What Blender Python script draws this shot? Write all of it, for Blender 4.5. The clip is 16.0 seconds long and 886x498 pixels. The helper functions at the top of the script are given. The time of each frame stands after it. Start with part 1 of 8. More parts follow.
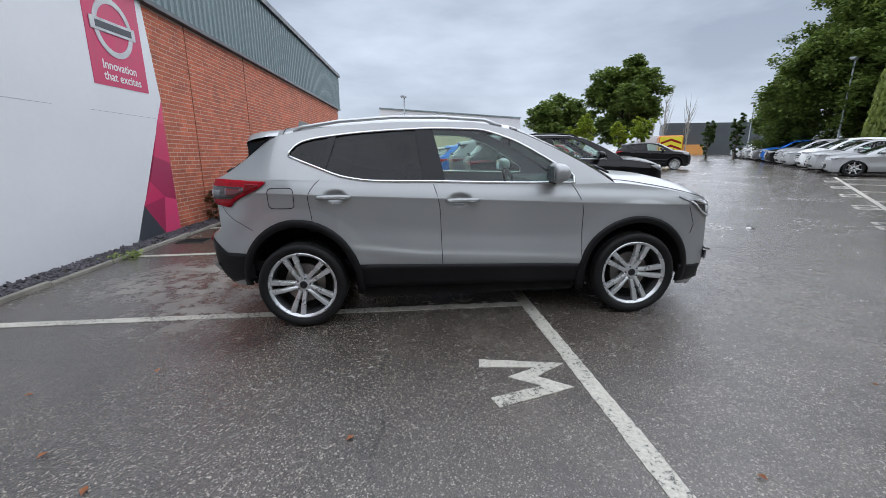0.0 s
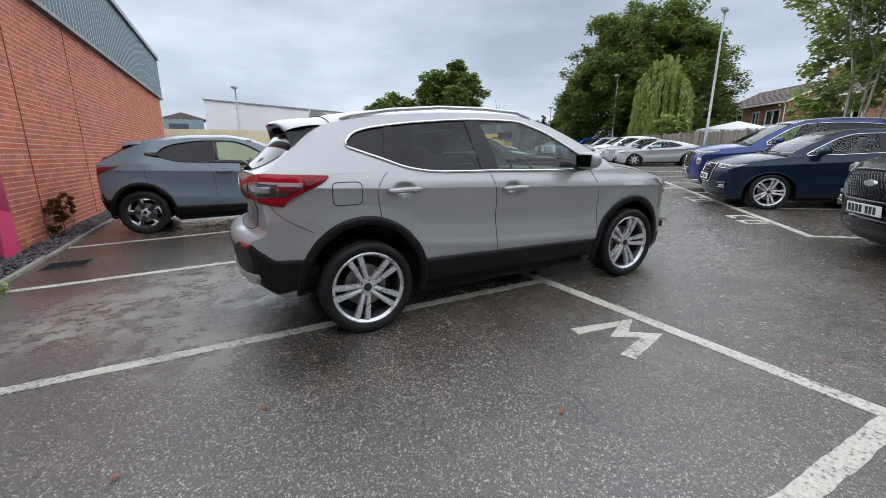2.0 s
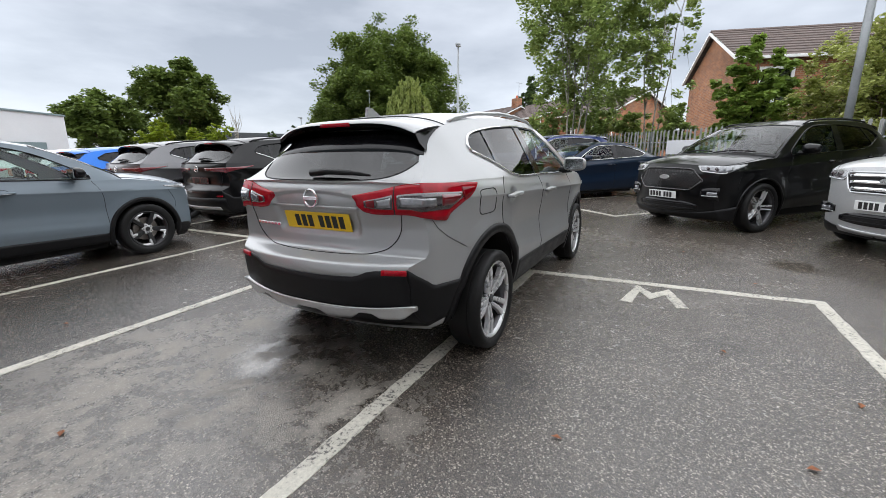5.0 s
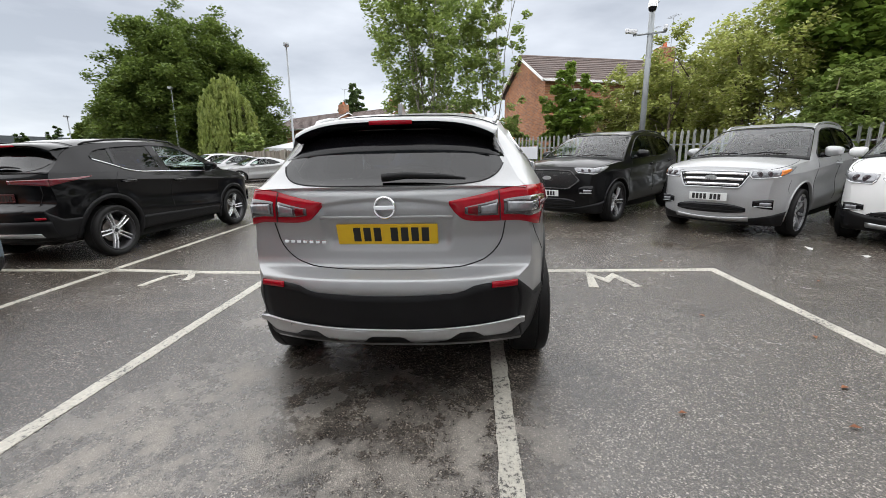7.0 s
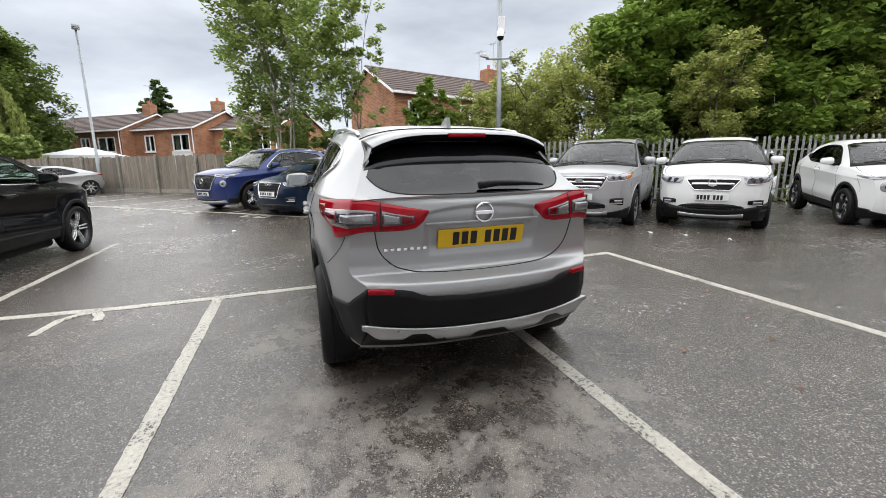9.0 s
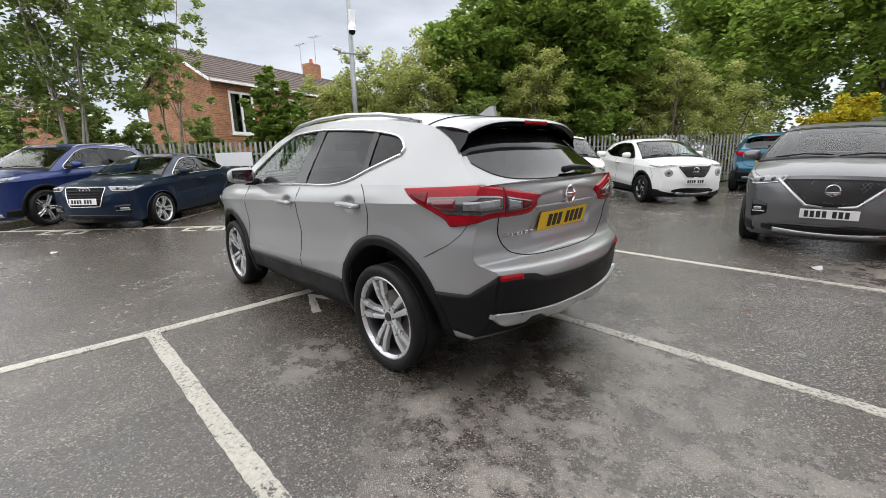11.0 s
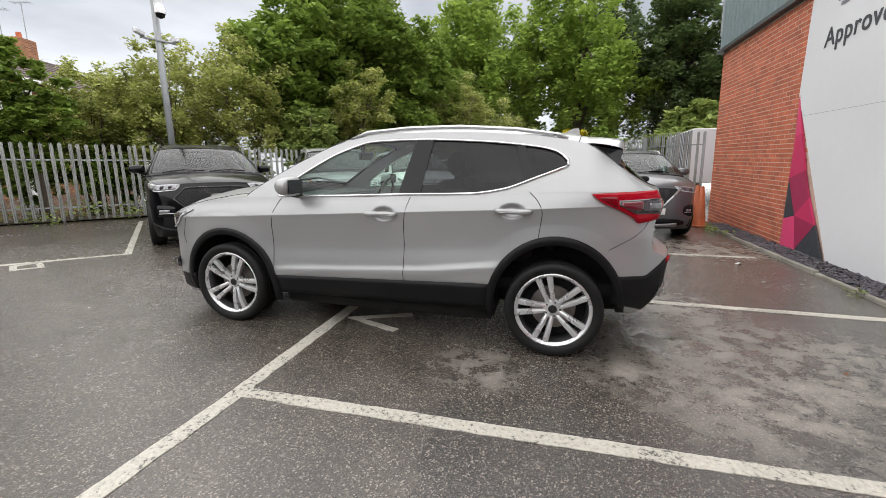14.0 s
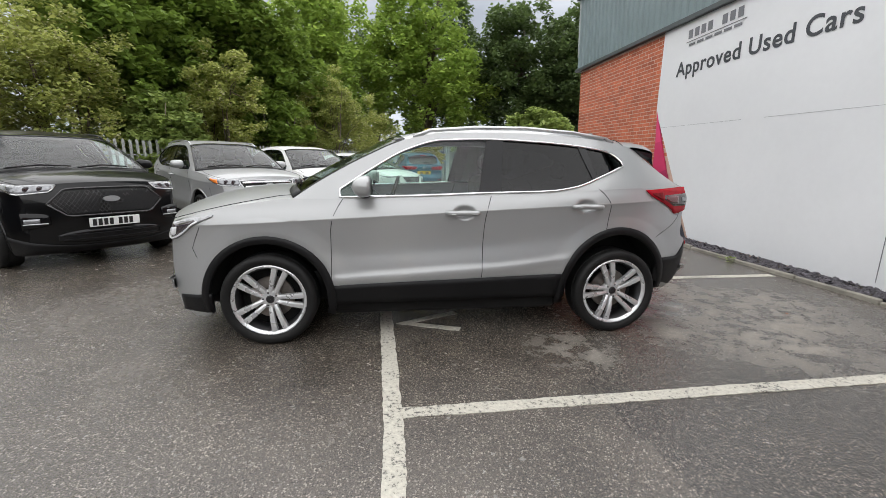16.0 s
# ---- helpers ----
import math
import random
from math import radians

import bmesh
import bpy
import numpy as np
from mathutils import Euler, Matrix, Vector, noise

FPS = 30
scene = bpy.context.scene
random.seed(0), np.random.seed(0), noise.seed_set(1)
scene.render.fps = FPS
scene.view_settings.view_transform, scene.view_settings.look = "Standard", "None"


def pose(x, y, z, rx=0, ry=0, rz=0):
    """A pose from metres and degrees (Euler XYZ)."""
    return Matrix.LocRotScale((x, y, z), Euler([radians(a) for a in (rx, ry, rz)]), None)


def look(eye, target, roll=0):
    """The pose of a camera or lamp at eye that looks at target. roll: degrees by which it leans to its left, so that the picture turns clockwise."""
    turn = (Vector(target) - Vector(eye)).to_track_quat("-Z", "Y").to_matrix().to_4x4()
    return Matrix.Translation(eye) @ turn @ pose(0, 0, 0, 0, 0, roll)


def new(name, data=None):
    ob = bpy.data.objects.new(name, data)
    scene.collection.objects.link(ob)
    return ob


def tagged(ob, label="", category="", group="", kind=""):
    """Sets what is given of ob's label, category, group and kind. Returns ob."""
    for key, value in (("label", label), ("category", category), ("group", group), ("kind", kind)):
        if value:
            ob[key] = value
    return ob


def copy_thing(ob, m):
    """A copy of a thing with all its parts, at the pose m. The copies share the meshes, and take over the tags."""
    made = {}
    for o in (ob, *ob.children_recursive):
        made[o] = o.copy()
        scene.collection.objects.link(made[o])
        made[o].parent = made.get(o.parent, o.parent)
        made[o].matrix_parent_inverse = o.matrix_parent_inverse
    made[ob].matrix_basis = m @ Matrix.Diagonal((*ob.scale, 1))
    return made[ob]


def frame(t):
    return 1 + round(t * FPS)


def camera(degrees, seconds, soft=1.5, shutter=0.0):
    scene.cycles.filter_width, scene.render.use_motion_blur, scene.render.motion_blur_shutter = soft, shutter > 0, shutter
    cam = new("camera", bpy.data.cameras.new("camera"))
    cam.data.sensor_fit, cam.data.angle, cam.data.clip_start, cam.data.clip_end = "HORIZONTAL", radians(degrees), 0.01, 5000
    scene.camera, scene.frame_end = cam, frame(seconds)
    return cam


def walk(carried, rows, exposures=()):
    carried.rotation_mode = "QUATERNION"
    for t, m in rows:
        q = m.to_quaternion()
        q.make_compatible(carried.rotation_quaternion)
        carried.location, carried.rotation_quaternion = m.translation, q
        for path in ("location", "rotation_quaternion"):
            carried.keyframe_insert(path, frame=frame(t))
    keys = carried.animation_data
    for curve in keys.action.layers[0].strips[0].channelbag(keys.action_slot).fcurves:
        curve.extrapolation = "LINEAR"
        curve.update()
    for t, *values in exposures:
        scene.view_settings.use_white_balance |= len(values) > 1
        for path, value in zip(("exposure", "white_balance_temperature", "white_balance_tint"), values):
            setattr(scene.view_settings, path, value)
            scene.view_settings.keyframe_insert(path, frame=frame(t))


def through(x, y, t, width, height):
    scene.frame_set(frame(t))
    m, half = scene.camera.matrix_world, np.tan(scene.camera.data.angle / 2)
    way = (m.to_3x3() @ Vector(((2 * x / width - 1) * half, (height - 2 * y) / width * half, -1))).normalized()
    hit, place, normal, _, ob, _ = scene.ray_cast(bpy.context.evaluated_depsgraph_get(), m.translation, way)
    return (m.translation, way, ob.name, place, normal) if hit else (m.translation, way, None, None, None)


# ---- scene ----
cam = camera(93.4, 16.0, soft=0.85)
PATH = [
    (0, (-0.429, -3.755, 1.377), (-0.241, -1.823, 0.895), 0.3),
    (0.5, (-0.874, -3.745, 1.366), (-0.487, -1.842, 0.888), 0.3),
    (1, (-1.29, -3.678, 1.346), (-0.713, -1.825, 0.863), 0.2),
    (1.5, (-1.692, -3.509, 1.33), (-0.931, -1.725, 0.842), 0.2),
    (2, (-2.107, -3.318, 1.314), (-1.173, -1.618, 0.826), 0.3),
    (2.5, (-2.47, -3.069, 1.277), (-1.371, -1.468, 0.799), 0.5),
    (3, (-2.831, -2.835, 1.277), (-1.573, -1.352, 0.814), 0.5),
    (3.5, (-3.18, -2.586, 1.274), (-1.776, -1.234, 0.825), 0.5),
    (3.7, (-3.301, -2.45, 1.259), (-1.842, -1.157, 0.812), 0.5),
    (5.8, (-3.939, -0.927, 1.273), (-2.077, -0.341, 0.839), -0.1),
    (6, (-3.97, -0.792, 1.301), (-2.085, -0.285, 0.867), -0.1),
    (6.5, (-3.974, -0.436, 1.258), (-2.042, -0.136, 0.835), -0.4),
    (7, (-3.968, -0.078, 1.236), (-2.012, 0.018, 0.829), -0.4),
    (7.5, (-4.019, 0.275, 1.265), (-2.06, 0.179, 0.873), -0.3),
    (8, (-4.018, 0.616, 1.243), (-2.076, 0.337, 0.857), -0.4),
    (8.5, (-4.009, 0.957, 1.238), (-2.101, 0.491, 0.859), -0.4),
    (9, (-3.996, 1.306, 1.256), (-2.149, 0.639, 0.877), -0.8),
    (9.5, (-3.85, 1.619, 1.224), (-2.089, 0.751, 0.84), -1.2),
    (9.7, (-3.732, 1.723, 1.217), (-2.02, 0.765, 0.831), -1.4),
    (11.8, (-2.724, 3.124, 1.216), (-1.546, 1.558, 0.818), -1.5),
    (12, (-2.579, 3.216, 1.199), (-1.46, 1.606, 0.804), -1.5),
    (12.5, (-2.233, 3.425, 1.209), (-1.263, 1.719, 0.821), -1.4),
    (13, (-1.896, 3.665, 1.237), (-1.086, 1.878, 0.852), -1.3),
    (13.5, (-1.493, 3.838, 1.226), (-0.852, 1.981, 0.851), -1.3),
    (14, (-1.073, 4.012, 1.247), (-0.616, 2.099, 0.884), -1.0),
    (14.5, (-0.633, 4.103, 1.235), (-0.366, 2.153, 0.879), -1.0),
    (15, (-0.222, 4.144, 1.256), (-0.145, 2.178, 0.902), -0.9),
    (15.5, (0.232, 4.178, 1.282), (0.114, 2.216, 0.917), -0.7),
    (16, (0.68, 4.122, 1.29), (0.379, 2.184, 0.901), -0.6),
]
# the clip's camera opens up a little and its picture grows warmer on the way
EXPOSURE = [(0, 1.3, 5850, 10), (2, 1.42, 5950, 10), (3.5, 1.52, 6050, 10), (6, 1.64, 6350, 10), (7, 1.68, 6400, 10), (9, 1.67, 6400, 10), (12.5, 1.66, 6500, 10), (14, 1.64, 6600, 11), (16, 1.6, 6500, 10)]
walk(cam, [(t, look(eye, target, roll)) for t, eye, target, roll in PATH], EXPOSURE)

SX, SY = 0.0227, -0.013


def ground_z(x, y):
    """Height of the sloping car park; it levels out far away."""
    return SX * min(max(x, -14), 30) + SY * min(max(y, -24), 40)


TILT = Vector((0, 0, 1)).rotation_difference(Vector((-SX, -SY, 1)).normalized()).to_matrix().to_4x4()


def on_ground(x, y, yaw=0.0, lift=0.0):
    """A pose on the slope, turned by yaw degrees about the ground's own normal."""
    return Matrix.Translation((x, y, ground_z(x, y) + lift)) @ TILT @ pose(0, 0, 0, 0, 0, yaw)


def upright(x, y, yaw=0.0, lift=0.0):
    return Matrix.Translation((x, y, ground_z(x, y) + lift)) @ pose(0, 0, 0, 0, 0, yaw)


# ---- daylight: an overcast sky and one weak, very soft sun ----
world = bpy.data.worlds.new("overcast_sky")
scene.world = world
world.use_nodes = True
wn, wl = world.node_tree.nodes, world.node_tree.links
wn.clear()
w_out = wn.new("ShaderNodeOutputWorld")
w_bg = wn.new("ShaderNodeBackground")
w_sky = wn.new("ShaderNodeTexSky")
w_sky.sky_type = "NISHITA"
w_sky.sun_disc = False
w_sky.sun_elevation, w_sky.sun_rotation = radians(83), radians(270)
w_tc = wn.new("ShaderNodeTexCoord")
w_sep = wn.new("ShaderNodeSeparateXYZ")
wl.new(w_tc.outputs["Generated"], w_sep.inputs[0])
w_map = wn.new("ShaderNodeMapping")
w_map.inputs["Scale"].default_value = (1.0, 1.0, 3.4)
wl.new(w_tc.outputs["Generated"], w_map.inputs[0])
w_noise = wn.new("ShaderNodeTexNoise")
w_noise.inputs["Scale"].default_value = 2.3
w_noise.inputs["Detail"].default_value = 6.0
w_noise.inputs["Roughness"].default_value = 0.52
wl.new(w_map.outputs[0], w_noise.inputs["Vector"])
w_ramp = wn.new("ShaderNodeValToRGB")
w_ramp.color_ramp.elements[0].position = 0.34
w_ramp.color_ramp.elements[0].color = (1.58, 1.68, 1.84, 1)
w_ramp.color_ramp.elements[1].position = 0.68
w_ramp.color_ramp.elements[1].color = (2.8, 2.9, 3.06, 1)
wl.new(w_noise.outputs["Fac"], w_ramp.inputs[0])
# an overcast sky is brighter towards the zenith
w_rise = wn.new("ShaderNodeMapRange")
w_rise.inputs["From Min"].default_value, w_rise.inputs["From Max"].default_value = 0.24, 0.55
w_rise.inputs["To Min"].default_value, w_rise.inputs["To Max"].default_value = 1.0, 1.2
w_rise.interpolation_type = "SMOOTHSTEP"
wl.new(w_sep.outputs["Z"], w_rise.inputs["Value"])
w_low = wn.new("ShaderNodeMapRange")
w_low.inputs["From Min"].default_value, w_low.inputs["From Max"].default_value = 0.0, 0.3
w_low.inputs["To Min"].default_value, w_low.inputs["To Max"].default_value = 1.25, 1.0
wl.new(w_sep.outputs["Z"], w_low.inputs["Value"])
w_gain = wn.new("ShaderNodeMath")
w_gain.operation = "MULTIPLY"
wl.new(w_rise.outputs[0], w_gain.inputs[0])
wl.new(w_low.outputs[0], w_gain.inputs[1])
w_scale = wn.new("ShaderNodeVectorMath")
w_scale.operation = "SCALE"
wl.new(w_ramp.outputs[0], w_scale.inputs[0])
wl.new(w_gain.outputs[0], w_scale.inputs["Scale"])
w_mix = wn.new("ShaderNodeMix")
w_mix.data_type = "RGBA"
w_mix.inputs[0].default_value = 0.94
wl.new(w_sky.outputs[0], w_mix.inputs[6])
wl.new(w_scale.outputs[0], w_mix.inputs[7])
wl.new(w_mix.outputs[2], w_bg.inputs["Color"])
w_bg.inputs["Strength"].default_value = 0.1
wl.new(w_bg.outputs[0], w_out.inputs["Surface"])

sun_data = bpy.data.lights.new("sun", "SUN")
sun_data.energy, sun_data.angle, sun_data.color = 1.5, radians(176), (1.0, 0.97, 0.93)
sun = new("sun", sun_data)
sun.matrix_world = look((-7, 0, 55), (0, 0, 0))


# ---- materials ----
def _node(nt, kind, **inputs):
    n = nt.nodes.new(kind)
    for k, v in inputs.items():
        n.inputs[k.replace("_", " ")].default_value = v
    return n


def _ramp(nt, src, stops):
    r = nt.nodes.new("ShaderNodeValToRGB")
    e = r.color_ramp.elements
    while len(e) < len(stops):
        e.new(0.5)
    for k, (p, c) in zip(e, stops):
        k.position = p
        k.color = (c, c, c, 1) if isinstance(c, (int, float)) else (*c, 1)
    nt.links.new(src, r.inputs[0])
    return r.outputs[0]


def _mixc(nt, fac, a, b, how="MIX"):
    m = nt.nodes.new("ShaderNodeMix")
    m.data_type = "RGBA"
    m.blend_type = how
    for sock, v in ((m.inputs[0], fac), (m.inputs[6], a), (m.inputs[7], b)):
        if isinstance(v, (int, float)):
            sock.default_value = v
        elif isinstance(v, tuple):
            sock.default_value = (*v, 1)
        else:
            nt.links.new(v, sock)
    return m.outputs[2]


def start(name):
    m = bpy.data.materials.new(name)
    m.use_nodes = True
    return m, m.node_tree, m.node_tree.nodes["Principled BSDF"]


def pos(nt, scale=1.0, local=False, stretch=None):
    if local:
        out = nt.nodes.new("ShaderNodeTexCoord").outputs["Object"]
    else:
        out = nt.nodes.new("ShaderNodeNewGeometry").outputs["Position"]
    if stretch:
        mp = nt.nodes.new("ShaderNodeMapping")
        mp.inputs["Scale"].default_value = stretch
        nt.links.new(out, mp.inputs[0])
        out = mp.outputs[0]
    return out


def noise_tex(nt, vec, scale, detail=3.0, rough=0.55):
    n = _node(nt, "ShaderNodeTexNoise", Scale=scale, Detail=detail, Roughness=rough)
    nt.links.new(vec, n.inputs["Vector"])
    return n.outputs["Fac"]


def plain(name, base, rough=0.5, metal=0.0, var=0.12, scale=6.0, fine=60.0, bump=0.0, coat=0.0, spec=0.5, local=True, rvar=0.1, stretch=None, each=0.0, islands=0.0):
    """A surface with variation at two scales, uneven gloss and a little relief. each: shade differs from object to object."""
    m, nt, b = start(name)
    v = pos(nt, local=local, stretch=stretch)
    big, small = noise_tex(nt, v, scale), noise_tex(nt, v, fine, 2.0)
    lo, hi = tuple(c * (1 - var) for c in base), tuple(min(1, c * (1 + var)) for c in base)
    col = _ramp(nt, big, [(0.3, lo), (0.7, hi)])
    grain = _ramp(nt, small, [(0.3, 1 - var * 0.6), (0.7, 1.0)])
    col = _mixc(nt, 1.0, col, grain, "MULTIPLY")
    if each or islands:
        if each:
            rnd = nt.nodes.new("ShaderNodeObjectInfo").outputs["Random"]
        else:
            rnd = nt.nodes.new("ShaderNodeNewGeometry").outputs["Random Per Island"]
        col = _mixc(nt, 1.0, col, _ramp(nt, rnd, [(0.0, 1 - (each or islands)), (1.0, 1.0)]), "MULTIPLY")
    nt.links.new(col, b.inputs["Base Color"])
    nt.links.new(_ramp(nt, big, [(0.25, max(0.02, rough - rvar)), (0.75, min(1, rough + rvar))]), b.inputs["Roughness"])
    b.inputs["Metallic"].default_value = metal
    b.inputs["Specular IOR Level"].default_value = spec
    b.inputs["Coat Weight"].default_value = coat
    b.inputs["Coat Roughness"].default_value = 0.04
    if bump:
        bp = _node(nt, "ShaderNodeBump", Strength=bump, Distance=0.01)
        nt.links.new(small, bp.inputs["Height"])
        nt.links.new(bp.outputs[0], b.inputs["Normal"])
    return m


def car_paint(name, base, metallic=0.0, rough=0.35, flake=0.0):
    """Clear-coated paint with rain-water spots on the lacquer."""
    m, nt, b = start(name)
    v = pos(nt, local=True)
    col = _ramp(nt, noise_tex(nt, v, 3.0), [(0.3, tuple(c * 0.96 for c in base)), (0.7, base)])
    if flake:
        fl = noise_tex(nt, v, 900.0, 1.0)
        col = _mixc(nt, 1.0, col, _ramp(nt, fl, [(0.35, 1 - flake), (0.7, 1.0)]), "MULTIPLY")
    nt.links.new(col, b.inputs["Base Color"])
    b.inputs["Metallic"].default_value = metallic
    b.inputs["Roughness"].default_value = rough
    b.inputs["Specular IOR Level"].default_value = 0.5 if metallic > 0.3 else 0.08
    b.inputs["Coat Weight"].default_value = 0.5
    nt.links.new(_ramp(nt, noise_tex(nt, v, 12.0, 5.0), [(0.35, 0.01), (0.7, 0.05)]), b.inputs["Coat Roughness"])
    return m


def window_glass(name, tint, gloss_rough=0.01, face=0.05):
    """Thin pane: tinted see-through with a gloss that grows towards grazing view; face: how much it mirrors head on."""
    m, nt, b = start(name)
    nt.nodes.remove(b)
    out = nt.nodes["Material Output"]
    tr = nt.nodes.new("ShaderNodeBsdfTransparent")
    tr.inputs["Color"].default_value = (*tint, 1)
    gl = nt.nodes.new("ShaderNodeBsdfGlossy")
    gl.inputs["Roughness"].default_value = gloss_rough
    lw = _node(nt, "ShaderNodeLayerWeight", Blend=0.5)
    rise = _math(nt, "POWER", lw.outputs["Facing"], 5.0)
    mx = nt.nodes.new("ShaderNodeMixShader")
    nt.links.new(_math(nt, "ADD", _math(nt, "MULTIPLY", rise, 0.9 - face), face), mx.inputs[0])
    nt.links.new(tr.outputs[0], mx.inputs[1])
    nt.links.new(gl.outputs[0], mx.inputs[2])
    nt.links.new(mx.outputs[0], out.inputs["Surface"])
    return m


def _math(nt, how, a, b):
    n = nt.nodes.new("ShaderNodeMath")
    n.operation = how
    n.use_clamp = how in ("SUBTRACT", "ADD")
    for sock, v in zip(n.inputs, (a, b)):
        if isinstance(v, (int, float)):
            sock.default_value = v
        else:
            nt.links.new(v, sock)
    return n.outputs[0]


def spots(nt, p, places, ragged):
    """A mask of ragged patches at places (x, y, radius)."""
    out = None
    flat = nt.nodes.new("ShaderNodeVectorMath")
    flat.operation = "MULTIPLY"
    flat.inputs[1].default_value = (1, 1, 0)
    nt.links.new(p, flat.inputs[0])
    for x, y, r in places:
        d = nt.nodes.new("ShaderNodeVectorMath")
        d.operation = "DISTANCE"
        d.inputs[1].default_value = (x, y, 0)
        nt.links.new(flat.outputs[0], d.inputs[0])
        k = _ramp(nt, _math(nt, "DIVIDE", d.outputs["Value"], r * 1.6), [(0.25, 1.0), (1.0, 0.0)])
        out = k if out is None else _math(nt, "MAXIMUM", out, k)
    return _math(nt, "MULTIPLY", out, ragged)


def asphalt_material():
    m, nt, b = start("wet_asphalt")
    p = pos(nt)
    stones = nt.nodes.new("ShaderNodeTexVoronoi")
    stones.inputs["Scale"].default_value = 150.0
    nt.links.new(p, stones.inputs["Vector"])
    chips = nt.nodes.new("ShaderNodeTexVoronoi")
    chips.inputs["Scale"].default_value = 240.0
    nt.links.new(p, chips.inputs["Vector"])
    patch = noise_tex(nt, p, 0.5, 5.0, 0.62)
    blotch = noise_tex(nt, p, 2.1, 6.0, 0.68)
    fine = noise_tex(nt, p, 13.0, 5.0, 0.65)
    # aggregate: each stone has its own grey, some pale, some warm
    stone = _ramp(nt, stones.outputs["Color"], [(0.0, (0.021, 0.020, 0.019)), (0.45, (0.065, 0.061, 0.057)), (0.74, (0.104, 0.098, 0.090)), (0.88, (0.56, 0.54, 0.50))])
    chip = _ramp(nt, chips.outputs["Color"], [(0.2, (0.020, 0.018, 0.017)), (0.6, (0.062, 0.056, 0.051)), (0.85, (0.26, 0.25, 0.23))])
    base = _mixc(nt, 0.4, stone, chip)
    # an older, smoother sheet of tarmac beyond a ragged joint
    sep = nt.nodes.new("ShaderNodeSeparateXYZ")
    nt.links.new(p, sep.inputs[0])
    wob = _math(nt, "MULTIPLY", noise_tex(nt, p, 3.0, 6.0, 0.7), 0.22)
    side = nt.nodes.new("ShaderNodeMath")
    side.operation = "ADD"
    nt.links.new(sep.outputs["X"], side.inputs[0])
    nt.links.new(wob, side.inputs[1])
    old = _ramp(nt, _math(nt, "ADD", side.outputs[0], 0.96), [(0.495, 0.0), (0.505, 1.0)])
    base = _mixc(nt, _math(nt, "MULTIPLY", old, 0.3), base, (0.085, 0.076, 0.066))
    gap = nt.nodes.new("ShaderNodeMath")
    gap.operation = "ABSOLUTE"
    shift = nt.nodes.new("ShaderNodeMath")
    shift.operation = "ADD"
    shift.inputs[1].default_value = 0.46
    nt.links.new(side.outputs[0], shift.inputs[0])
    nt.links.new(shift.outputs[0], gap.inputs[0])
    crack = _math(nt, "MULTIPLY", _ramp(nt, gap.outputs[0], [(0.004, 1.0), (0.012, 0.0)]), _ramp(nt, noise_tex(nt, p, 1.7, 4.0), [(0.45, 0.0), (0.55, 0.5)]))
    base = _mixc(nt, crack, base, (0.012, 0.011, 0.010))
    base = _mixc(nt, 1.0, base, _ramp(nt, blotch, [(0.28, 0.66), (0.66, 1.08)]), "MULTIPLY")
    base = _mixc(nt, 1.0, base, _ramp(nt, patch, [(0.3, (0.96, 0.89, 0.83)), (0.68, (1.15, 1.06, 0.96))]), "MULTIPLY")
    # the bay beside the wall stays wetter and darker
    bay = _math(nt, "MULTIPLY", _ramp(nt, _math(nt, "DIVIDE", sep.outputs["Y"], 10.0), [(0.16, 0.0), (0.21, 1.0)]), _math(nt, "SUBTRACT", 1.0, old))
    base = _mixc(nt, _math(nt, "MULTIPLY", bay, 0.7), base, _mixc(nt, 1.0, base, (0.55, 0.54, 0.53), "MULTIPLY"))
    # silt left where puddles dried, and dark damp stains below the exhaust
    silt_mask = _ramp(nt, noise_tex(nt, p, 5.2, 8.0, 0.74), [(0.46, 0.0), (0.58, 1.0)])
    silt = spots(nt, p, [(-2.35, 0.75, 0.62), (-2.9, 1.0, 0.5), (-2.4, 1.5, 0.5), (-1.85, 1.3, 0.32), (-0.7, 1.43, 0.26), (-1.66, 1.32, 0.22), (-3.2, 0.75, 0.4), (-2.5, 1.2, 0.35), (-2.3, -0.1, 0.4), (-3.6, -3.4, 0.6)], silt_mask)
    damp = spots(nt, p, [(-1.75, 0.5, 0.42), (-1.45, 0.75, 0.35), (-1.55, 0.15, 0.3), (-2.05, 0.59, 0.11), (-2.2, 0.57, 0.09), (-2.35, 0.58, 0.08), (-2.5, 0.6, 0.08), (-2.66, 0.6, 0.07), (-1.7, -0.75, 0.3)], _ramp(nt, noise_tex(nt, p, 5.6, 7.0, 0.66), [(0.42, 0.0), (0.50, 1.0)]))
    base = _mixc(nt, _math(nt, "MULTIPLY", silt, 0.55), base, (0.40, 0.365, 0.315))
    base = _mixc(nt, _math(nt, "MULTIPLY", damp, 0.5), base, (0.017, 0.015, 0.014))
    # a shallow puddle and wheel-worn wet film
    pool = spots(nt, p, [(-1.9, 0.72, 0.22), (-2.1, 0.66, 0.12), (1.9, -3.0, 0.25)], _ramp(nt, blotch, [(0.40, 0.0), (0.46, 1.0)]))
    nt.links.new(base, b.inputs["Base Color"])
    rough = _mixc(nt, 0.5, _ramp(nt, patch, [(0.33, 0.12), (0.62, 0.32)]), _ramp(nt, fine, [(0.3, 0.09), (0.75, 0.36)]))
    rough = _mixc(nt, silt, rough, (0.7, 0.7, 0.7))
    rough = _mixc(nt, pool, rough, (0.05, 0.05, 0.05))
    nt.links.new(rough, b.inputs["Roughness"])
    b.inputs["Specular IOR Level"].default_value = 1.0
    bp = _node(nt, "ShaderNodeBump", Strength=0.62, Distance=0.007)
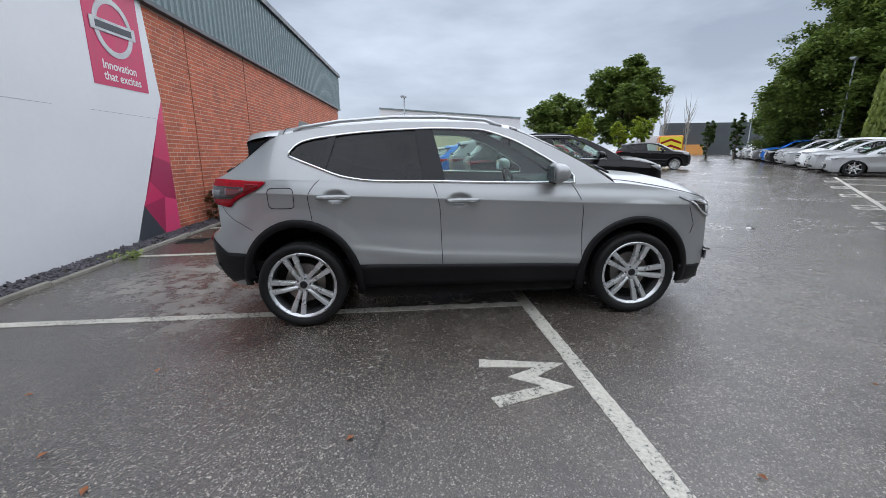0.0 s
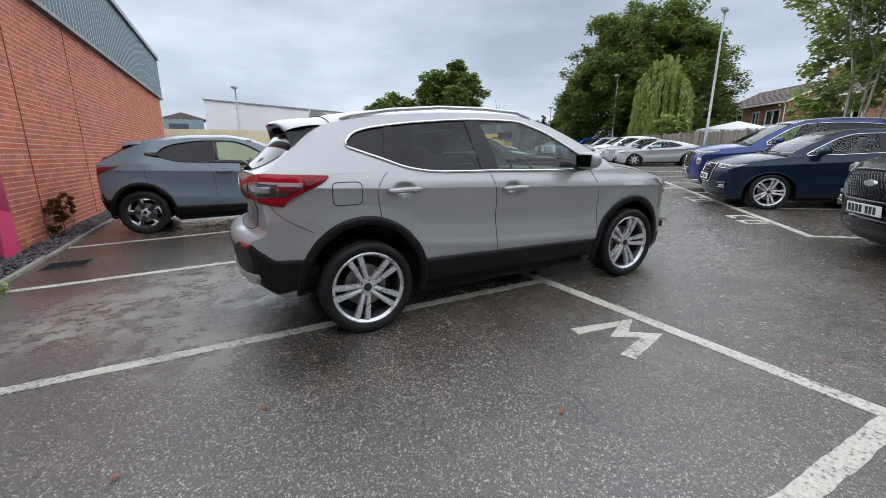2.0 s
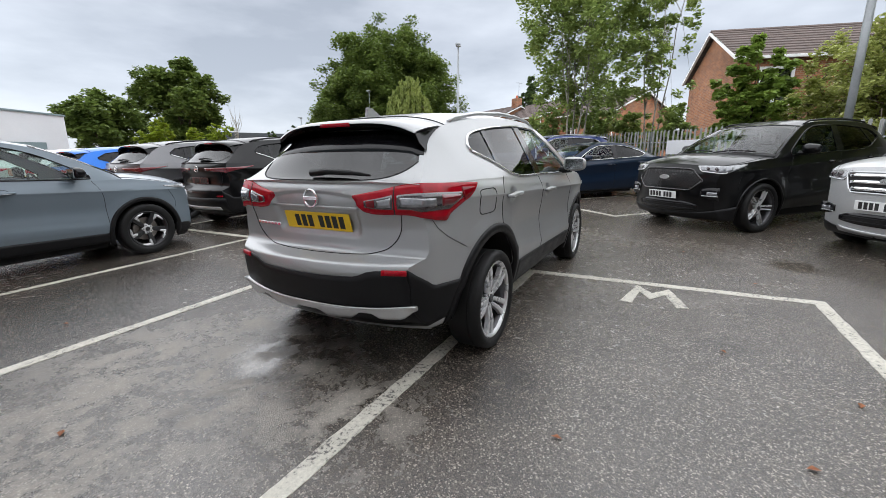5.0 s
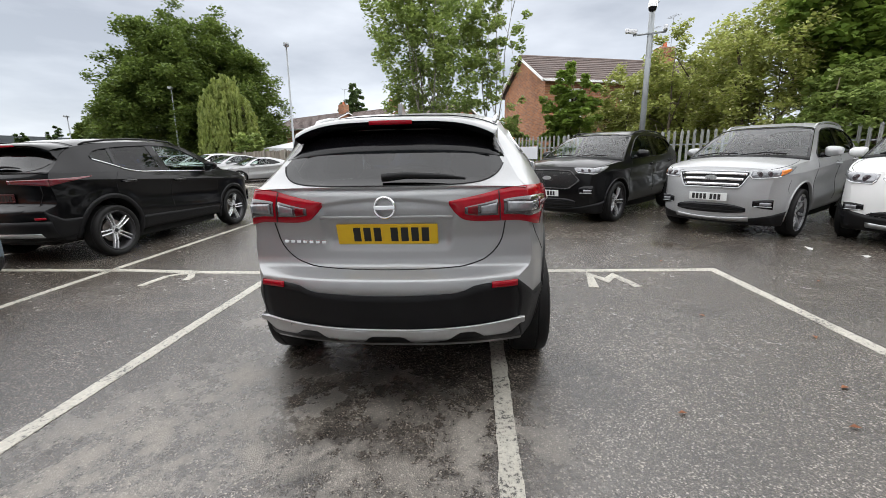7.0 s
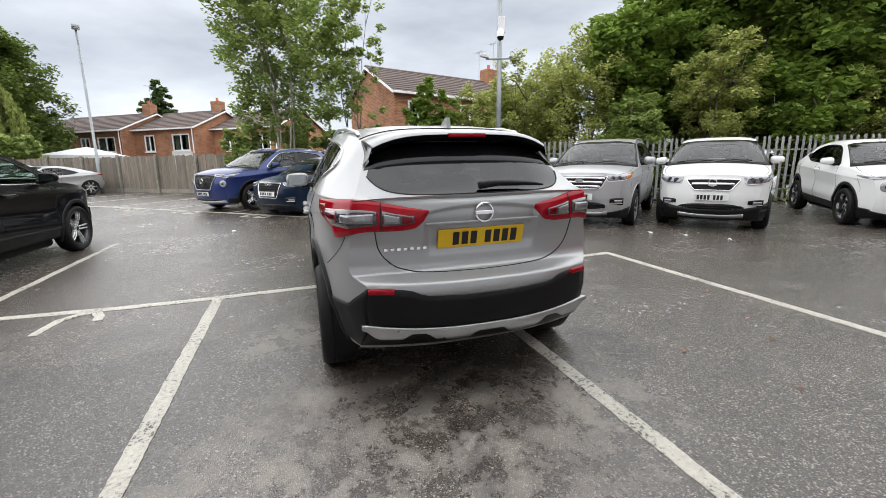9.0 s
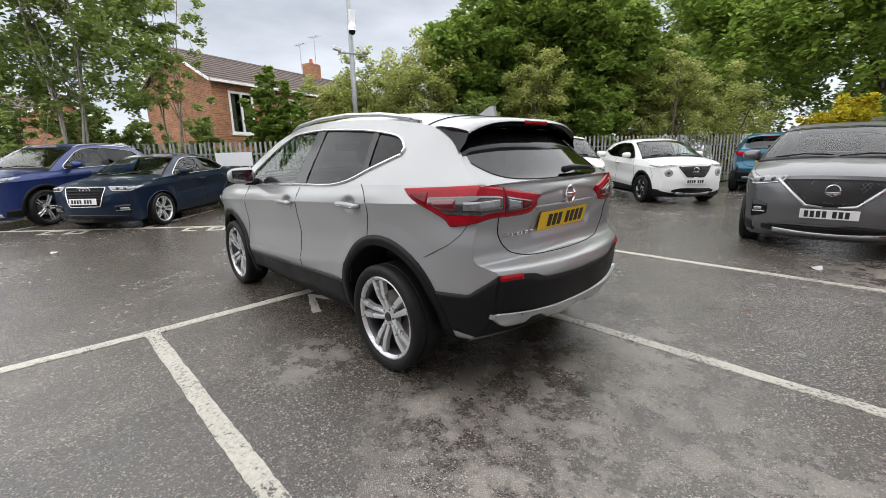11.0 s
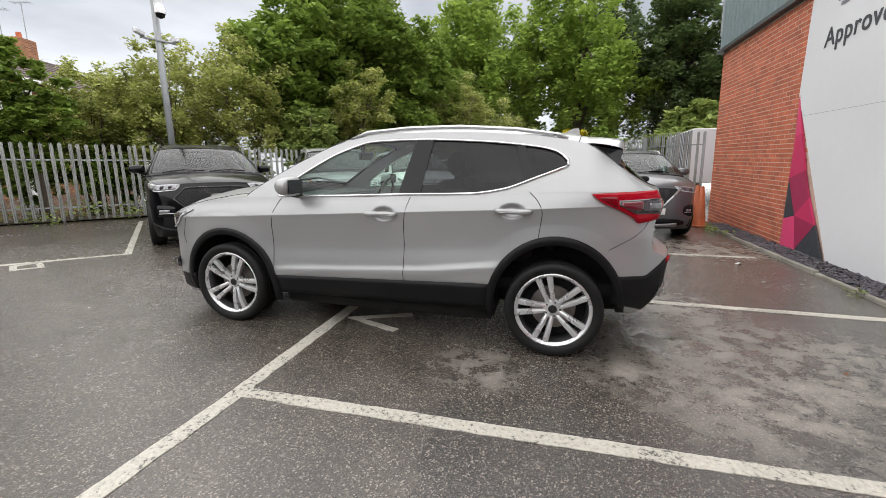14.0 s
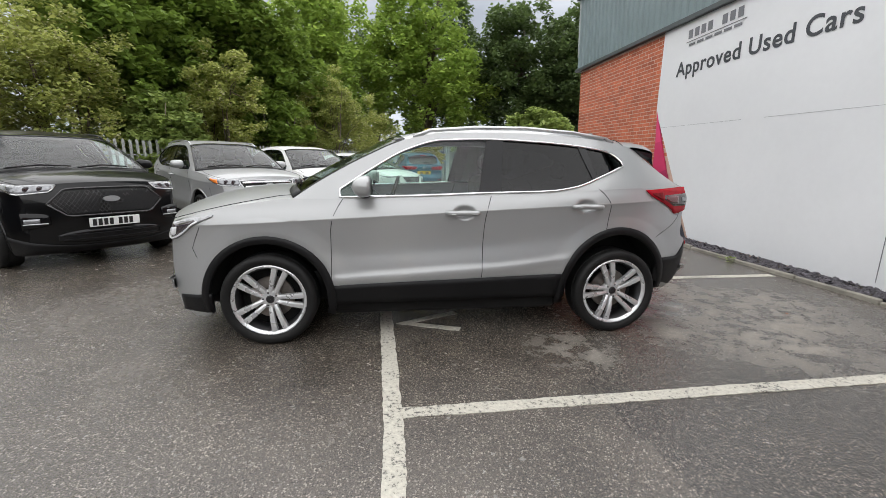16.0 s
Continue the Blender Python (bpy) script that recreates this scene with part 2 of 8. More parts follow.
    nt.links.new(stones.outputs["Distance"], bp.inputs["Height"])
    dry = _math(nt, "SUBTRACT", 1.0, pool)
    nt.links.new(_math(nt, "MULTIPLY", dry, 0.33), bp.inputs["Strength"])
    bp2 = _node(nt, "ShaderNodeBump", Strength=0.28, Distance=0.02)
    nt.links.new(_math(nt, "MULTIPLY", dry, 0.2), bp2.inputs["Strength"])
    nt.links.new(fine, bp2.inputs["Height"])
    nt.links.new(bp.outputs[0], bp2.inputs["Normal"])
    nt.links.new(bp2.outputs[0], b.inputs["Normal"])
    return m


def line_paint_material():
    """White road paint, worn through to the tarmac in specks."""
    m, nt, b = start("worn_line_paint")
    p = pos(nt)
    n1, n2 = noise_tex(nt, p, 44.0, 6.0, 0.72), noise_tex(nt, p, 3.0, 3.0)
    wear = nt.nodes.new("ShaderNodeMath")
    wear.operation = "MULTIPLY_ADD"
    wear.inputs[1].default_value = 0.35
    nt.links.new(n2, wear.inputs[0])
    nt.links.new(n1, wear.inputs[2])
    col = _ramp(nt, wear.outputs[0], [(0.555, (0.075, 0.070, 0.064)), (0.61, (0.42, 0.40, 0.345)), (0.85, (0.60, 0.575, 0.50))])
    nt.links.new(col, b.inputs["Base Color"])
    b.inputs["Roughness"].default_value = 0.5
    bp = _node(nt, "ShaderNodeBump", Strength=0.4, Distance=0.004)
    nt.links.new(n1, bp.inputs["Height"])
    nt.links.new(bp.outputs[0], b.inputs["Normal"])
    return m


def leaf_material(name, dark, light, through=0.5):
    m, nt, b = start(name)
    rnd = nt.nodes.new("ShaderNodeNewGeometry").outputs["Random Per Island"]
    n = noise_tex(nt, pos(nt), 0.7, 3.0)
    col = _mixc(nt, 0.5, _ramp(nt, rnd, [(0.0, dark), (0.85, light), (1.0, tuple(min(1, c * 1.5) for c in light))]), _ramp(nt, n, [(0.3, dark), (0.7, light)]))
    nt.links.new(col, b.inputs["Base Color"])
    b.inputs["Roughness"].default_value = 0.5
    b.inputs["Specular IOR Level"].default_value = 0.35
    tl = nt.nodes.new("ShaderNodeBsdfTranslucent")
    nt.links.new(col, tl.inputs["Color"])
    mx = nt.nodes.new("ShaderNodeMixShader")
    mx.inputs[0].default_value = through
    nt.links.new(b.outputs[0], mx.inputs[1])
    nt.links.new(tl.outputs[0], mx.inputs[2])
    nt.links.new(mx.outputs[0], nt.nodes["Material Output"].inputs["Surface"])
    return m


def house_brick_material():
    """Brown-orange stretcher bond for houses beyond the fence."""
    m, nt, b = start("orange_brown_house_brick")
    v = pos(nt, local=True)
    sep = nt.nodes.new("ShaderNodeSeparateXYZ")
    nt.links.new(v, sep.inputs[0])
    add = nt.nodes.new("ShaderNodeMath")
    nt.links.new(sep.outputs["X"], add.inputs[0])
    nt.links.new(sep.outputs["Y"], add.inputs[1])
    flat = nt.nodes.new("ShaderNodeCombineXYZ")
    nt.links.new(add.outputs[0], flat.inputs["X"])
    nt.links.new(sep.outputs["Z"], flat.inputs["Y"])
    br = nt.nodes.new("ShaderNodeTexBrick")
    nt.links.new(flat.outputs[0], br.inputs["Vector"])
    for k, val in (("Scale", 1.0), ("Brick Width", 0.225), ("Row Height", 0.075), ("Mortar Size", 0.007)):
        br.inputs[k].default_value = val
    br.inputs["Color1"].default_value = (0.45, 0.185, 0.078, 1)
    br.inputs["Color2"].default_value = (0.24, 0.10, 0.055, 1)
    br.inputs["Mortar"].default_value = (0.36, 0.27, 0.20, 1)
    col = _mixc(nt, 1.0, br.outputs["Color"], _ramp(nt, noise_tex(nt, v, 1.3, 5.0), [(0.3, 0.72), (0.7, 1.1)]), "MULTIPLY")
    nt.links.new(col, b.inputs["Base Color"])
    b.inputs["Roughness"].default_value = 0.9
    return m


ASPHALT = asphalt_material()
LINE = line_paint_material()
BRICK = plain("red_brick", (0.56, 0.15, 0.075), 0.85, var=0.22, scale=3.0, fine=90, bump=0.3, local=False, each=0.3)
HOUSE_BRICK = house_brick_material()
BRICK_FAR = plain("red_brick_joined", (0.56, 0.15, 0.075), 0.85, var=0.22, scale=3.0, fine=90, bump=0.3, local=False, islands=0.3)
MORTAR = plain("brick_mortar", (0.58, 0.40, 0.32), 0.95, var=0.15, fine=120, bump=0.3, local=False)
JOINT = plain("brown_sealant", (0.26, 0.085, 0.05), 0.8, var=0.25, local=False)
CLAD = plain("grey_green_cladding", (0.17, 0.225, 0.235), 0.45, var=0.1, scale=1.2, fine=25, local=False)
CLAD_DARK = plain("dark_flashing", (0.05, 0.06, 0.065), 0.45, var=0.1, local=False)
PANEL = plain("white_banner_sheet", (0.72, 0.73, 0.75), 0.42, var=0.03, scale=0.8, fine=12, bump=0.05, local=False)
PINK = plain("crimson_print", (0.55, 0.035, 0.12), 0.45, var=0.06, local=False)
PINK_DARK = plain("dark_crimson_print", (0.34, 0.025, 0.085), 0.45, var=0.06, local=False)
PINK_PALE = plain("bright_crimson_print", (0.66, 0.06, 0.17), 0.45, var=0.06, local=False)
INK = plain("charcoal_print", (0.045, 0.05, 0.06), 0.5, var=0.06, local=False)
INK_GREY = plain("grey_print", (0.16, 0.165, 0.18), 0.5, var=0.06, local=False)
WHITE_PRINT = plain("white_print", (0.78, 0.78, 0.78), 0.5, var=0.03, local=False)
SILVER_PRINT = plain("silver_print", (0.55, 0.56, 0.58), 0.35, var=0.2, scale=3, local=False)
CONCRETE = plain("edging_concrete", (0.25, 0.235, 0.20), 0.9, var=0.25, scale=4, fine=60, bump=0.5, local=False)
SLATE = plain("slate_chips", (0.105, 0.095, 0.11), 0.6, var=0.3, scale=9, fine=70, bump=0.4, local=False, islands=0.5)
SOIL = plain("soil_and_litter", (0.07, 0.055, 0.035), 0.95, var=0.4, scale=2, fine=30, bump=0.6, local=False)
GALV = plain("galvanised_steel", (0.34, 0.35, 0.335), 0.6, metal=0.2, var=0.18, scale=3, fine=30, local=False, each=0.25)
GALV_POLE = plain("galvanised_pole", (0.30, 0.32, 0.33), 0.5, metal=0.4, var=0.15, scale=2, fine=30, local=False)
OLD_WOOD = plain("weathered_fence_wood", (0.235, 0.205, 0.165), 0.9, var=0.25, scale=3, fine=40, bump=0.4, local=False, stretch=(6, 6, 0.6), each=0.35)
ROOF_TILE = plain("concrete_roof_tiles", (0.125, 0.095, 0.085), 0.85, var=0.25, scale=2, fine=20, bump=0.3, local=False)
UPVC = plain("white_upvc", (0.80, 0.80, 0.79), 0.35, var=0.04, local=False)
ROOM = plain("dim_room", (0.10, 0.10, 0.10), 0.9, var=0.3, local=False)
PANE = window_glass("house_pane", (0.55, 0.6, 0.6))
CREAM = plain("cream_render", (0.62, 0.55, 0.38), 0.85, var=0.12, scale=1, fine=20, local=False)
OFFWHITE = plain("offwhite_cladding", (0.62, 0.63, 0.65), 0.6, var=0.05, scale=0.6, fine=14, local=False)
BARK = plain("bark", (0.12, 0.095, 0.07), 0.9, var=0.3, scale=5, fine=50, bump=0.6, local=False)
BARK_PALE = plain("pale_bark", (0.27, 0.25, 0.21), 0.85, var=0.35, scale=7, fine=50, bump=0.4, local=False)


# ---- mesh tools ----
def mesh_from(name, verts, faces, mats, face_mats=None, smooth=False):
    me = bpy.data.meshes.new(name)
    me.from_pydata([tuple(v) for v in verts], [], [tuple(f) for f in faces])
    for mt in mats if isinstance(mats, (list, tuple)) else [mats]:
        me.materials.append(mt)
    if face_mats is not None:
        me.polygons.foreach_set("material_index", face_mats)
    if smooth:
        me.polygons.foreach_set("use_smooth", [True] * len(me.polygons))
    me.update()
    return me


def piece(name, me, parent=None, m=None, label=""):
    ob = new(name, me)
    if m is not None:
        ob.matrix_basis = m
    if parent is not None:
        ob.parent = parent
    return tagged(ob, label)


def part(name, bm, material, parent=None, label="", smooth=False, m=None):
    me = bpy.data.meshes.new(name)
    bmesh.ops.recalc_face_normals(bm, faces=bm.faces)
    bm.to_mesh(me)
    bm.free()
    for mt in material if isinstance(material, (list, tuple)) else [material]:
        me.materials.append(mt)
    if smooth:
        me.polygons.foreach_set("use_smooth", [True] * len(me.polygons))
    return piece(name, me, parent, m, label)


def holder(name, m, label, category, group="", kind=""):
    ob = new(name)
    ob.empty_display_size = 0.2
    ob.matrix_basis = m
    return tagged(ob, label, category, group, kind)


def box_bm(x0, x1, y0, y1, z0, z1, bevel=0.0, bm=None):
    bm = bm or bmesh.new()
    r = bmesh.ops.create_cube(bm, size=1.0, matrix=Matrix.Translation(((x0 + x1) / 2, (y0 + y1) / 2, (z0 + z1) / 2)) @ Matrix.Diagonal((x1 - x0, y1 - y0, z1 - z0, 1)))
    if bevel:
        edges = list({e for v in r["verts"] for e in v.link_edges})
        bmesh.ops.bevel(bm, geom=edges, offset=bevel, segments=1, affect="EDGES")
    return bm


def tube_bm(points, radius, sides=8, bm=None, caps=True):
    """A tube along points; radius is one number or one for each point."""
    bm = bm or bmesh.new()
    pts = [Vector(p) for p in points]
    rad = radius if isinstance(radius, (list, tuple)) else [radius] * len(pts)
    rings, u = [], None
    for i, p in enumerate(pts):
        d = (pts[min(i + 1, len(pts) - 1)] - pts[max(i - 1, 0)]).normalized()
        u = d.orthogonal().normalized() if u is None else (u - d * u.dot(d)).normalized()
        v = d.cross(u)
        rings.append([bm.verts.new(p + rad[i] * (math.cos(a) * u + math.sin(a) * v)) for a in (2 * math.pi * k / sides for k in range(sides))])
    for a, b in zip(rings, rings[1:]):
        for k in range(sides):
            bm.faces.new((a[k], a[(k + 1) % sides], b[(k + 1) % sides], b[k]))
    if caps:
        bm.faces.new(rings[0][::-1])
        bm.faces.new(rings[-1])
    return bm


def lathe_bm(profile, sides=32, bm=None, axis="y", centre=(0, 0, 0)):
    """Turns (radius, along) pairs about an axis."""
    bm = bm or bmesh.new()
    rings = []
    for r, a in profile:
        ring = []
        for k in range(sides):
            t = 2 * math.pi * k / sides
            c, s = r * math.cos(t), r * math.sin(t)
            p = (c, a, s) if axis == "y" else (c, s, a)
            ring.append(bm.verts.new(Vector(p) + Vector(centre)))
        rings.append(ring)
    for a, b in zip(rings, rings[1:]):
        for k in range(sides):
            bm.faces.new((a[k], a[(k + 1) % sides], b[(k + 1) % sides], b[k]))
    return bm


def slab_bm(outline, z0, z1, bm=None):
    """An outline of (x, y), extruded from z0 to z1."""
    bm = bm or bmesh.new()
    lo = [bm.verts.new((x, y, z0)) for x, y in outline]
    hi = [bm.verts.new((x, y, z1)) for x, y in outline]
    n = len(outline)
    bm.faces.new(hi)
    bm.faces.new(lo[::-1])
    for k in range(n):
        bm.faces.new((lo[k], lo[(k + 1) % n], hi[(k + 1) % n], hi[k]))
    return bm


# ---- ground ----
def build_ground():
    xs = [-300, -120, -50, -26, -14, 0, 8, 16, 24, 30, 45, 80, 160, 400]
    ys = [-400, -160, -70, -40, -24, -12, 0, 12, 26, 40, 70, 140, 400]
    verts = [(x, y, ground_z(x, y)) for y in ys for x in xs]
    nx = len(xs)
    faces = [(j * nx + i, j * nx + i + 1, (j + 1) * nx + i + 1, (j + 1) * nx + i) for j in range(len(ys) - 1) for i in range(nx - 1)]
    tagged(piece("ground", mesh_from("ground", verts, faces, ASPHALT)), "wet dark grey asphalt of a sloping car park", "ground", kind="structure")


build_ground()


def marking(name, points, width, label, category="line marking", z=0.004):
    """Road paint along (x, y) points, lying on the slope, with edges that have crumbled unevenly."""
    pts = [Vector(p) for p in points]
    rng = random.Random(int(1000 * abs(pts[0].x) + 70 * abs(pts[0].y)))
    corners = []
    for i, p in enumerate(pts):
        a = (p - pts[i - 1]).normalized() if i else (pts[1] - p).normalized()
        b = (pts[i + 1] - p).normalized() if i < len(pts) - 1 else a
        n = Vector((-(a + b).y, (a + b).x)).normalized()
        corners.append((p, n / max(0.5, n.dot(Vector((-a.y, a.x))))))
    near = min(p.length for p in pts) < 6.5
    lo, hi = [0.0, 0.0], []
    for i, ((p, n), (q, m)) in enumerate(zip(corners, corners[1:])):
        steps = max(1, int((q - p).length / (0.028 if near else 0.4)))
        for k in range(steps + (i == len(pts) - 2)):
            t = k / steps
            lo = [0.6 * e + rng.uniform(-0.0036, 0.0030) for e in lo]
            c, d = p.lerp(q, t), n.lerp(m, t)
            hi.append((c - d * (width / 2 + lo[0]), c + d * (width / 2 + lo[1])))
    bm = bmesh.new()
    rows = []
    for a, b in hi:
        rows.append([bm.verts.new((v.x, v.y, ground_z(v.x, v.y) + h)) for v, h in ((a, -0.004), (a, z), (b, z), (b, -0.004))])
    for r, q in zip(rows, rows[1:]):
        for k in range(3):
            bm.faces.new((r[k], q[k], q[k + 1], r[k + 1]))
    bm.faces.new(rows[0])
    bm.faces.new(rows[-1][::-1])
    ob = part(name, bm, LINE)
    return tagged(ob, label, category, "painted bay markings", "structure")


BAY = "worn white painted bay line on wet asphalt"
marking("bay_line", [(-4.15, -0.23), (0.62, -0.37)], 0.10, BAY)
marking("bay_line", [(-4.05, 2.135), (0.6, 2.078)], 0.10, BAY)
marking("bay_line", [(-4.0, 4.28), (4.6, 4.2)], 0.085, BAY)
marking("bay_line", [(-4.1, -2.79), (0.6, -2.835)], 0.10, BAY)
marking("front_line", [(0.64, -2.885), (0.645, 2.3), (0.68, 3.0), (0.79, 4.0), (0.86, 6.2)], 0.105, "worn white line along the front of the parking bays")
for k in range(1, 9):
    y = 4.24 + 2.42 * k
    marking("bay_line", [(-3.6, y), (5.0 if k > 1 else 4.6, y - 0.1)], 0.085, BAY)
# letters painted in the bays
marking("bay_letter", [(0.04, -1.365), (0.47, -1.45), (0.27, -1.56), (0.44, -1.69), (0.05, -1.80)], 0.098, "large white letter M painted in a bay", "painted letter", 0.0055)
marking("bay_letter", [(0.03, 0.60), (0.50, 0.80), (0.06, 0.98)], 0.075, "large white letter A without its bar painted in a bay", "painted letter", 0.0055)
marking("bay_letter", [(0.16, 3.37), (0.50, 3.33), (0.62, 3.22), (0.62, 3.1), (0.5, 3.03), (0.36, 3.0)], 0.075, "large white curved letter painted in a bay", "painted letter", 0.0055)
# the bays across the aisle run at an angle
OPP = Vector((4.93, -0.86))
ROW = Vector((0.69, 0.724)).normalized()
SIDE = Vector((ROW.y, -ROW.x))


def opp(s, d):
    p = OPP + ROW * s + SIDE * d
    return (p.x, p.y)


marking("front_line", [opp(-0.05, 0), opp(17, 0)], 0.10, "white line along the front of the angled bays")
for k in range(7):
    marking("bay_line", [opp(2.62 * k, 0.05), opp(2.62 * k, 4.3)], 0.09, BAY)
for k in range(6):
    c = 2.62 * k + 1.3
    marking("bay_letter", [opp(c - 0.34, -0.1), opp(c - 0.42, -0.42), opp(c - 0.16, -0.45), opp(c - 0.1, -0.15), opp(c - 0.3, -0.08)], 0.07, "worn white figure painted before an angled bay", "painted letter", 0.0055)
    marking("bay_letter", [opp(c + 0.08, -0.42), opp(c + 0.3, -0.44), opp(c + 0.36, -0.15), opp(c + 0.12, -0.1)], 0.07, "worn white figure painted before an angled bay", "painted letter", 0.0055)
marking("arrow_marking", [(13.4, 14.6), (14.4, 15.6), (14.3, 15.0), (14.4, 15.6), (13.8, 15.6)], 0.12, "white direction arrow painted on the aisle", "painted arrow")

# ---- dealership building: brick wall, cladding and printed banner ----
WALL_M = Matrix.Translation((-4.69, 0, 0)) @ pose(0, 0, 0, 0, 0, -2.86)
W_S, W_N = -7.5, 19.6
SLOPE = -0.026


def eave(y):
    return 3.70 + SLOPE * y


def top(y):
    return 5.42 + SLOPE * y * 1.3


def build_hall():
    hall = holder("dealership_hall", WALL_M, "brick dealership hall with grey ribbed metal cladding above", "building")
    # backing wall of mortar, then bricks proud of it
    bm = bmesh.new()
    ring = [(W_S, -0.6), (W_N, -0.6), (W_N, eave(W_N) + 0.1), (W_S, eave(W_S) + 0.1)]
    f = [bm.verts.new((-0.0035, y, z)) for y, z in ring]
    b = [bm.verts.new((-0.30, y, z)) for y, z in ring]
    bm.faces.new(f)
    bm.faces.new(b[::-1])
    for k in range(4):
        bm.faces.new((f[k], f[(k + 1) % 4], b[(k + 1) % 4], b[k]))
    part("wall_backing", bm, MORTAR, hall)
    for name, y0, y1 in (("end_wall", W_S, W_S + 0.3), ("end_wall", W_N - 0.3, W_N)):
        part(name, box_bm(-14, -0.301, y0, y1, -0.6, 3.6), BRICK_FAR, hall)
    part("rear_wall", box_bm(-14.3, -14.0, W_S, W_N, -0.6, 5.2), CLAD, hall)
    # ribbed cladding
    prof, y = [], W_S - 0.12
    while y < W_N + 0.1:
        prof += [(y, 0.05), (y + 0.10, 0.05), (y + 0.125, 0.085), (y + 0.165, 0.085), (y + 0.19, 0.05)]
        y += 0.2
    v, fc = [], []
    for yy, x in prof:
        v += [(x, yy, eave(yy)), (x, yy, top(yy))]
    n = len(prof)
    fc = [(2 * i, 2 * i + 2, 2 * i + 3, 2 * i + 1) for i in range(n - 1)]
    v += [(-0.1, prof[0][0], eave(prof[0][0])), (-0.1, prof[0][0], top(prof[0][0])), (-0.1, prof[-1][0], eave(prof[-1][0])), (-0.1, prof[-1][0], top(prof[-1][0]))]
    fc += [(2 * n, 0, 1, 2 * n + 1), (2 * n - 2, 2 * n + 2, 2 * n + 3, 2 * n - 1), (2 * n, 2 * n + 2, 2 * n - 2, 0), (2 * n, 2 * n + 1, 2 * n + 3, 2 * n + 2)]
    piece("cladding", mesh_from("cladding", v, fc, CLAD), hall, label="grey-green ribbed metal cladding")

    def strip(name, x0, x1, f0, f1, mat):
        bm = bmesh.new()
        ends = []
        for yy in (W_S - 0.14, W_N + 0.14):
            ends.append([bm.verts.new((x, yy, z)) for x, z in ((x0, f0(yy)), (x1, f0(yy)), (x1, f1(yy)), (x0, f1(yy)))])
        bm.faces.new(ends[0])
        bm.faces.new(ends[1][::-1])
        for k in range(4):
            bm.faces.new((ends[0][k], ends[0][(k + 1) % 4], ends[1][(k + 1) % 4], ends[1][k]))
        part(name, bm, mat, hall)

    strip("drip_flashing", -0.09, 0.115, lambda y: eave(y) - 0.07, lambda y: eave(y) + 0.004, CLAD_DARK)
    strip("eaves_gutter", -0.1, 0.16, lambda y: top(y) - 0.02, lambda y: top(y) + 0.12, CLAD_DARK)
    bm = bmesh.new()
    q = [bm.verts.new(p) for p in ((0.1, W_S - 0.1, top(W_S) + 0.1), (0.1, W_N + 0.1, top(W_N) + 0.1), (-7, W_N + 0.1, top(W_N) + 1.0), (-7, W_S - 0.1, top(W_S) + 1.0), (-14.2, W_N + 0.1, 5.1), (-14.2, W_S - 0.1, 5.3))]
    bm.faces.new(q[:4])
    bm.faces.new((q[3], q[2], q[4], q[5]))
    part("roof", bm, CLAD, hall)
    for y in (5.18, 7.8):
        part("movement_joint", box_bm(-0.002, 0.0085, y - 0.007, y + 0.007, -0.1, eave(y) - 0.08), JOINT, hall)
    bm = tube_bm([(0.06, W_S - 0.02, 4.2), (0.06, W_S - 0.02, 6.0)], 0.045, 10)
    part("downpipe", bm, GALV_POLE, hall)
    return hall


HALL = build_hall()


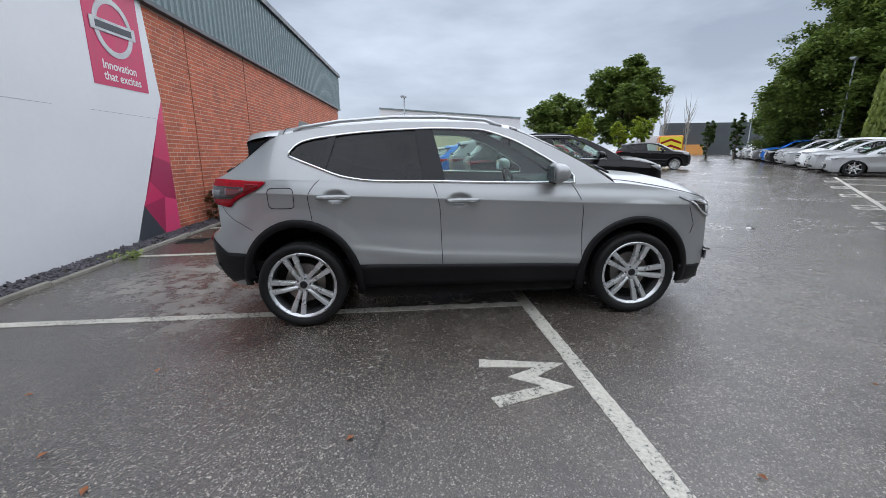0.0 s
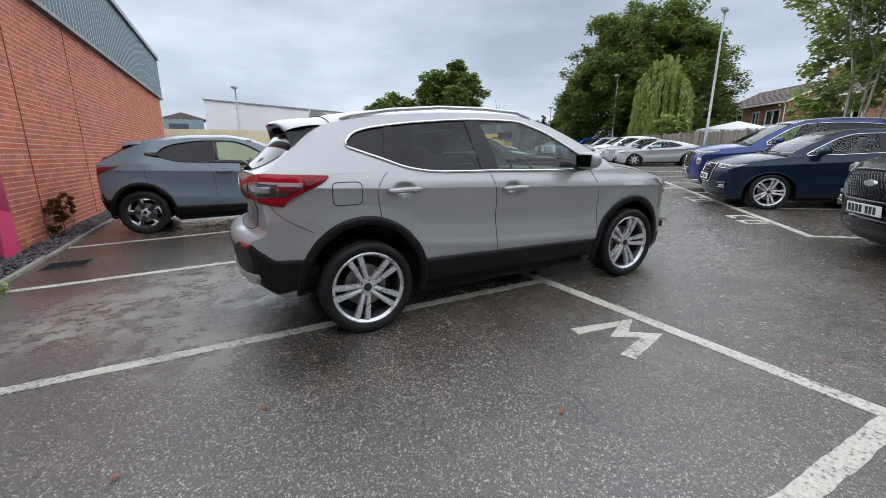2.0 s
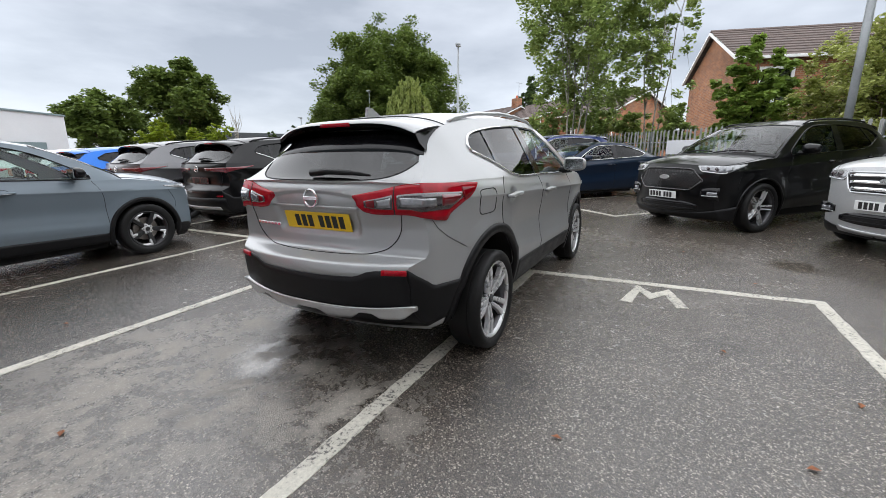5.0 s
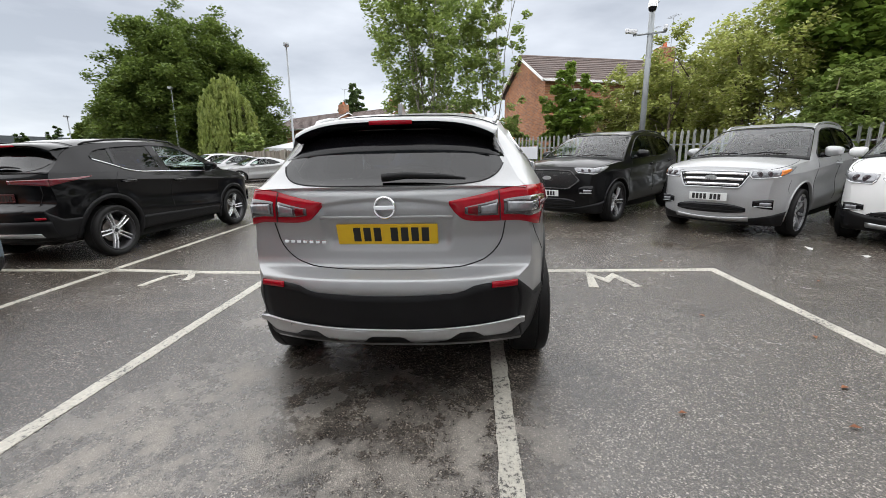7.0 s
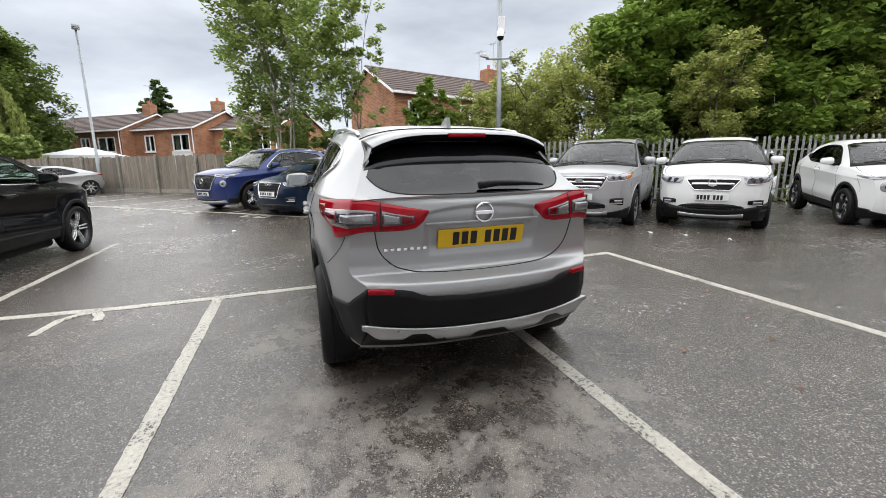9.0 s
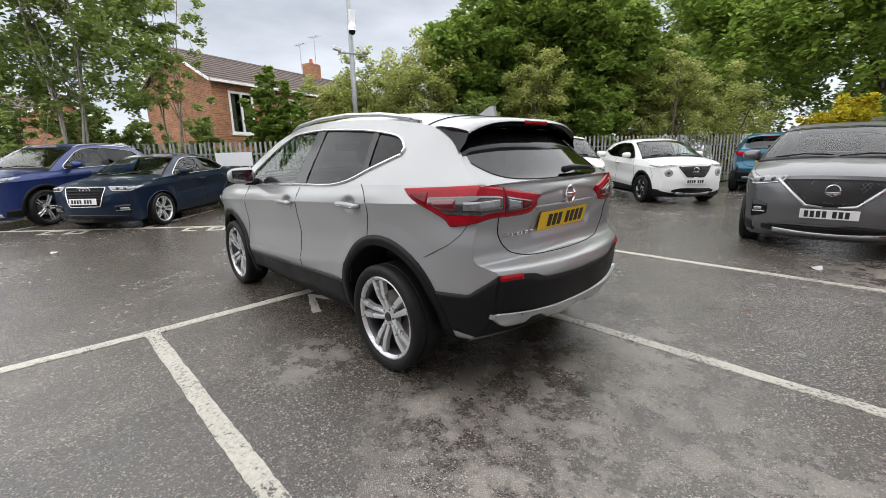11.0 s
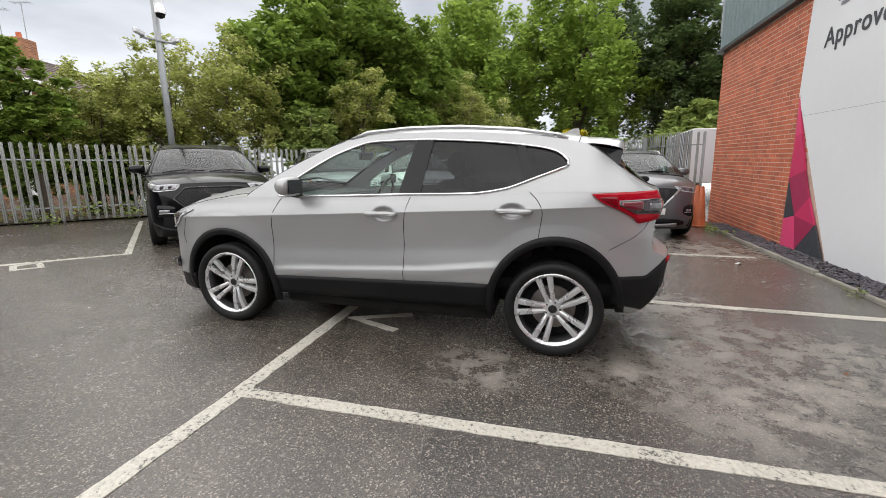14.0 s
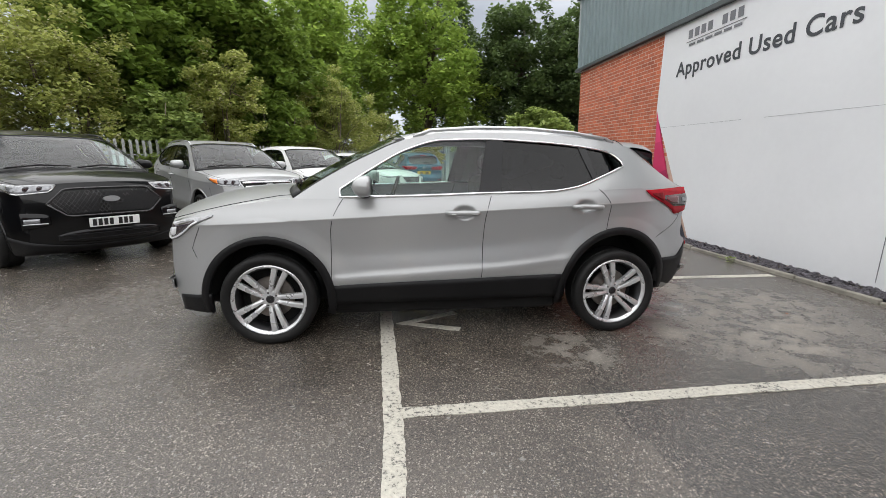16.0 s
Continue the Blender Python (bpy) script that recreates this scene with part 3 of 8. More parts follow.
def banner_sheet():
    """White printed sheet with a slanted crimson facet pattern at both ends."""
    ban = holder("wall_banner", WALL_M, "large white printed banner with crimson facets fixed to the brick wall", "banner")
    y0, y1 = -3.72, 4.1
    lo, hi = -0.13, 0.0

    def sheet(name, ring, x, mat, label=""):
        bm = bmesh.new()
        f = [bm.verts.new((x, y, z)) for y, z in ring]
        b = [bm.verts.new((0.006, y, z)) for y, z in ring]
        bm.faces.new(f)
        n = len(ring)
        for k in range(n):
            bm.faces.new((f[k], b[k], b[(k + 1) % n], f[(k + 1) % n]))
        return part(name, bm, mat, ban, label)

    sheet("sheet", [(y0 + 1.22, -0.02), (2.98, -0.12), (y1, 2.08), (3.92, eave(3.9) - 0.03), (y0 + 0.04, eave(y0) - 0.03), (y0 - 0.03, 2.3)], 0.030, PANEL)
    # facets: a tall triangle at either end, broken into tones
    for sgn, ya, zb in ((1, 4.1, -0.12), (-1, -3.72, -0.03)):
        def P(d, z):
            return (ya - sgn * d, z)
        zt = 2.08 if sgn > 0 else 2.3
        quads = [
            ([P(0, zt), P(0.02, 1.7), P(0.2, 1.72)], PINK_PALE),
            ([P(0.02, 1.7), P(0.2, 1.72), P(0.42, 1.18), P(0.0, 1.05)], PINK),
            ([P(0.0, 1.05), P(0.42, 1.18), P(0.62, 0.78), P(0.30, 0.5)], PINK_DARK),
            ([P(0.0, 1.05), P(0.30, 0.5), P(-0.02, 0.42)], INK if sgn < 0 else PINK_DARK),
            ([P(0.62, 0.78), P(0.86, 0.42), P(0.30, 0.5)], PINK),
            ([P(-0.02, 0.42), P(0.30, 0.5), P(0.42, zb + 0.02), P(-0.03, zb)], PINK_PALE),
            ([P(0.30, 0.5), P(0.86, 0.42), P(0.42, zb + 0.02)], PINK_DARK),
            ([P(0.86, 0.42), P(1.13, zb + 0.01), P(0.42, zb + 0.02)], INK),
        ]
        for ring, mat in quads:
            sheet("facet", ring, 0.034, mat)
    # sheet joints
    for ring in ([(-3.6, 1.98), (-1.6, 1.927), (-1.6, 1.930), (-3.6, 1.983)], [(-1.2, 1.916), (1.9, 1.834), (1.9, 1.837), (-1.2, 1.919)], [(2.5, 1.818), (3.9, 1.78), (3.9, 1.783), (2.5, 1.821)]):
        sheet("joint", ring, 0.0325, INK_GREY)
    sheet("joint", [(0.52, 0.0), (0.528, 0.0), (0.56, 1.0), (0.552, 1.0)], 0.0325, INK_GREY)
    # crimson square with a silver ring and bar, and its slogan
    sheet("emblem_ground", [(2.66, 2.17), (3.80, 2.16), (3.78, eave(3.8) - 0.06), (2.67, eave(2.7) - 0.06)], 0.036, PINK)
    cy, cz, r = 3.2, 2.96, 0.39
    ringo = [(cy + r * math.cos(a), cz + r * math.sin(a)) for a in (2 * math.pi * k / 40 for k in range(40))]
    bm = bmesh.new()
    a = [bm.verts.new((0.044, y, z)) for y, z in ringo]
    b = [bm.verts.new((0.044, cy + (y - cy) * 0.8, cz + (z - cz) * 0.8)) for y, z in ringo]
    c = [bm.verts.new((0.034, y, z)) for y, z in ringo]
    d = [bm.verts.new((0.034, cy + (y - cy) * 0.8, cz + (z - cz) * 0.8)) for y, z in ringo]
    for k in range(40):
        j = (k + 1) % 40
        bm.faces.new((a[k], a[j], b[j], b[k]))
        bm.faces.new((c[k], c[j], a[j], a[k]))
        bm.faces.new((b[k], b[j], d[j], d[k]))
    part("emblem_ring", bm, SILVER_PRINT, ban)
    part("emblem_bar", box_bm(0.036, 0.05, cy - 0.45, cy + 0.45, cz - 0.085, cz + 0.085, 0.006), SILVER_PRINT, ban)
    part("emblem_bar", box_bm(0.05, 0.0535, cy - 0.36, cy + 0.36, cz - 0.045, cz + 0.045), INK, ban)

    def words(name, text, y, z, size, mat, tilt=0.0, spacing=1.0, x=0.0395, bold=0.0):
        """A line of writing, each letter a part of its own."""
        def glyphs(body):
            cu = bpy.data.curves.new(name, "FONT")
            cu.body, cu.size, cu.extrude, cu.space_character, cu.offset = body, size, 0.0012, spacing, bold
            tmp = bpy.data.objects.new(name, cu)
            me = bpy.data.meshes.new_from_object(tmp)
            bpy.data.objects.remove(tmp)
            return me

        def reach(body):
            return max(v.co.x for v in glyphs(body).vertices)

        for i, ch in enumerate(text):
            if ch == " ":
                continue
            me = glyphs(ch)
            me.materials.clear()
            me.materials.append(mat)
            piece(name, me, ban, Matrix.Translation((x, y, z)) @ pose(0, 0, 0, tilt, 0, 0) @ pose(0, 0, 0, 90, 0, 90) @ pose(reach(text[:i] + "|") - reach("|"), 0, 0))

    words("slogan_letter", "Innovation", 2.86, 2.40, 0.165, WHITE_PRINT, -1.5, bold=0.002)
    words("slogan_letter", "that excites", 2.86, 2.25, 0.165, WHITE_PRINT, -1.5, bold=0.002)
    words("letter", "Approved Used Cars", -3.23, 2.845, 0.34, INK, -0.7, 1.085, x=0.0355, bold=0.006)
    # the dealer's name as plain strokes
    for k in range(8):
        if k != 4:
            part("name_bar", box_bm(0.034, 0.04, -2.98 + k * 0.155, -2.98 + k * 0.155 + 0.10, 3.42, 3.56), INK_GREY, ban)
    part("name_rule", box_bm(0.034, 0.04, -3.02, -1.72, 3.365, 3.378), INK_GREY, ban)
    for k in range(6):
        part("name_bar", box_bm(0.034, 0.04, -2.95 + k * 0.2, -2.95 + k * 0.2 + 0.15, 3.295, 3.335), INK_GREY, ban)


banner_sheet()


def edging():
    """Concrete edging and the strip of slate chips along the wall."""
    kerb = holder("kerb_edging", WALL_M, "mossy concrete edging along the chip strip by the wall", "kerb", kind="structure")
    y = -6.4
    k = 0
    while y < 19:
        ln = 0.914
        z = ground_z(-4.2, y + ln / 2)
        part("edging_stone", box_bm(0.40, 0.455, y, y + ln - 0.008, z - 0.12, z + 0.045 + 0.006 * math.sin(k * 2.1), 0.01), CONCRETE, kerb)
        y += ln
        k += 1
    rnd = random.Random(5)
    v, f = [], []
    strip_v = [(0.0, -6.4, ground_z(-5, -6.4)), (0.40, -6.4, ground_z(-5, -6.4)), (0.40, 19, ground_z(-4, 19)), (0.0, 19, ground_z(-4, 19))]
    bed = mesh_from("chip_bed", [(x, y, z + 0.02) for x, y, z in strip_v], [(0, 1, 2, 3)], SOIL)
    bed_ob = tagged(piece("chip_bed", bed, None, WALL_M), "bed of soil under the slate chips", "ground strip", kind="structure")
    for _ in range(7800):
        y = -6.3 + 25 * rnd.random() ** 1.15
        x = 0.01 + 0.385 * rnd.random()
        s = rnd.uniform(0.014, 0.034)
        c = Vector((x, y, ground_z(-4.5, y) + 0.022 + rnd.random() * 0.03))
        rot = Euler((rnd.uniform(-0.7, 0.7), rnd.uniform(-0.7, 0.7), rnd.uniform(0, 6.3))).to_matrix()
        base = len(v)
        for a, b, h in ((-1, -0.6, -0.25), (0.9, -0.8, -0.25), (1.1, 0.6, -0.25), (-0.8, 0.8, -0.25), (-0.6, -0.4, 0.3), (0.6, -0.4, 0.28), (0.5, 0.5, 0.3), (-0.5, 0.4, 0.25)):
            v.append(c + rot @ Vector((a * s, b * s, h * s)))
        f += [tuple(base + i for i in q) for q in ((4, 5, 6, 7), (0, 1, 5, 4), (1, 2, 6, 5), (2, 3, 7, 6), (3, 0, 4, 7))]
    tagged(piece("slate_chips", mesh_from("slate_chips", v, f, SLATE), None, WALL_M), "purple-grey slate chips along the foot of the wall", "gravel", kind="stuff")


edging()


# ---- vehicles ----
PAINTS = {
    "silver": car_paint("silver_metallic_paint", (0.415, 0.422, 0.425), 0.40, 0.31, 0.16),
    "kuga_silver": car_paint("pale_silver_metallic_paint", (0.47, 0.475, 0.48), 0.45, 0.40, 0.2),
    "black": car_paint("black_paint", (0.003, 0.003, 0.0035), 0.0, 0.3),
    "graphite": car_paint("graphite_metallic_paint", (0.15, 0.15, 0.157), 0.55, 0.33, 0.2),
    "navy": car_paint("navy_paint", (0.010, 0.021, 0.045), 0.3, 0.3, 0.2),
    "blue": car_paint("deep_blue_metallic_paint", (0.022, 0.042, 0.17), 0.45, 0.3, 0.25),
    "bright_blue": car_paint("bright_blue_paint", (0.02, 0.16, 0.62), 0.2, 0.3, 0.1),
    "white": car_paint("white_paint", (0.78, 0.78, 0.77), 0.0, 0.35),
    "blue_grey": car_paint("blue_grey_paint", (0.16, 0.195, 0.225), 0.15, 0.33),
    "teal": car_paint("teal_metallic_paint", (0.015, 0.12, 0.20), 0.4, 0.3, 0.2),
    "red": car_paint("dark_red_paint", (0.25, 0.015, 0.015), 0.2, 0.3),
}
TRIM = plain("black_plastic_trim", (0.009, 0.009, 0.0098), 0.42, spec=0.2, var=0.15, scale=5, fine=200, bump=0.1)
GLOSS_BLACK = plain("gloss_black_trim", (0.005, 0.005, 0.006), 0.12, spec=0.3, var=0.1)
MESH_TRIM = plain("grey_black_mesh", (0.03, 0.03, 0.032), 0.25, var=0.1, coat=0.5)
CHROME = plain("bright_chrome_trim", (0.80, 0.81, 0.82), 0.16, metal=1.0, var=0.05)
SATIN = plain("satin_silver_trim", (0.55, 0.56, 0.57), 0.33, metal=0.85, var=0.08)
RUBBER = plain("wet_tyre_rubber", (0.011, 0.011, 0.011), 0.6, spec=0.25, var=0.2, scale=9, fine=80, bump=0.2)
ALLOY = plain("machined_alloy", (0.66, 0.67, 0.68), 0.3, metal=0.6, var=0.08, scale=10)
ALLOY_DARK = plain("dark_alloy", (0.03, 0.03, 0.032), 0.35, metal=0.4, var=0.1)
BARREL = plain("wheel_barrel_grey", (0.11, 0.11, 0.115), 0.4, metal=0.8, var=0.2)
DISC = plain("brake_disc_steel", (0.30, 0.27, 0.25), 0.4, metal=0.9, var=0.25, scale=8)
UNDER = plain("underbody_black", (0.006, 0.006, 0.006), 0.9, var=0.3)
SEAM = plain("panel_gap_shadow", (0.01, 0.01, 0.01), 0.9, var=0.1)
CLOTH = plain("dark_grey_seat_cloth", (0.045, 0.045, 0.048), 0.9, var=0.2, fine=150, bump=0.2)
DASH = plain("charcoal_dashboard", (0.03, 0.03, 0.032), 0.7, var=0.15)
MIRROR = plain("tinted_mirror_glass", (0.34, 0.36, 0.37), 0.03, metal=1.0, var=0.02)
RED_LENS = plain("red_lamp_lens", (0.33, 0.002, 0.011), 0.16, spec=0.0, var=0.15, scale=20, coat=0.6)
DEEP_RED_LENS = plain("deep_red_lamp_lens", (0.16, 0.0, 0.004), 0.1, spec=0.0, var=0.3, scale=30, coat=0.6)
DARK_RED_LENS = plain("dark_red_lamp_lens", (0.13, 0.006, 0.012), 0.08, var=0.15, scale=20, coat=1.0)
CLEAR_LENS = plain("clear_lamp_lens", (0.24, 0.245, 0.26), 0.12, metal=0.4, var=0.25, scale=22, coat=1.0)
SMOKE_LENS = plain("smoked_lamp_lens", (0.045, 0.035, 0.04), 0.08, var=0.4, scale=22, coat=1.0)
WHITE_LENS = plain("white_running_lamp_lens", (0.75, 0.76, 0.78), 0.1, var=0.05, coat=1.0)
HEAD_LENS = plain("glossy_headlamp_lens", (0.36, 0.37, 0.38), 0.08, metal=0.3, var=0.4, scale=18, coat=1.0)
AMBER = plain("amber_lamp_lens", (0.75, 0.20, 0.02), 0.1, var=0.1, coat=1.0)
PLATE_Y = plain("yellow_reflective_plate", (0.78, 0.50, 0.015), 0.4, var=0.04)
PLATE_W = plain("white_reflective_plate", (0.72, 0.73, 0.72), 0.4, var=0.04)
PLATE_INK = plain("plate_black_ink", (0.012, 0.012, 0.012), 0.5, var=0.1)
GLASS_FRONT = window_glass("green_tinted_side_glass", (0.72, 0.86, 0.80), face=0.05)
GLASS_DARK = window_glass("privacy_glass", (0.09, 0.09, 0.10), face=0.035)
GLASS_SCREEN = window_glass("windscreen_glass", (0.60, 0.68, 0.66), 0.09, 0.09)
GLASS_REAR = window_glass("rear_privacy_glass", (0.07, 0.075, 0.08), face=0.07)


def curve(*pts):
    """A smooth curve through (x, value) pairs that never overshoots."""
    pts = sorted(pts)
    xs, ys = [p[0] for p in pts], [p[1] for p in pts]
    n = len(xs)
    d = [(ys[i + 1] - ys[i]) / (xs[i + 1] - xs[i]) for i in range(n - 1)]
    m = [d[0]] + [0 if d[i - 1] * d[i] <= 0 else 2 * d[i - 1] * d[i] / (d[i - 1] + d[i]) for i in range(1, n - 1)] + [d[-1]]

    def f(x):
        if x <= xs[0]:
            return ys[0]
        if x >= xs[-1]:
            return ys[-1]
        i = 0
        while x > xs[i + 1]:
            i += 1
        h = xs[i + 1] - xs[i]
        t = (x - xs[i]) / h
        return (2 * t**3 - 3 * t * t + 1) * ys[i] + (t**3 - 2 * t * t + t) * h * m[i] + (3 * t * t - 2 * t**3) * ys[i + 1] + (t**3 - t * t) * h * m[i + 1]

    return f


class Shell:
    """The curved surfaces of one car body: its nose points to +x, its wheels stand at x = -AX and AX, its middle line is y = 0."""

    AX = 1.32

    def __init__(self, **over):
        c = dict(
            width=[(0.2, 0.79), (0.3, 0.838), (0.42, 0.868), (0.49, 0.884), (0.7, 0.884), (0.85, 0.888), (0.94, 0.896), (0.973, 0.902), (0.98, 0.9045), (0.99, 0.902), (1.03, 0.889), (1.09, 0.864), (1.2, 0.835), (1.35, 0.8)],
            plan=[(-2.08, 0.70), (-2.0, 0.785), (-1.9, 0.855), (-1.7, 0.928), (-1.45, 0.976), (-1.1, 1.0), (1.1, 1.0), (1.45, 0.985), (1.7, 0.95), (1.85, 0.9), (1.98, 0.82), (2.1, 0.70), (2.2, 0.56)],
            crease=0.053,
            ridge=0.98,
            dish=(),
            apron=0.17,
            sill=0.30,
            arch=0.43,
            tall=1.10,
            wing=-1.5,
            recess=(),
            clad_top=0.465,
            shoulder=[(-2.1, 1.15), (-1.5, 1.15), (-0.94, 1.125), (-0.73, 1.104), (-0.28, 1.092), (0.55, 1.064), (1.12, 1.064), (1.4, 1.032), (1.7, 0.975), (1.9, 0.915), (2.05, 0.86)],
            edge=[(-1.95, 1.151), (-1.9, 1.172), (-1.75, 1.278), (-1.62, 1.392), (-1.5, 1.462), (-1.3, 1.503), (-1.1, 1.527), (-0.5, 1.556), (0.0, 1.547), (0.31, 1.495), (0.6, 1.372), (0.9, 1.21), (1.05, 1.115), (1.12, 1.0641)],
            edge_y=[(-1.95, 0.70), (-1.75, 0.625), (-1.62, 0.575), (-1.45, 0.58), (-1.1, 0.612), (-0.5, 0.635), (0.2, 0.635), (0.6, 0.715), (0.9, 0.79), (1.12, 0.845)],
            crown=[(-1.95, 0.015), (-1.62, 0.04), (-1.45, 0.065), (-0.5, 0.052), (0.3, 0.045), (0.6, 0.03), (1.12, 0.03)],
            bulge=[(-1.95, -0.075), (-1.62, -0.09), (-1.3, 0.0), (0.1, 0.0), (0.4, 0.09), (1.12, 0.16)],
            screen=0.34,
            rear_glass=-1.60,
            win=(-1.37, 0.80),
            win_low=[(-1.37, 1.318), (-1.17, 1.24), (-0.94, 1.158), (-0.73, 1.128), (-0.25, 1.113), (0.2, 1.094), (0.8, 1.078)],
            win_top=[(-1.37, 1.345), (-1.3, 1.405), (-1.16, 1.44), (-0.73, 1.482), (-0.32, 1.497), (0.06, 1.485), (0.31, 1.415), (0.59, 1.262), (0.8, 1.125)],
            panes=[(-1.37, -1.13, -1.37, -1.075), (-1.095, -0.36, -1.02, -0.41), (-0.20, 0.80, -0.285, 0.80)],
            rear=[(0.30, -1.86, 0.12), (0.36, -1.93, 0.12), (0.42, -1.985, 0.115), (0.50, -2.02, 0.11), (0.62, -2.03, 0.11), (0.67, -2.04, 0.112), (0.71, -2.034, 0.112), (0.735, -1.995, 0.10), (0.755, -1.952, 0.08), (0.80, -1.932, 0.072), (0.9, -1.935, 0.07), (1.0, -1.95, 0.09), (1.06, -1.952, 0.098), (1.11, -1.942, 0.095), (1.151, -1.93, 0.08)],
            front=[(0.18, 1.86, 0.16), (0.24, 1.94, 0.16), (0.30, 1.985, 0.165), (0.42, 2.01, 0.17), (0.56, 2.015, 0.18), (0.70, 2.0, 0.18), (0.80, 1.985, 0.17), (0.861, 1.96, 0.16), (1.2, 1.9, 0.16)],
            hood=[(1.12, 0.055), (1.5, 0.08), (1.85, 0.065), (2.05, 0.03)],
        )
        c.update(over)
        self.c = c
        for k in ("width", "plan", "shoulder", "edge", "edge_y", "crown", "bulge", "win_low", "win_top", "hood"):
            setattr(self, k, curve(*c[k]))
        self.rx, self.rb = curve(*[(z, x) for z, x, b in c["rear"]]), curve(*[(z, b) for z, x, b in c["rear"]])
        self.fx, self.fb = curve(*[(z, x) for z, x, b in c["front"]]), curve(*[(z, b) for z, x, b in c["front"]])
        self.cowl = c["edge"][-1][0]
        self.tail = c["edge"][0][0]

    def ridge(self, x):
        """Height of the sharp crease along the flank, which falls towards the front."""
        return self.c["ridge"] - self.c["crease"] * (x + 0.2)

    def w(self, x, z):
        zz = z + self.c["crease"] * (x + 0.2)
        y = self.width(zz) * self.plan(x)
        # hollow doors between the crease and a low bulge over the sill
        k = max(0.0, 1 - (abs(x) / 1.02) ** 6) if abs(x) < 1.02 else 0.0
        lift = 0.09 * max(0.0, -0.35 - x) ** 1.3
        y += k * (0.014 * math.exp(-(((zz - 0.532 - lift) / 0.032) ** 2)) - 0.019 * math.exp(-(((zz - 0.735 - lift * 0.4) / 0.115) ** 2)))
        # flared lips round the arches
        for a in (-self.AX, self.AX):
            d = math.hypot(x - a, z - 0.335)
            if d < 0.6:
                y += 0.010 * min(1.0, (0.6 - d) / 0.1)
        # the tail draws in above the bumper
        if x < -1.35 and z > 0.85:
            y -= 0.038 * min(1.0, (-1.35 - x) / 0.55) * min(1.0, (z - 0.85) / 0.25)
        for hx, hz in self.c["dish"]:
            y -= 0.032 * math.exp(-((((x - hx) / 0.068) ** 2 + ((z - hz) / 0.040) ** 2) ** 2.2))
        return y

    def rise(self, x, lo, hi, t):
        """Height at share t from lo to hi, with the low bulge and the crease always at the same shares."""
        top = min(self.ridge(x), hi - 0.25 * (hi - lo) * 0.3)
        top = max(top, lo + 0.6 * (hi - lo))
        mid = max(0.56 - self.c["crease"] * (x + 0.2), lo + 0.22 * (top - lo))
        stops = ((0.0, lo), (0.22, mid), (0.74, top), (1.0, hi))
        for (t0, a), (t1, b) in zip(stops, stops[1:]):
            if t <= t1:
                return a + (b - a) * (t - t0) / (t1 - t0)
        return hi

    def floor(self, x):
        z, s = self.c["sill"], self.c["sill"]
        for a in (-self.AX, self.AX):
            d = self.c["arch"] ** 2 - (x - a) ** 2
            if d > 0:
                z = max(z, 0.335 + (self.c["tall"] if a < 0 else 1.0) * math.sqrt(d))
        if x < -self.AX - 0.3:
            z = max(z, self.c["rear"][0][0])
        if x > self.AX + 0.3 and abs(x - self.AX) > self.c["arch"]:
            z = self.c["front"][0][0] + 0.02
        return z

    def side(self, sg, x, z, off=0.0):
        return Vector((x, sg * (self.w(x, z) + off), z))

    def green(self, sg, x, z, off=0.0):
        lo, hi = self.shoulder(x), self.edge(x)
        t = min(1.0, max(0.0, (z - lo) / max(hi - lo, 1e-4)))
        a, b = self.w(x, lo), self.edge_y(x)
        return Vector((x, sg * (a + (b - a) * t**1.12 + off), z + off * 0.3))

    def any_side(self, sg, x, z, off=0.0):
        return self.green(sg, x, z, off) if z > self.shoulder(x) and self.tail < x < self.cowl else self.side(sg, x, z, off)

    def rear_face(self, y, z, off=0.0):
        x = self.rx(z)
        s = min(1.0, abs(y) / self.w(x, z))
        sink = 0.0
        if self.c["recess"]:
            # the tailgate steps in round the plate and the badge
            half, low, high, deep = self.c["recess"]
            soft = lambda d: min(1.0, max(0.0, d)) ** 2 * (3 - 2 * min(1.0, max(0.0, d)))
            sink = deep * soft((half + 0.12 * (z - low) - abs(y)) / 0.04) * soft((z - low) / 0.06) * soft((high + 0.03 * (1 - (y / half) ** 2) - z) / 0.022)
        return Vector((x - self.rb(z) * (1 - s**2.4) - off + sink, y, z))

    def front_face(self, y, z, off=0.0):
        x = self.fx(z)
        s = min(1.0, abs(y) / self.w(x, z))
        xe = self.fx(self.shoulder(2.0))
        z0, z1 = self.c["front"][0][0], self.shoulder(xe)
        k = min(1.0, max(0.0, (z - z0) / (z1 - z0)))
        return Vector((x + self.fb(z) * (1 - s**2.2) + off, y, z + self.hood(xe) * (1 - s**2.3) * k * k))

    def roof(self, x, s, off=0.0):
        k = 1 - s * s
        return Vector((x + self.bulge(x) * k, s * self.edge_y(x), self.edge(x) + self.crown(x) * (1 - s**4) + off))

    def bonnet(self, x, s, off=0.0):
        k = 1 - abs(s) ** 2.3
        u = (x - self.cowl) / (self.fx(self.shoulder(2.0)) - self.cowl)
        b = 0.16
        return Vector((x + b * (1 - s * s) * (0.9 + 0.1 * u), s * self.w(x, self.shoulder(x)), self.shoulder(x) + self.hood(x) * k + off))


def grid_mesh(name, rows, mats, flip=False):
    """A smooth sheet from rows of points."""
    n = len(rows[0])
    verts = [p for r in rows for p in r]
    faces = []
    for j in range(len(rows) - 1):
        for i in range(n - 1):
            q = (j * n + i, j * n + i + 1, (j + 1) * n + i + 1, (j + 1) * n + i)
            faces.append(q[::-1] if flip else q)
    return mesh_from(name, verts, faces, mats, smooth=True)


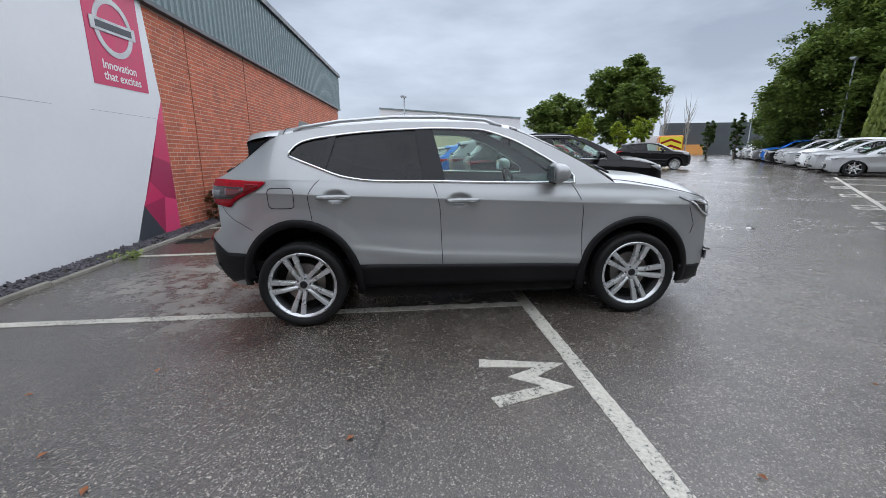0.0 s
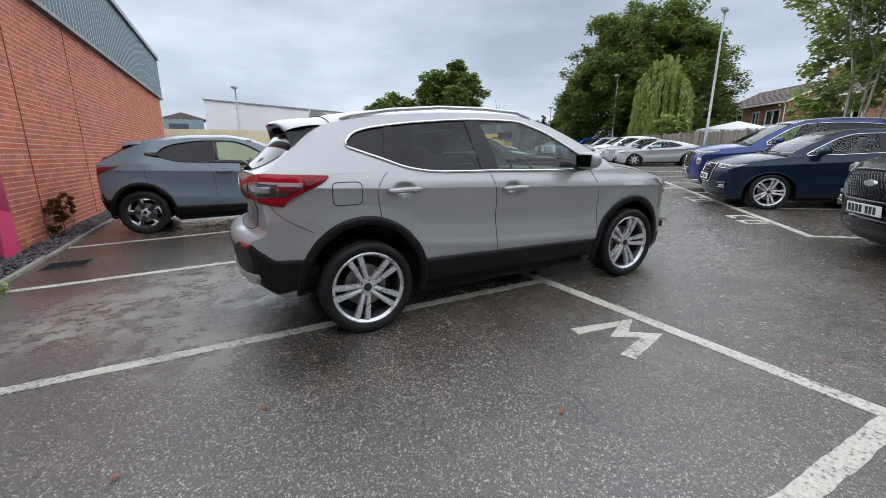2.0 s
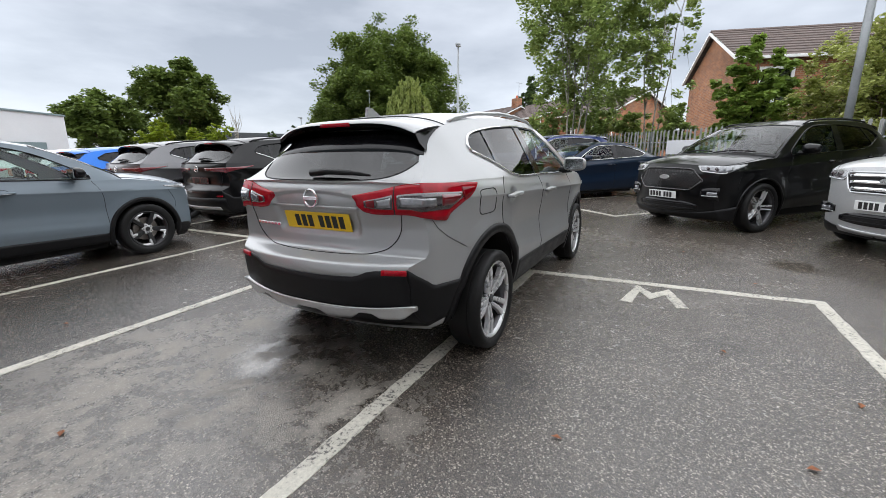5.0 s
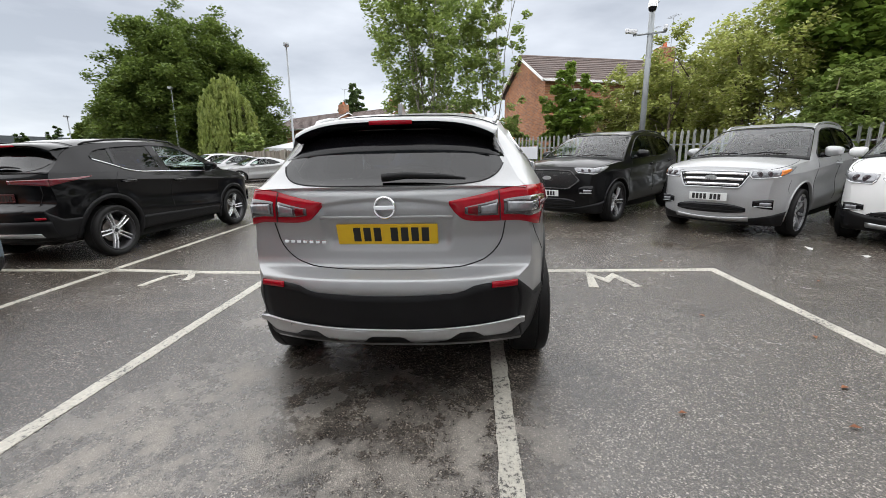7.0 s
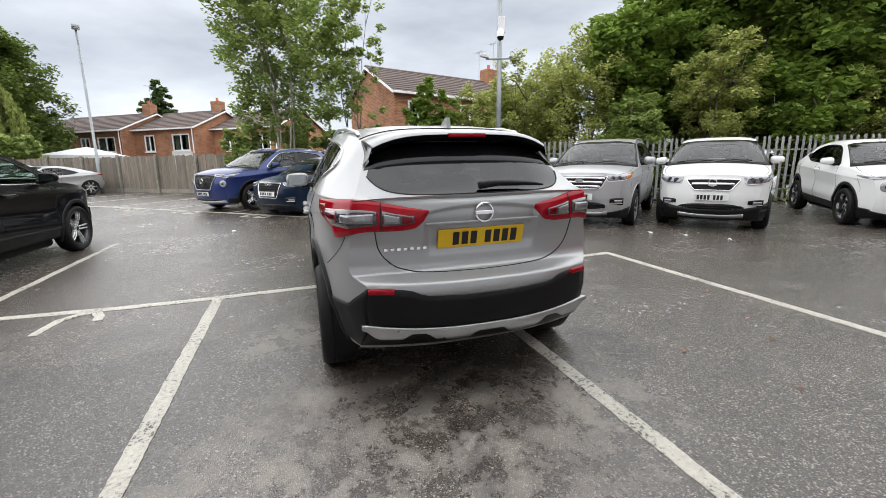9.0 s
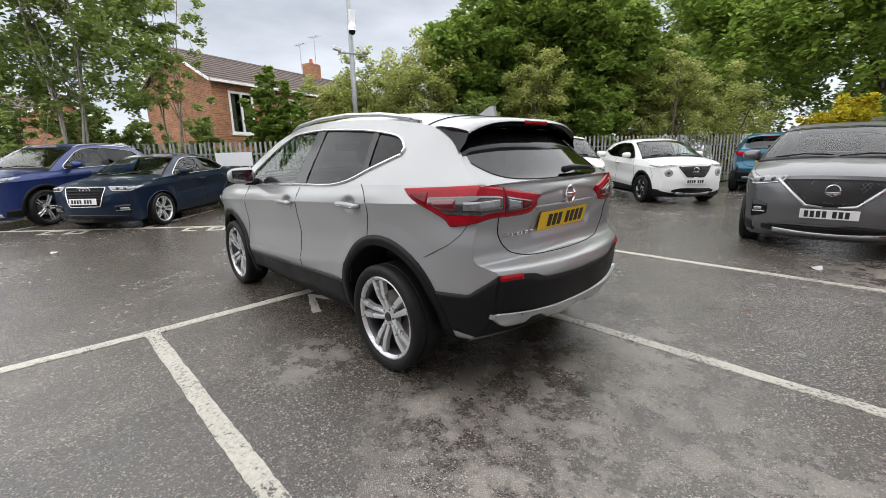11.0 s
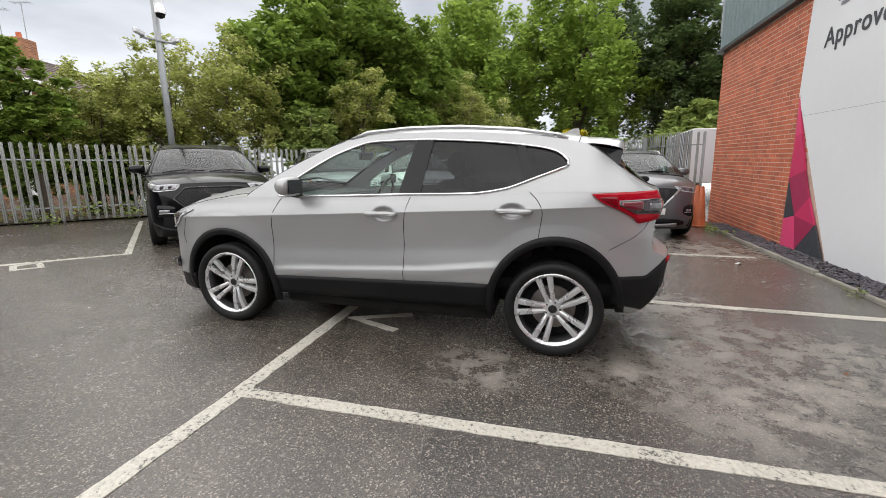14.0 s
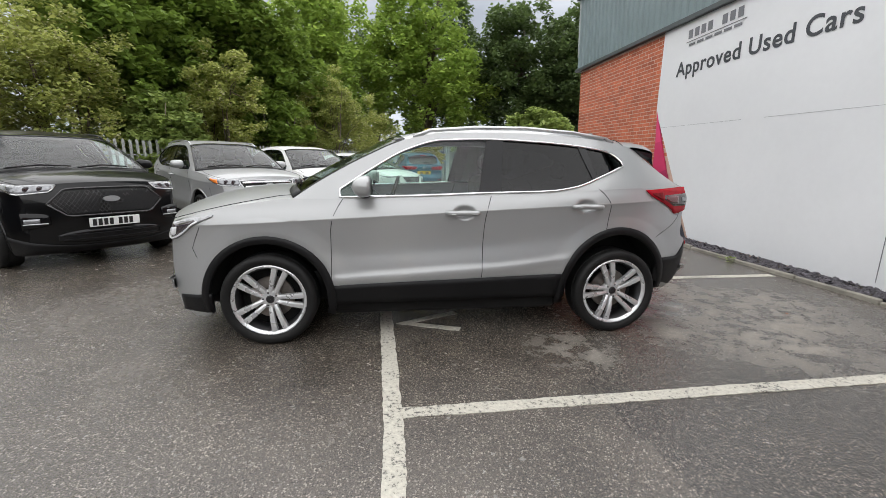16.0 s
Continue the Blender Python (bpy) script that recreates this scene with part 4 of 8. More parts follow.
def overlay(name, surf, u0, u1, lo, hi, mat, parent, off=0.006, nu=10, nv=4, deep=0.012, label="", swap=False):
    """A proud panel on a surface: surf(u, v, off), for u from u0 to u1 and v from lo(u) to hi(u), with its edges turned in."""
    lo = lo if callable(lo) else (lambda u, k=lo: k)
    hi = hi if callable(hi) else (lambda u, k=hi: k)
    rows = []
    for j in range(-1, nv + 2):
        t = min(1.0, max(0.0, j / nv))
        row = []
        for i in range(-1, nu + 2):
            s = min(1.0, max(0.0, i / nu))
            u = u0 + (u1 - u0) * s
            o = off - deep if i in (-1, nu + 1) or j in (-1, nv + 1) else off
            row.append(surf(u, lo(u) + (hi(u) - lo(u)) * t, o))
        rows.append(row)
    me = grid_mesh(name, rows, mat)
    return piece(name, me, parent, label=label)


def line_on(name, points, radius, mat, parent, label="", sides=6):
    return part(name, tube_bm(points, radius, sides), mat, parent, label, smooth=True)


WHEELS = {}


def wheel_meshes(style, R):
    """Tyre, rim, hub cap and brake disc, turned about y with the outside at +y."""
    if (style, R) in WHEELS:
        return WHEELS[style, R]
    def done(name, bm, mats):
        me = bpy.data.meshes.new(name)
        bmesh.ops.recalc_face_normals(bm, faces=bm.faces)
        bm.to_mesh(me)
        bm.free()
        for mt in mats:
            me.materials.append(mt)
        me.polygons.foreach_set("use_smooth", [True] * len(me.polygons))
        me.set_sharp_from_angle(angle=radians(38))
        return me
    r = R * (0.71 if style == "blades" else 0.775)
    tyre = lathe_bm([(r - 0.004, 0.082), (r + 0.008, 0.102), (r + 0.03, 0.112), (R - 0.028, 0.113), (R - 0.010, 0.104), (R, 0.085), (R, 0.045), (R - 0.006, 0.042), (R - 0.006, 0.036), (R, 0.033), (R, -0.085), (R - 0.01, -0.104), (r + 0.02, -0.112), (r - 0.01, -0.09)], 56)
    rim = lathe_bm([(r - 0.022, 0.074), (r - 0.018, 0.080), (r - 0.002, 0.086), (r + 0.004, 0.094), (r - 0.004, 0.098), (r - 0.014, 0.093), (r - 0.020, 0.084)], 56)
    barrel = lathe_bm([(r - 0.012, -0.09), (r - 0.03, -0.06), (r - 0.035, 0.05), (r - 0.021, 0.076)], 56)
    spokes = bmesh.new()

    def spoke(a0, r0, a1, r1, w0, w1, y0, y1, thick=0.03, mi=0):
        p0, p1 = Vector((math.cos(a0) * r0, 0, math.sin(a0) * r0)), Vector((math.cos(a1) * r1, 0, math.sin(a1) * r1))
        d = (p1 - p0).normalized()
        n = Vector((-d.z, 0, d.x))
        vs = []
        for p, w, y in ((p0, w0, y0), ((p0 + p1) / 2, (w0 + w1) / 2, (y0 + y1) / 2 + 0.012), (p1, w1, y1)):
            vs.append([spokes.verts.new(p + n * w * k + Vector((0, yy, 0))) for k, yy in ((-0.5, y - thick), (-0.42, y - 0.003), (0, y + 0.003), (0.42, y - 0.003), (0.5, y - thick))])
        for a, b in zip(vs, vs[1:]):
            for k in range(4):
                spokes.faces.new((a[k], a[k + 1], b[k + 1], b[k])).material_index = mi

    ro = r - 0.008
    five = [math.pi / 2 + 2 * math.pi * k / 5 for k in range(5)]
    if style == "twin":
        for a in five:
            for s in (-1, 1):
                spoke(a + s * 0.36, 0.048, a + s * 0.165, ro, 0.030, 0.048, 0.060, 0.086)
    elif style == "blades":
        for k in range(5):
            a = five[k]
            # a black arm with a bright hooked blade that sweeps along the rim
            spoke(a, 0.04, a + 0.18, ro, 0.05, 0.09, 0.055, 0.08, mi=1)
            spoke(a + 0.30, 0.11, a + 0.30, ro - 0.006, 0.012, 0.052, 0.064, 0.086)
            spoke(a + 0.30, ro - 0.016, a + 0.80, ro - 0.010, 0.046, 0.016, 0.084, 0.088)
    elif style == "ten":
        for k in range(5):
            a = five[k]
            for s in (-1, 1):
                spoke(a + s * 0.42, 0.05, a + s * 0.11, ro, 0.020, 0.024, 0.055, 0.08)
    else:
        for k in range(7):
            a = math.pi / 2 + 2 * math.pi * k / 7
            spoke(a, 0.05, a, ro, 0.05, 0.035, 0.055, 0.08)
    lathe_bm([(0.0, 0.062), (0.05, 0.062), (0.068, 0.056), (0.074, 0.02)], 24, spokes)
    hub = lathe_bm([(0.001, 0.070), (0.024, 0.070), (0.030, 0.064), (0.032, 0.05)], 24)
    disc = lathe_bm([(0.07, 0.0), (0.155, 0.0), (0.157, -0.012), (0.155, -0.024), (0.07, -0.024)], 40)
    lathe_bm([(0.001, 0.012), (0.075, 0.010), (0.078, -0.02)], 24, disc)
    back = lathe_bm([(0.001, -0.05), (r - 0.03, -0.055)], 32)
    bolts = [lathe_bm([(0.001, 0.064), (0.007, 0.064), (0.008, 0.05)], 8, centre=(math.cos(a + 0.63) * 0.05, 0, math.sin(a + 0.63) * 0.05)) for a in five]
    dark = style in ("blades", "ten", "seven_dark")
    WHEELS[style, R] = [
        ("tyre", done("tyre", tyre, [RUBBER])), ("rim", done("rim", rim, [ALLOY_DARK if dark else ALLOY])), ("rim_barrel", done("rim_barrel", barrel, [BARREL])), ("spokes", done("spokes", spokes, [ALLOY, ALLOY_DARK])),
        ("hub_cap", done("hub_cap", hub, [ALLOY_DARK])), ("brake_disc", done("brake_disc", disc, [DISC])), ("brake_shield", done("brake_shield", back, [UNDER])),
    ] + [("wheel_bolt", done("wheel_bolt", bolt, [BARREL])) for bolt in bolts]
    return WHEELS[style, R]


def add_wheels(car, sh, style, R, sx, sy):
    for ax in (-1, 1):
        for sg in (-1, 1):
            meshes = wheel_meshes(style, R)
            m = Matrix.Translation((ax * sh.AX * sx, sg * (0.79 * sy), R)) @ pose(0, 0, 0, 0, 17 * (ax + 2 * sg), 0 if sg > 0 else 180)
            wheel = piece("wheel", meshes[0][1], car, m)
            for nm, me in meshes[1:]:
                piece(nm, me, wheel)


def plate(parent, surf, cz, mat, half=0.26, high=0.0555, off=0.02, bars=True):
    """A number plate whose characters are plain bars."""
    c = surf(0.0, cz, off)
    up = surf(0.0, cz + 0.05, off) - surf(0.0, cz - 0.05, off)
    sgn = 1 if surf(0, cz, 0.1).x > c.x else -1
    lean = math.atan2(up.x, up.z)
    m = Matrix.Translation(c) @ Euler((0, lean, 0)).to_matrix().to_4x4()
    pl = piece("number_plate", part("tmp", box_bm(-0.004, 0.004, -half, half, -high, high, 0.003), mat).data, parent, m, "number plate")
    bpy.data.objects.remove(bpy.data.objects["tmp"])
    if bars:
        y = -half + 0.045
        for k in range(7):
            wd = 0.047
            if k == 4:
                y += 0.034
            b = box_bm(0.0042 * sgn, 0.0062 * sgn, y, y + wd - 0.010, -0.038, 0.038)
            part("plate_bar", b, PLATE_INK, pl)
            y += wd + 0.006
    return pl


def badge(parent, surf, y, z, r, off=0.008):
    """A ring crossed by a bar, in chrome."""
    bm = bmesh.new()
    o, n = surf(y, z, off), 28
    sgn = 1 if surf(y, z, 0.1).x > o.x else -1
    ring = []
    for a in (2 * math.pi * k / n for k in range(n)):
        ring.append(o + Vector((0.004 * sgn, r * math.cos(a), r * math.sin(a))))
    tube_bm(ring + ring[:1], r * 0.14, 6, bm, caps=False)
    box_bm(min(o.x, o.x + sgn * 0.012), max(o.x, o.x + sgn * 0.012), y - r * 1.08, y + r * 1.08, z - r * 0.2, z + r * 0.2, 0.002, bm)
    return part("badge", bm, CHROME, parent, "chrome ring badge with a bar", smooth=False)


def seat_set(parent, sh):
    """Front seats, rear bench, dashboard and steering wheel seen through the glass."""
    for y in (-0.36, 0.36):
        bm = box_bm(-0.35, 0.2, y - 0.25, y + 0.25, 0.55, 0.72, 0.05)
        v0 = len(bm.verts)
        box_bm(-0.55, -0.38, y - 0.24, y + 0.24, 0.66, 1.2, 0.06, bm)
        part("front_seat", bm, CLOTH, parent)
        part("headrest", box_bm(-0.56, -0.46, y - 0.13, y + 0.13, 1.23, 1.42, 0.05), CLOTH, parent)
    bm = box_bm(-1.15, -0.7, -0.62, 0.62, 0.6, 0.74, 0.05)
    box_bm(-1.35, -1.2, -0.62, 0.62, 0.7, 1.16, 0.05, bm)
    part("rear_bench", bm, CLOTH, parent)
    for y in (-0.42, 0.42):
        part("headrest", box_bm(-1.36, -1.27, y - 0.13, y + 0.13, 1.17, 1.33, 0.04), CLOTH, parent)
    part("dashboard", box_bm(0.55, 1.1, -0.7, 0.7, 0.7, 1.06, 0.08), DASH, parent)
    ring = [Vector((0.42 - 0.06 * math.cos(a), -0.36 + 0.185 * math.sin(a), 1.0 + 0.175 * math.cos(a))) for a in (2 * math.pi * k / 24 for k in range(25))]
    bm = tube_bm(ring, 0.014, 6, caps=False)
    tube_bm([(0.42, -0.54, 1.0), (0.45, -0.36, 0.99), (0.42, -0.18, 1.0)], 0.016, 6, bm)
    tube_bm([(0.45, -0.36, 0.99), (0.75, -0.36, 0.85)], 0.03, 6, bm)
    part("steering_wheel", bm, DASH, parent, smooth=True)
    part("rear_view_mirror", box_bm(0.44, 0.47, -0.12, 0.12, 1.36, 1.43, 0.01), DASH, parent)
    part("cabin_floor", box_bm(-1.75, 1.1, -0.7, 0.7, 0.42, 0.5), UNDER, parent)
    part("parcel_shelf", box_bm(-1.85, -1.36, -0.62, 0.62, 1.06, 1.08), DASH, parent)


def build_car(name, label, paint, m, sh, scale=(1, 1, 1), style="twin", R=0.335, lod=1.0, front=None, rear=None, rails=True, cladding=True, mirror_mat=None, window_trim=None, glass=None, doors=(-0.24, 0.87, -1.2), fuel=0, handle_z=(0.965, 1.005), inside=True, group="", sill_strip=None):
    """One car: body panels from the shell's surfaces, then glass, lamps, trim and wheels."""
    P = PAINTS[paint]
    car = holder(name, m, label, "car", group)
    sx, sy, sz = scale
    nx = max(4, int(round(10 * lod)))

    def spans(xs):
        out = []
        for a, b in zip(xs, xs[1:]):
            k = max(1, int(round((b - a) / 0.09 * lod)))
            out += [a + (b - a) * i / k for i in range(k)]
        return out + [xs[-1]]

    A, r = sh.AX, sh.c["arch"]
    na = max(8, int(18 * lod))
    arch_x = lambda c: [c - r * math.cos(math.pi * i / na) for i in range(na + 1)]
    cols = spans([-1.78, -A - r]) [:-1] + arch_x(-A)[:-1] + spans([-A + r, doors[0], doors[1] if doors[1] < A - r else A - r - 0.01, A - r])[:-1] + arch_x(A)
    cols += [hx + 0.014 * i for hx, hz in sh.c["dish"] for i in range(-9, 10)]
    cols = sorted(set([round(x, 4) for x in cols] + [-1.78]))
    front_end = A + r
    nz = max(8, int(22 * lod))

    for sg in (-1, 1):
        # lower side, from sill or arch to shoulder
        rows = []
        n1, n2, n3 = max(3, int(5 * lod)), max(7, int(13 * lod)), max(4, int(7 * lod))
        ts = [0, 0.012] + [0.22 * i / n1 for i in range(1, n1 + 1)] + [0.22 + 0.52 * (i / n2) for i in range(1, n2)] + [0.728, 0.74, 0.752] + [0.74 + 0.26 * i / n3 for i in range(1, n3 + 1)]
        for t in ts:
            row = []
            for k in range(6):
                s = k / 6
                z = sh.rise(-1.9, sh.c["rear"][0][0], sh.shoulder(-1.9), t)
                xe = sh.rx(z)
                x = xe + (-1.78 - xe) * s
                row.append(sh.side(sg, x, z, -0.02 if t == 0 else 0))
            for x in cols:
                zb = sh.floor(x)
                if x in (cols[-1],):
                    zb = sh.c["front"][0][0] + 0.02
                z = sh.rise(x, zb, sh.shoulder(x), t)
                row.append(sh.side(sg, x, z, -0.03 if t == 0 else 0))
            xl = cols[-1]
            for k in range(1, 7):
                s = k / 6
                z0, z1 = sh.c["front"][0][0] + 0.02, sh.shoulder(xl + (2.0 - xl) * s)
                xe = sh.fx(sh.shoulder(2.0))
                z1 = sh.shoulder(xl + (xe - xl) * s)
                z = sh.rise(xl + (xe - xl) * s, z0, z1, t)
                x = xl + (sh.fx(z) - xl) * s
                row.append(sh.side(sg, x, z, 0))
            rows.append(row)
        piece("body_side", grid_mesh("body_side", rows, P, flip=sg > 0), car)
        # upper side round the windows
        w0, w1 = sh.c["win"]
        xa = spans([sh.tail, -1.75, w0])
        xb = spans([w0, w1])
        xc = spans([w1, 1.0, sh.cowl])
        for xs, f0, f1, tag in ((xa, sh.shoulder, sh.edge, 6), (xc, sh.shoulder, sh.edge, 4), (xb, sh.shoulder, sh.win_low, 3), (xb, sh.win_top, sh.edge, 3)):
            rows = [[sh.green(sg, x, f0(x) + (f1(x) - f0(x)) * t / tag) for x in xs] for t in range(tag + 1)]
            piece("body_upper", grid_mesh("body_upper", rows, P, flip=sg > 0), car)
        panes = [q if len(q) == 4 else (q[0], q[1], q[0], q[1]) for q in sh.c["panes"]]

        def pane_rows(q, off):
            """A pane whose ends lean: q = start and end along the sill, then along the top."""
            n, out = max(3, int((q[1] - q[0]) / 0.07 * lod)), []
            for j in range(6):
                t, row = j / 5, []
                for i in range(n + 1):
                    x = (q[0] + (q[1] - q[0]) * i / n) * (1 - t) + (q[2] + (q[3] - q[2]) * i / n) * t
                    row.append(sh.green(sg, x, sh.win_low(x) + (sh.win_top(x) - sh.win_low(x)) * t, off))
                out.append(row)
            return out

        for k, q in enumerate(panes):
            gmat = (GLASS_FRONT if k == len(panes) - 1 else GLASS_DARK) if glass is None else glass
            piece("side_window", grid_mesh("side_window", pane_rows(q, -0.004), gmat, flip=sg > 0), car, label="privacy glass" if k < len(panes) - 1 else "")
        for p, q in zip(panes, panes[1:]):
            piece("door_pillar", grid_mesh("door_pillar", pane_rows((p[1] - 0.004, q[0] + 0.004, p[3] - 0.004, q[2] + 0.004), 0.002), GLOSS_BLACK, flip=sg > 0), car)
        if sill_strip:
            line_on("sill_trim", [sh.green(sg, x, sh.win_low(x) - 0.006, 0.005) for x in xb], 0.009, sill_strip, car)
        ring = [sh.green(sg, x, sh.win_low(x) - 0.004, 0.004) for x in xb] + [sh.green(sg, x, sh.win_top(x) + 0.004, 0.004) for x in reversed(xb)]
        line_on("window_trim", ring + ring[:1], 0.0095 if window_trim else 0.008, window_trim or GLOSS_BLACK, car)
        # shut lines
        d0, d1, d2 = doors
        sl = sh.c["sill"] + 0.12
        for top_x, mid_x, low_x, zl in ((d0 - 0.05, d0, d0 + 0.01, sl), (d1 - 0.09, d1, d1 + 0.005, sl), (d2 + 0.07, d2 - 0.02, d2 + 0.01, 0.335 + r - 0.01)):
            zt = sh.shoulder(mid_x)
            pts = []
            for i in range(13):
                t = i / 12
                z = zl + (zt - zl) * t
                x = low_x + (mid_x - low_x) * min(1, t * 1.6) + (top_x - mid_x) * max(0, (t - 0.62) / 0.38) ** 2
                pts.append(sh.side(sg, x, z, 0.0004))
            line_on("door_gap", pts, 0.0026, SEAM, car, sides=5)
        for hx, hz in ((doors[0] + 0.165, handle_z[0]), (doors[2] + 0.17, handle_z[1])):
            if hz is None:
                overlay("pillar_panel", lambda u, v, o: sh.green(sg, u, v, o), sh.c["win"][0] - 0.17, sh.c["win"][0] + 0.02, lambda u: sh.win_low(sh.c["win"][0]) - 0.03 + 0.25 * max(0.0, sh.c["win"][0] - u), lambda u: sh.win_top(sh.c["win"][0]) + 0.03 - 0.06 * max(0.0, sh.c["win"][0] - u), GLOSS_BLACK, car, 0.004, 8, 3, 0.006)
                continue
            pts = [sh.side(sg, hx + d, hz, o) for d, o in ((-0.12, 0.004), (-0.105, 0.03), (-0.05, 0.038), (0.05, 0.038), (0.1, 0.028), (0.125, 0.006))]
            hd = line_on("door_handle", pts, [0.012, 0.017, 0.019, 0.019, 0.017, 0.012], P, car, sides=10)
            line_on("handle_strip", [sh.side(sg, hx + d, hz - 0.006, o + 0.0175) for d, o in ((-0.1, 0.028), (-0.05, 0.037), (0.05, 0.037), (0.09, 0.029))], 0.0025, SATIN, hd)
            if sh.c["dish"]:
                continue
            cup = bmesh.new()
            n = 16
            for ring_k, (f, o) in enumerate(((1.0, 0.0012), (0.9, 0.002))):
                vs = [cup.verts.new(sh.side(sg, hx + 0.01 + 0.075 * f * math.cos(2 * math.pi * i / n), hz + 0.044 * f * math.sin(2 * math.pi * i / n), o)) for i in range(n)]
                if ring_k == 0:
                    first = vs
            for i in range(n):
                cup.faces.new((first[i], first[(i + 1) % n], vs[(i + 1) % n], vs[i]))
            # the hollow is tipped inward at the top and outward at its lower rim, so that it shades itself
            mid = [cup.verts.new(sh.side(sg, hx + 0.01 + 0.075 * 0.55 * math.cos(2 * math.pi * i / n), hz + 0.044 * (0.5 * math.sin(2 * math.pi * i / n) - 0.2), 0.0095)) for i in range(n)]
            for i in range(n):
                cup.faces.new((vs[i], vs[(i + 1) % n], mid[(i + 1) % n], mid[i]))
            cup.faces.new(mid)
            part("handle_cup", cup, P, hd, smooth=True)
            # dark arc along the upper rim stands in for the cup's shade
            pts = [sh.side(sg, hx + 0.01 + 0.068 * math.cos(a), hz + 0.004 + 0.038 * math.sin(a), 0.002) for a in [math.pi * (0.08 + 0.84 * i / 10) for i in range(11)]]
            line_on("cup_edge", pts, 0.0028, SEAM, hd, sides=5)
        # arch and sill cladding
        cm = TRIM if cladding else P
        wide = 0.055 if cladding else 0.02
        for c in (-A, A):
            a0, a1 = (0.06, math.pi - 0.02)
            def arch_pt(u, v, o, c=c, sg=sg):
                x, z = c + (r - 0.012 + v) * math.cos(u), 0.335 + (r - 0.012 + v) * math.sin(u) * (sh.c["tall"] if c < 0 else 1.0)
                return sh.side(sg, x, z, o)
            overlay("wheel_arch_trim", arch_pt, a0 - 0.28, a1 + (0.05 if c < 0 else 0.3), 0.0, wide, cm, car, 0.012, 26, 2, 0.03)
            lin = []
            for t in range(15):
                a = math.pi * t / 14
                wx, wz = c + (r + 0.004) * math.cos(a), 0.335 + (r + 0.004) * math.sin(a) * (sh.c["tall"] if c < 0 else 1.0)
                lin.append([Vector((wx, sg * y, wz)) for y in (0.50, 0.66, sh.w(wx, max(wz, 0.45)) - 0.012)])
            piece("wheel_well", grid_mesh("wheel_well", lin, UNDER), car)
        if cladding:
            overlay("sill_cladding", lambda u, v, o: sh.side(sg, u, v, o), -A + r - 0.02, A - r + 0.02, sh.c["sill"] - 0.01, lambda u: sh.c["clad_top"] - 0.03 * u, TRIM, car, 0.010, 14, 4, 0.05)
            overlay("rear_corner_cladding", lambda u, v, o: sh.side(sg, sh.rx(v) - o + (0.03 - A - r - sh.rx(v)) * u, v, o), 0.0, 1.0, lambda u: 0.335 + 0.05 * u, lambda u: 0.592 + 0.11 * max(0.0, 1 - u * 2.6), TRIM, car, 0.008, 14, 8, 0.03)
            overlay("front_corner_cladding", lambda u, v, o: sh.side(sg, u, v, o), A + r - 0.03, 1.97, lambda u: 0.235, lambda u: 0.385 - 0.1 * (u - 1.7), TRIM, car, 0.008, 8, 4, 0.03)
        # mirror
        mx, mz = sh.c["win"][1] - 0.19, sh.win_low(0.6) + 0.075
        bm = bmesh.new()
        bmesh.ops.create_uvsphere(bm, u_segments=16, v_segments=10, radius=1.0)
        for v in bm.verts:
            x, y, z = v.co
            x, y, z = (math.copysign(abs(q) ** 0.62, q) for q in (x, y, z))
            back = 0.4 if x < 0 else 1.0
            v.co = (mx + x * 0.098 * back * (1 - 0.2 * abs(z)), sg * (0.985 + y * 0.112 * (1 - 0.12 * max(0, x))), mz + z * (0.07 - 0.008 * y))
        mr = part("door_mirror", bm, P if mirror_mat is None else mirror_mat, car, smooth=True)
        part("mirror_arm", tube_bm([(mx + 0.03, sg * 0.84, mz - 0.06), (mx, sg * 0.95, mz - 0.055)], [0.035, 0.028], 8), TRIM, mr)
        part("mirror_glass", box_bm(mx - 0.046, mx - 0.040, sg * 0.985 - 0.085, sg * 0.985 + 0.085, mz - 0.05, mz + 0.05), MIRROR, mr)
        if rails:
            xs = [-1.36, -1.29, -1.0, -0.6, -0.2, 0.14, 0.27]
            lift = [0.006, 0.026, 0.036, 0.038, 0.036, 0.03, 0.006]
            pts = [Vector((x, sg * (sh.edge_y(x) - 0.02), sh.edge(x) + l)) for x, l in zip(xs, lift)]
            line_on("roof_rail", pts, 0.014, SATIN if rails is True else rails, car, sides=8)
    # roof, screens
    for nm, xs, mat in (("roof", spans([sh.c["rear_glass"], -0.6, sh.c["screen"]]), P), ("windscreen", spans([sh.c["screen"], sh.cowl - 0.005]), GLASS_SCREEN)):
        rows = [[sh.roof(x, s / nx, 0.0) for s in range(-nx, nx + 1)] for x in xs]
        piece(nm, grid_mesh(nm, rows, mat, flip=True), car)
    for sg in (-1, 1):
        overlay("screen_border", lambda u, v, o: sh.roof(u, sg * v, o), sh.c["screen"], sh.cowl - 0.005, 0.955, 1.0, GLOSS_BLACK, car, 0.004, 8, 1, 0.004)
    # rear screen: its lower edge curves up towards the pillars, over a painted apron
    rg, wide_s = sh.c["rear_glass"], 0.94
    low_x = lambda s: sh.tail + 0.005 + sh.c["apron"] * min(1.0, abs(s) / wide_s) ** 5
    ng = max(6, int(9 * lod))
    rows = [[sh.roof(low_x(wide_s * s / nx) + (rg - low_x(wide_s * s / nx)) * t / ng, wide_s * s / nx) for s in range(-nx, nx + 1)] for t in range(ng + 1)]
    piece("rear_screen", grid_mesh("rear_screen", rows, GLASS_REAR if glass is None else glass, flip=True), car)
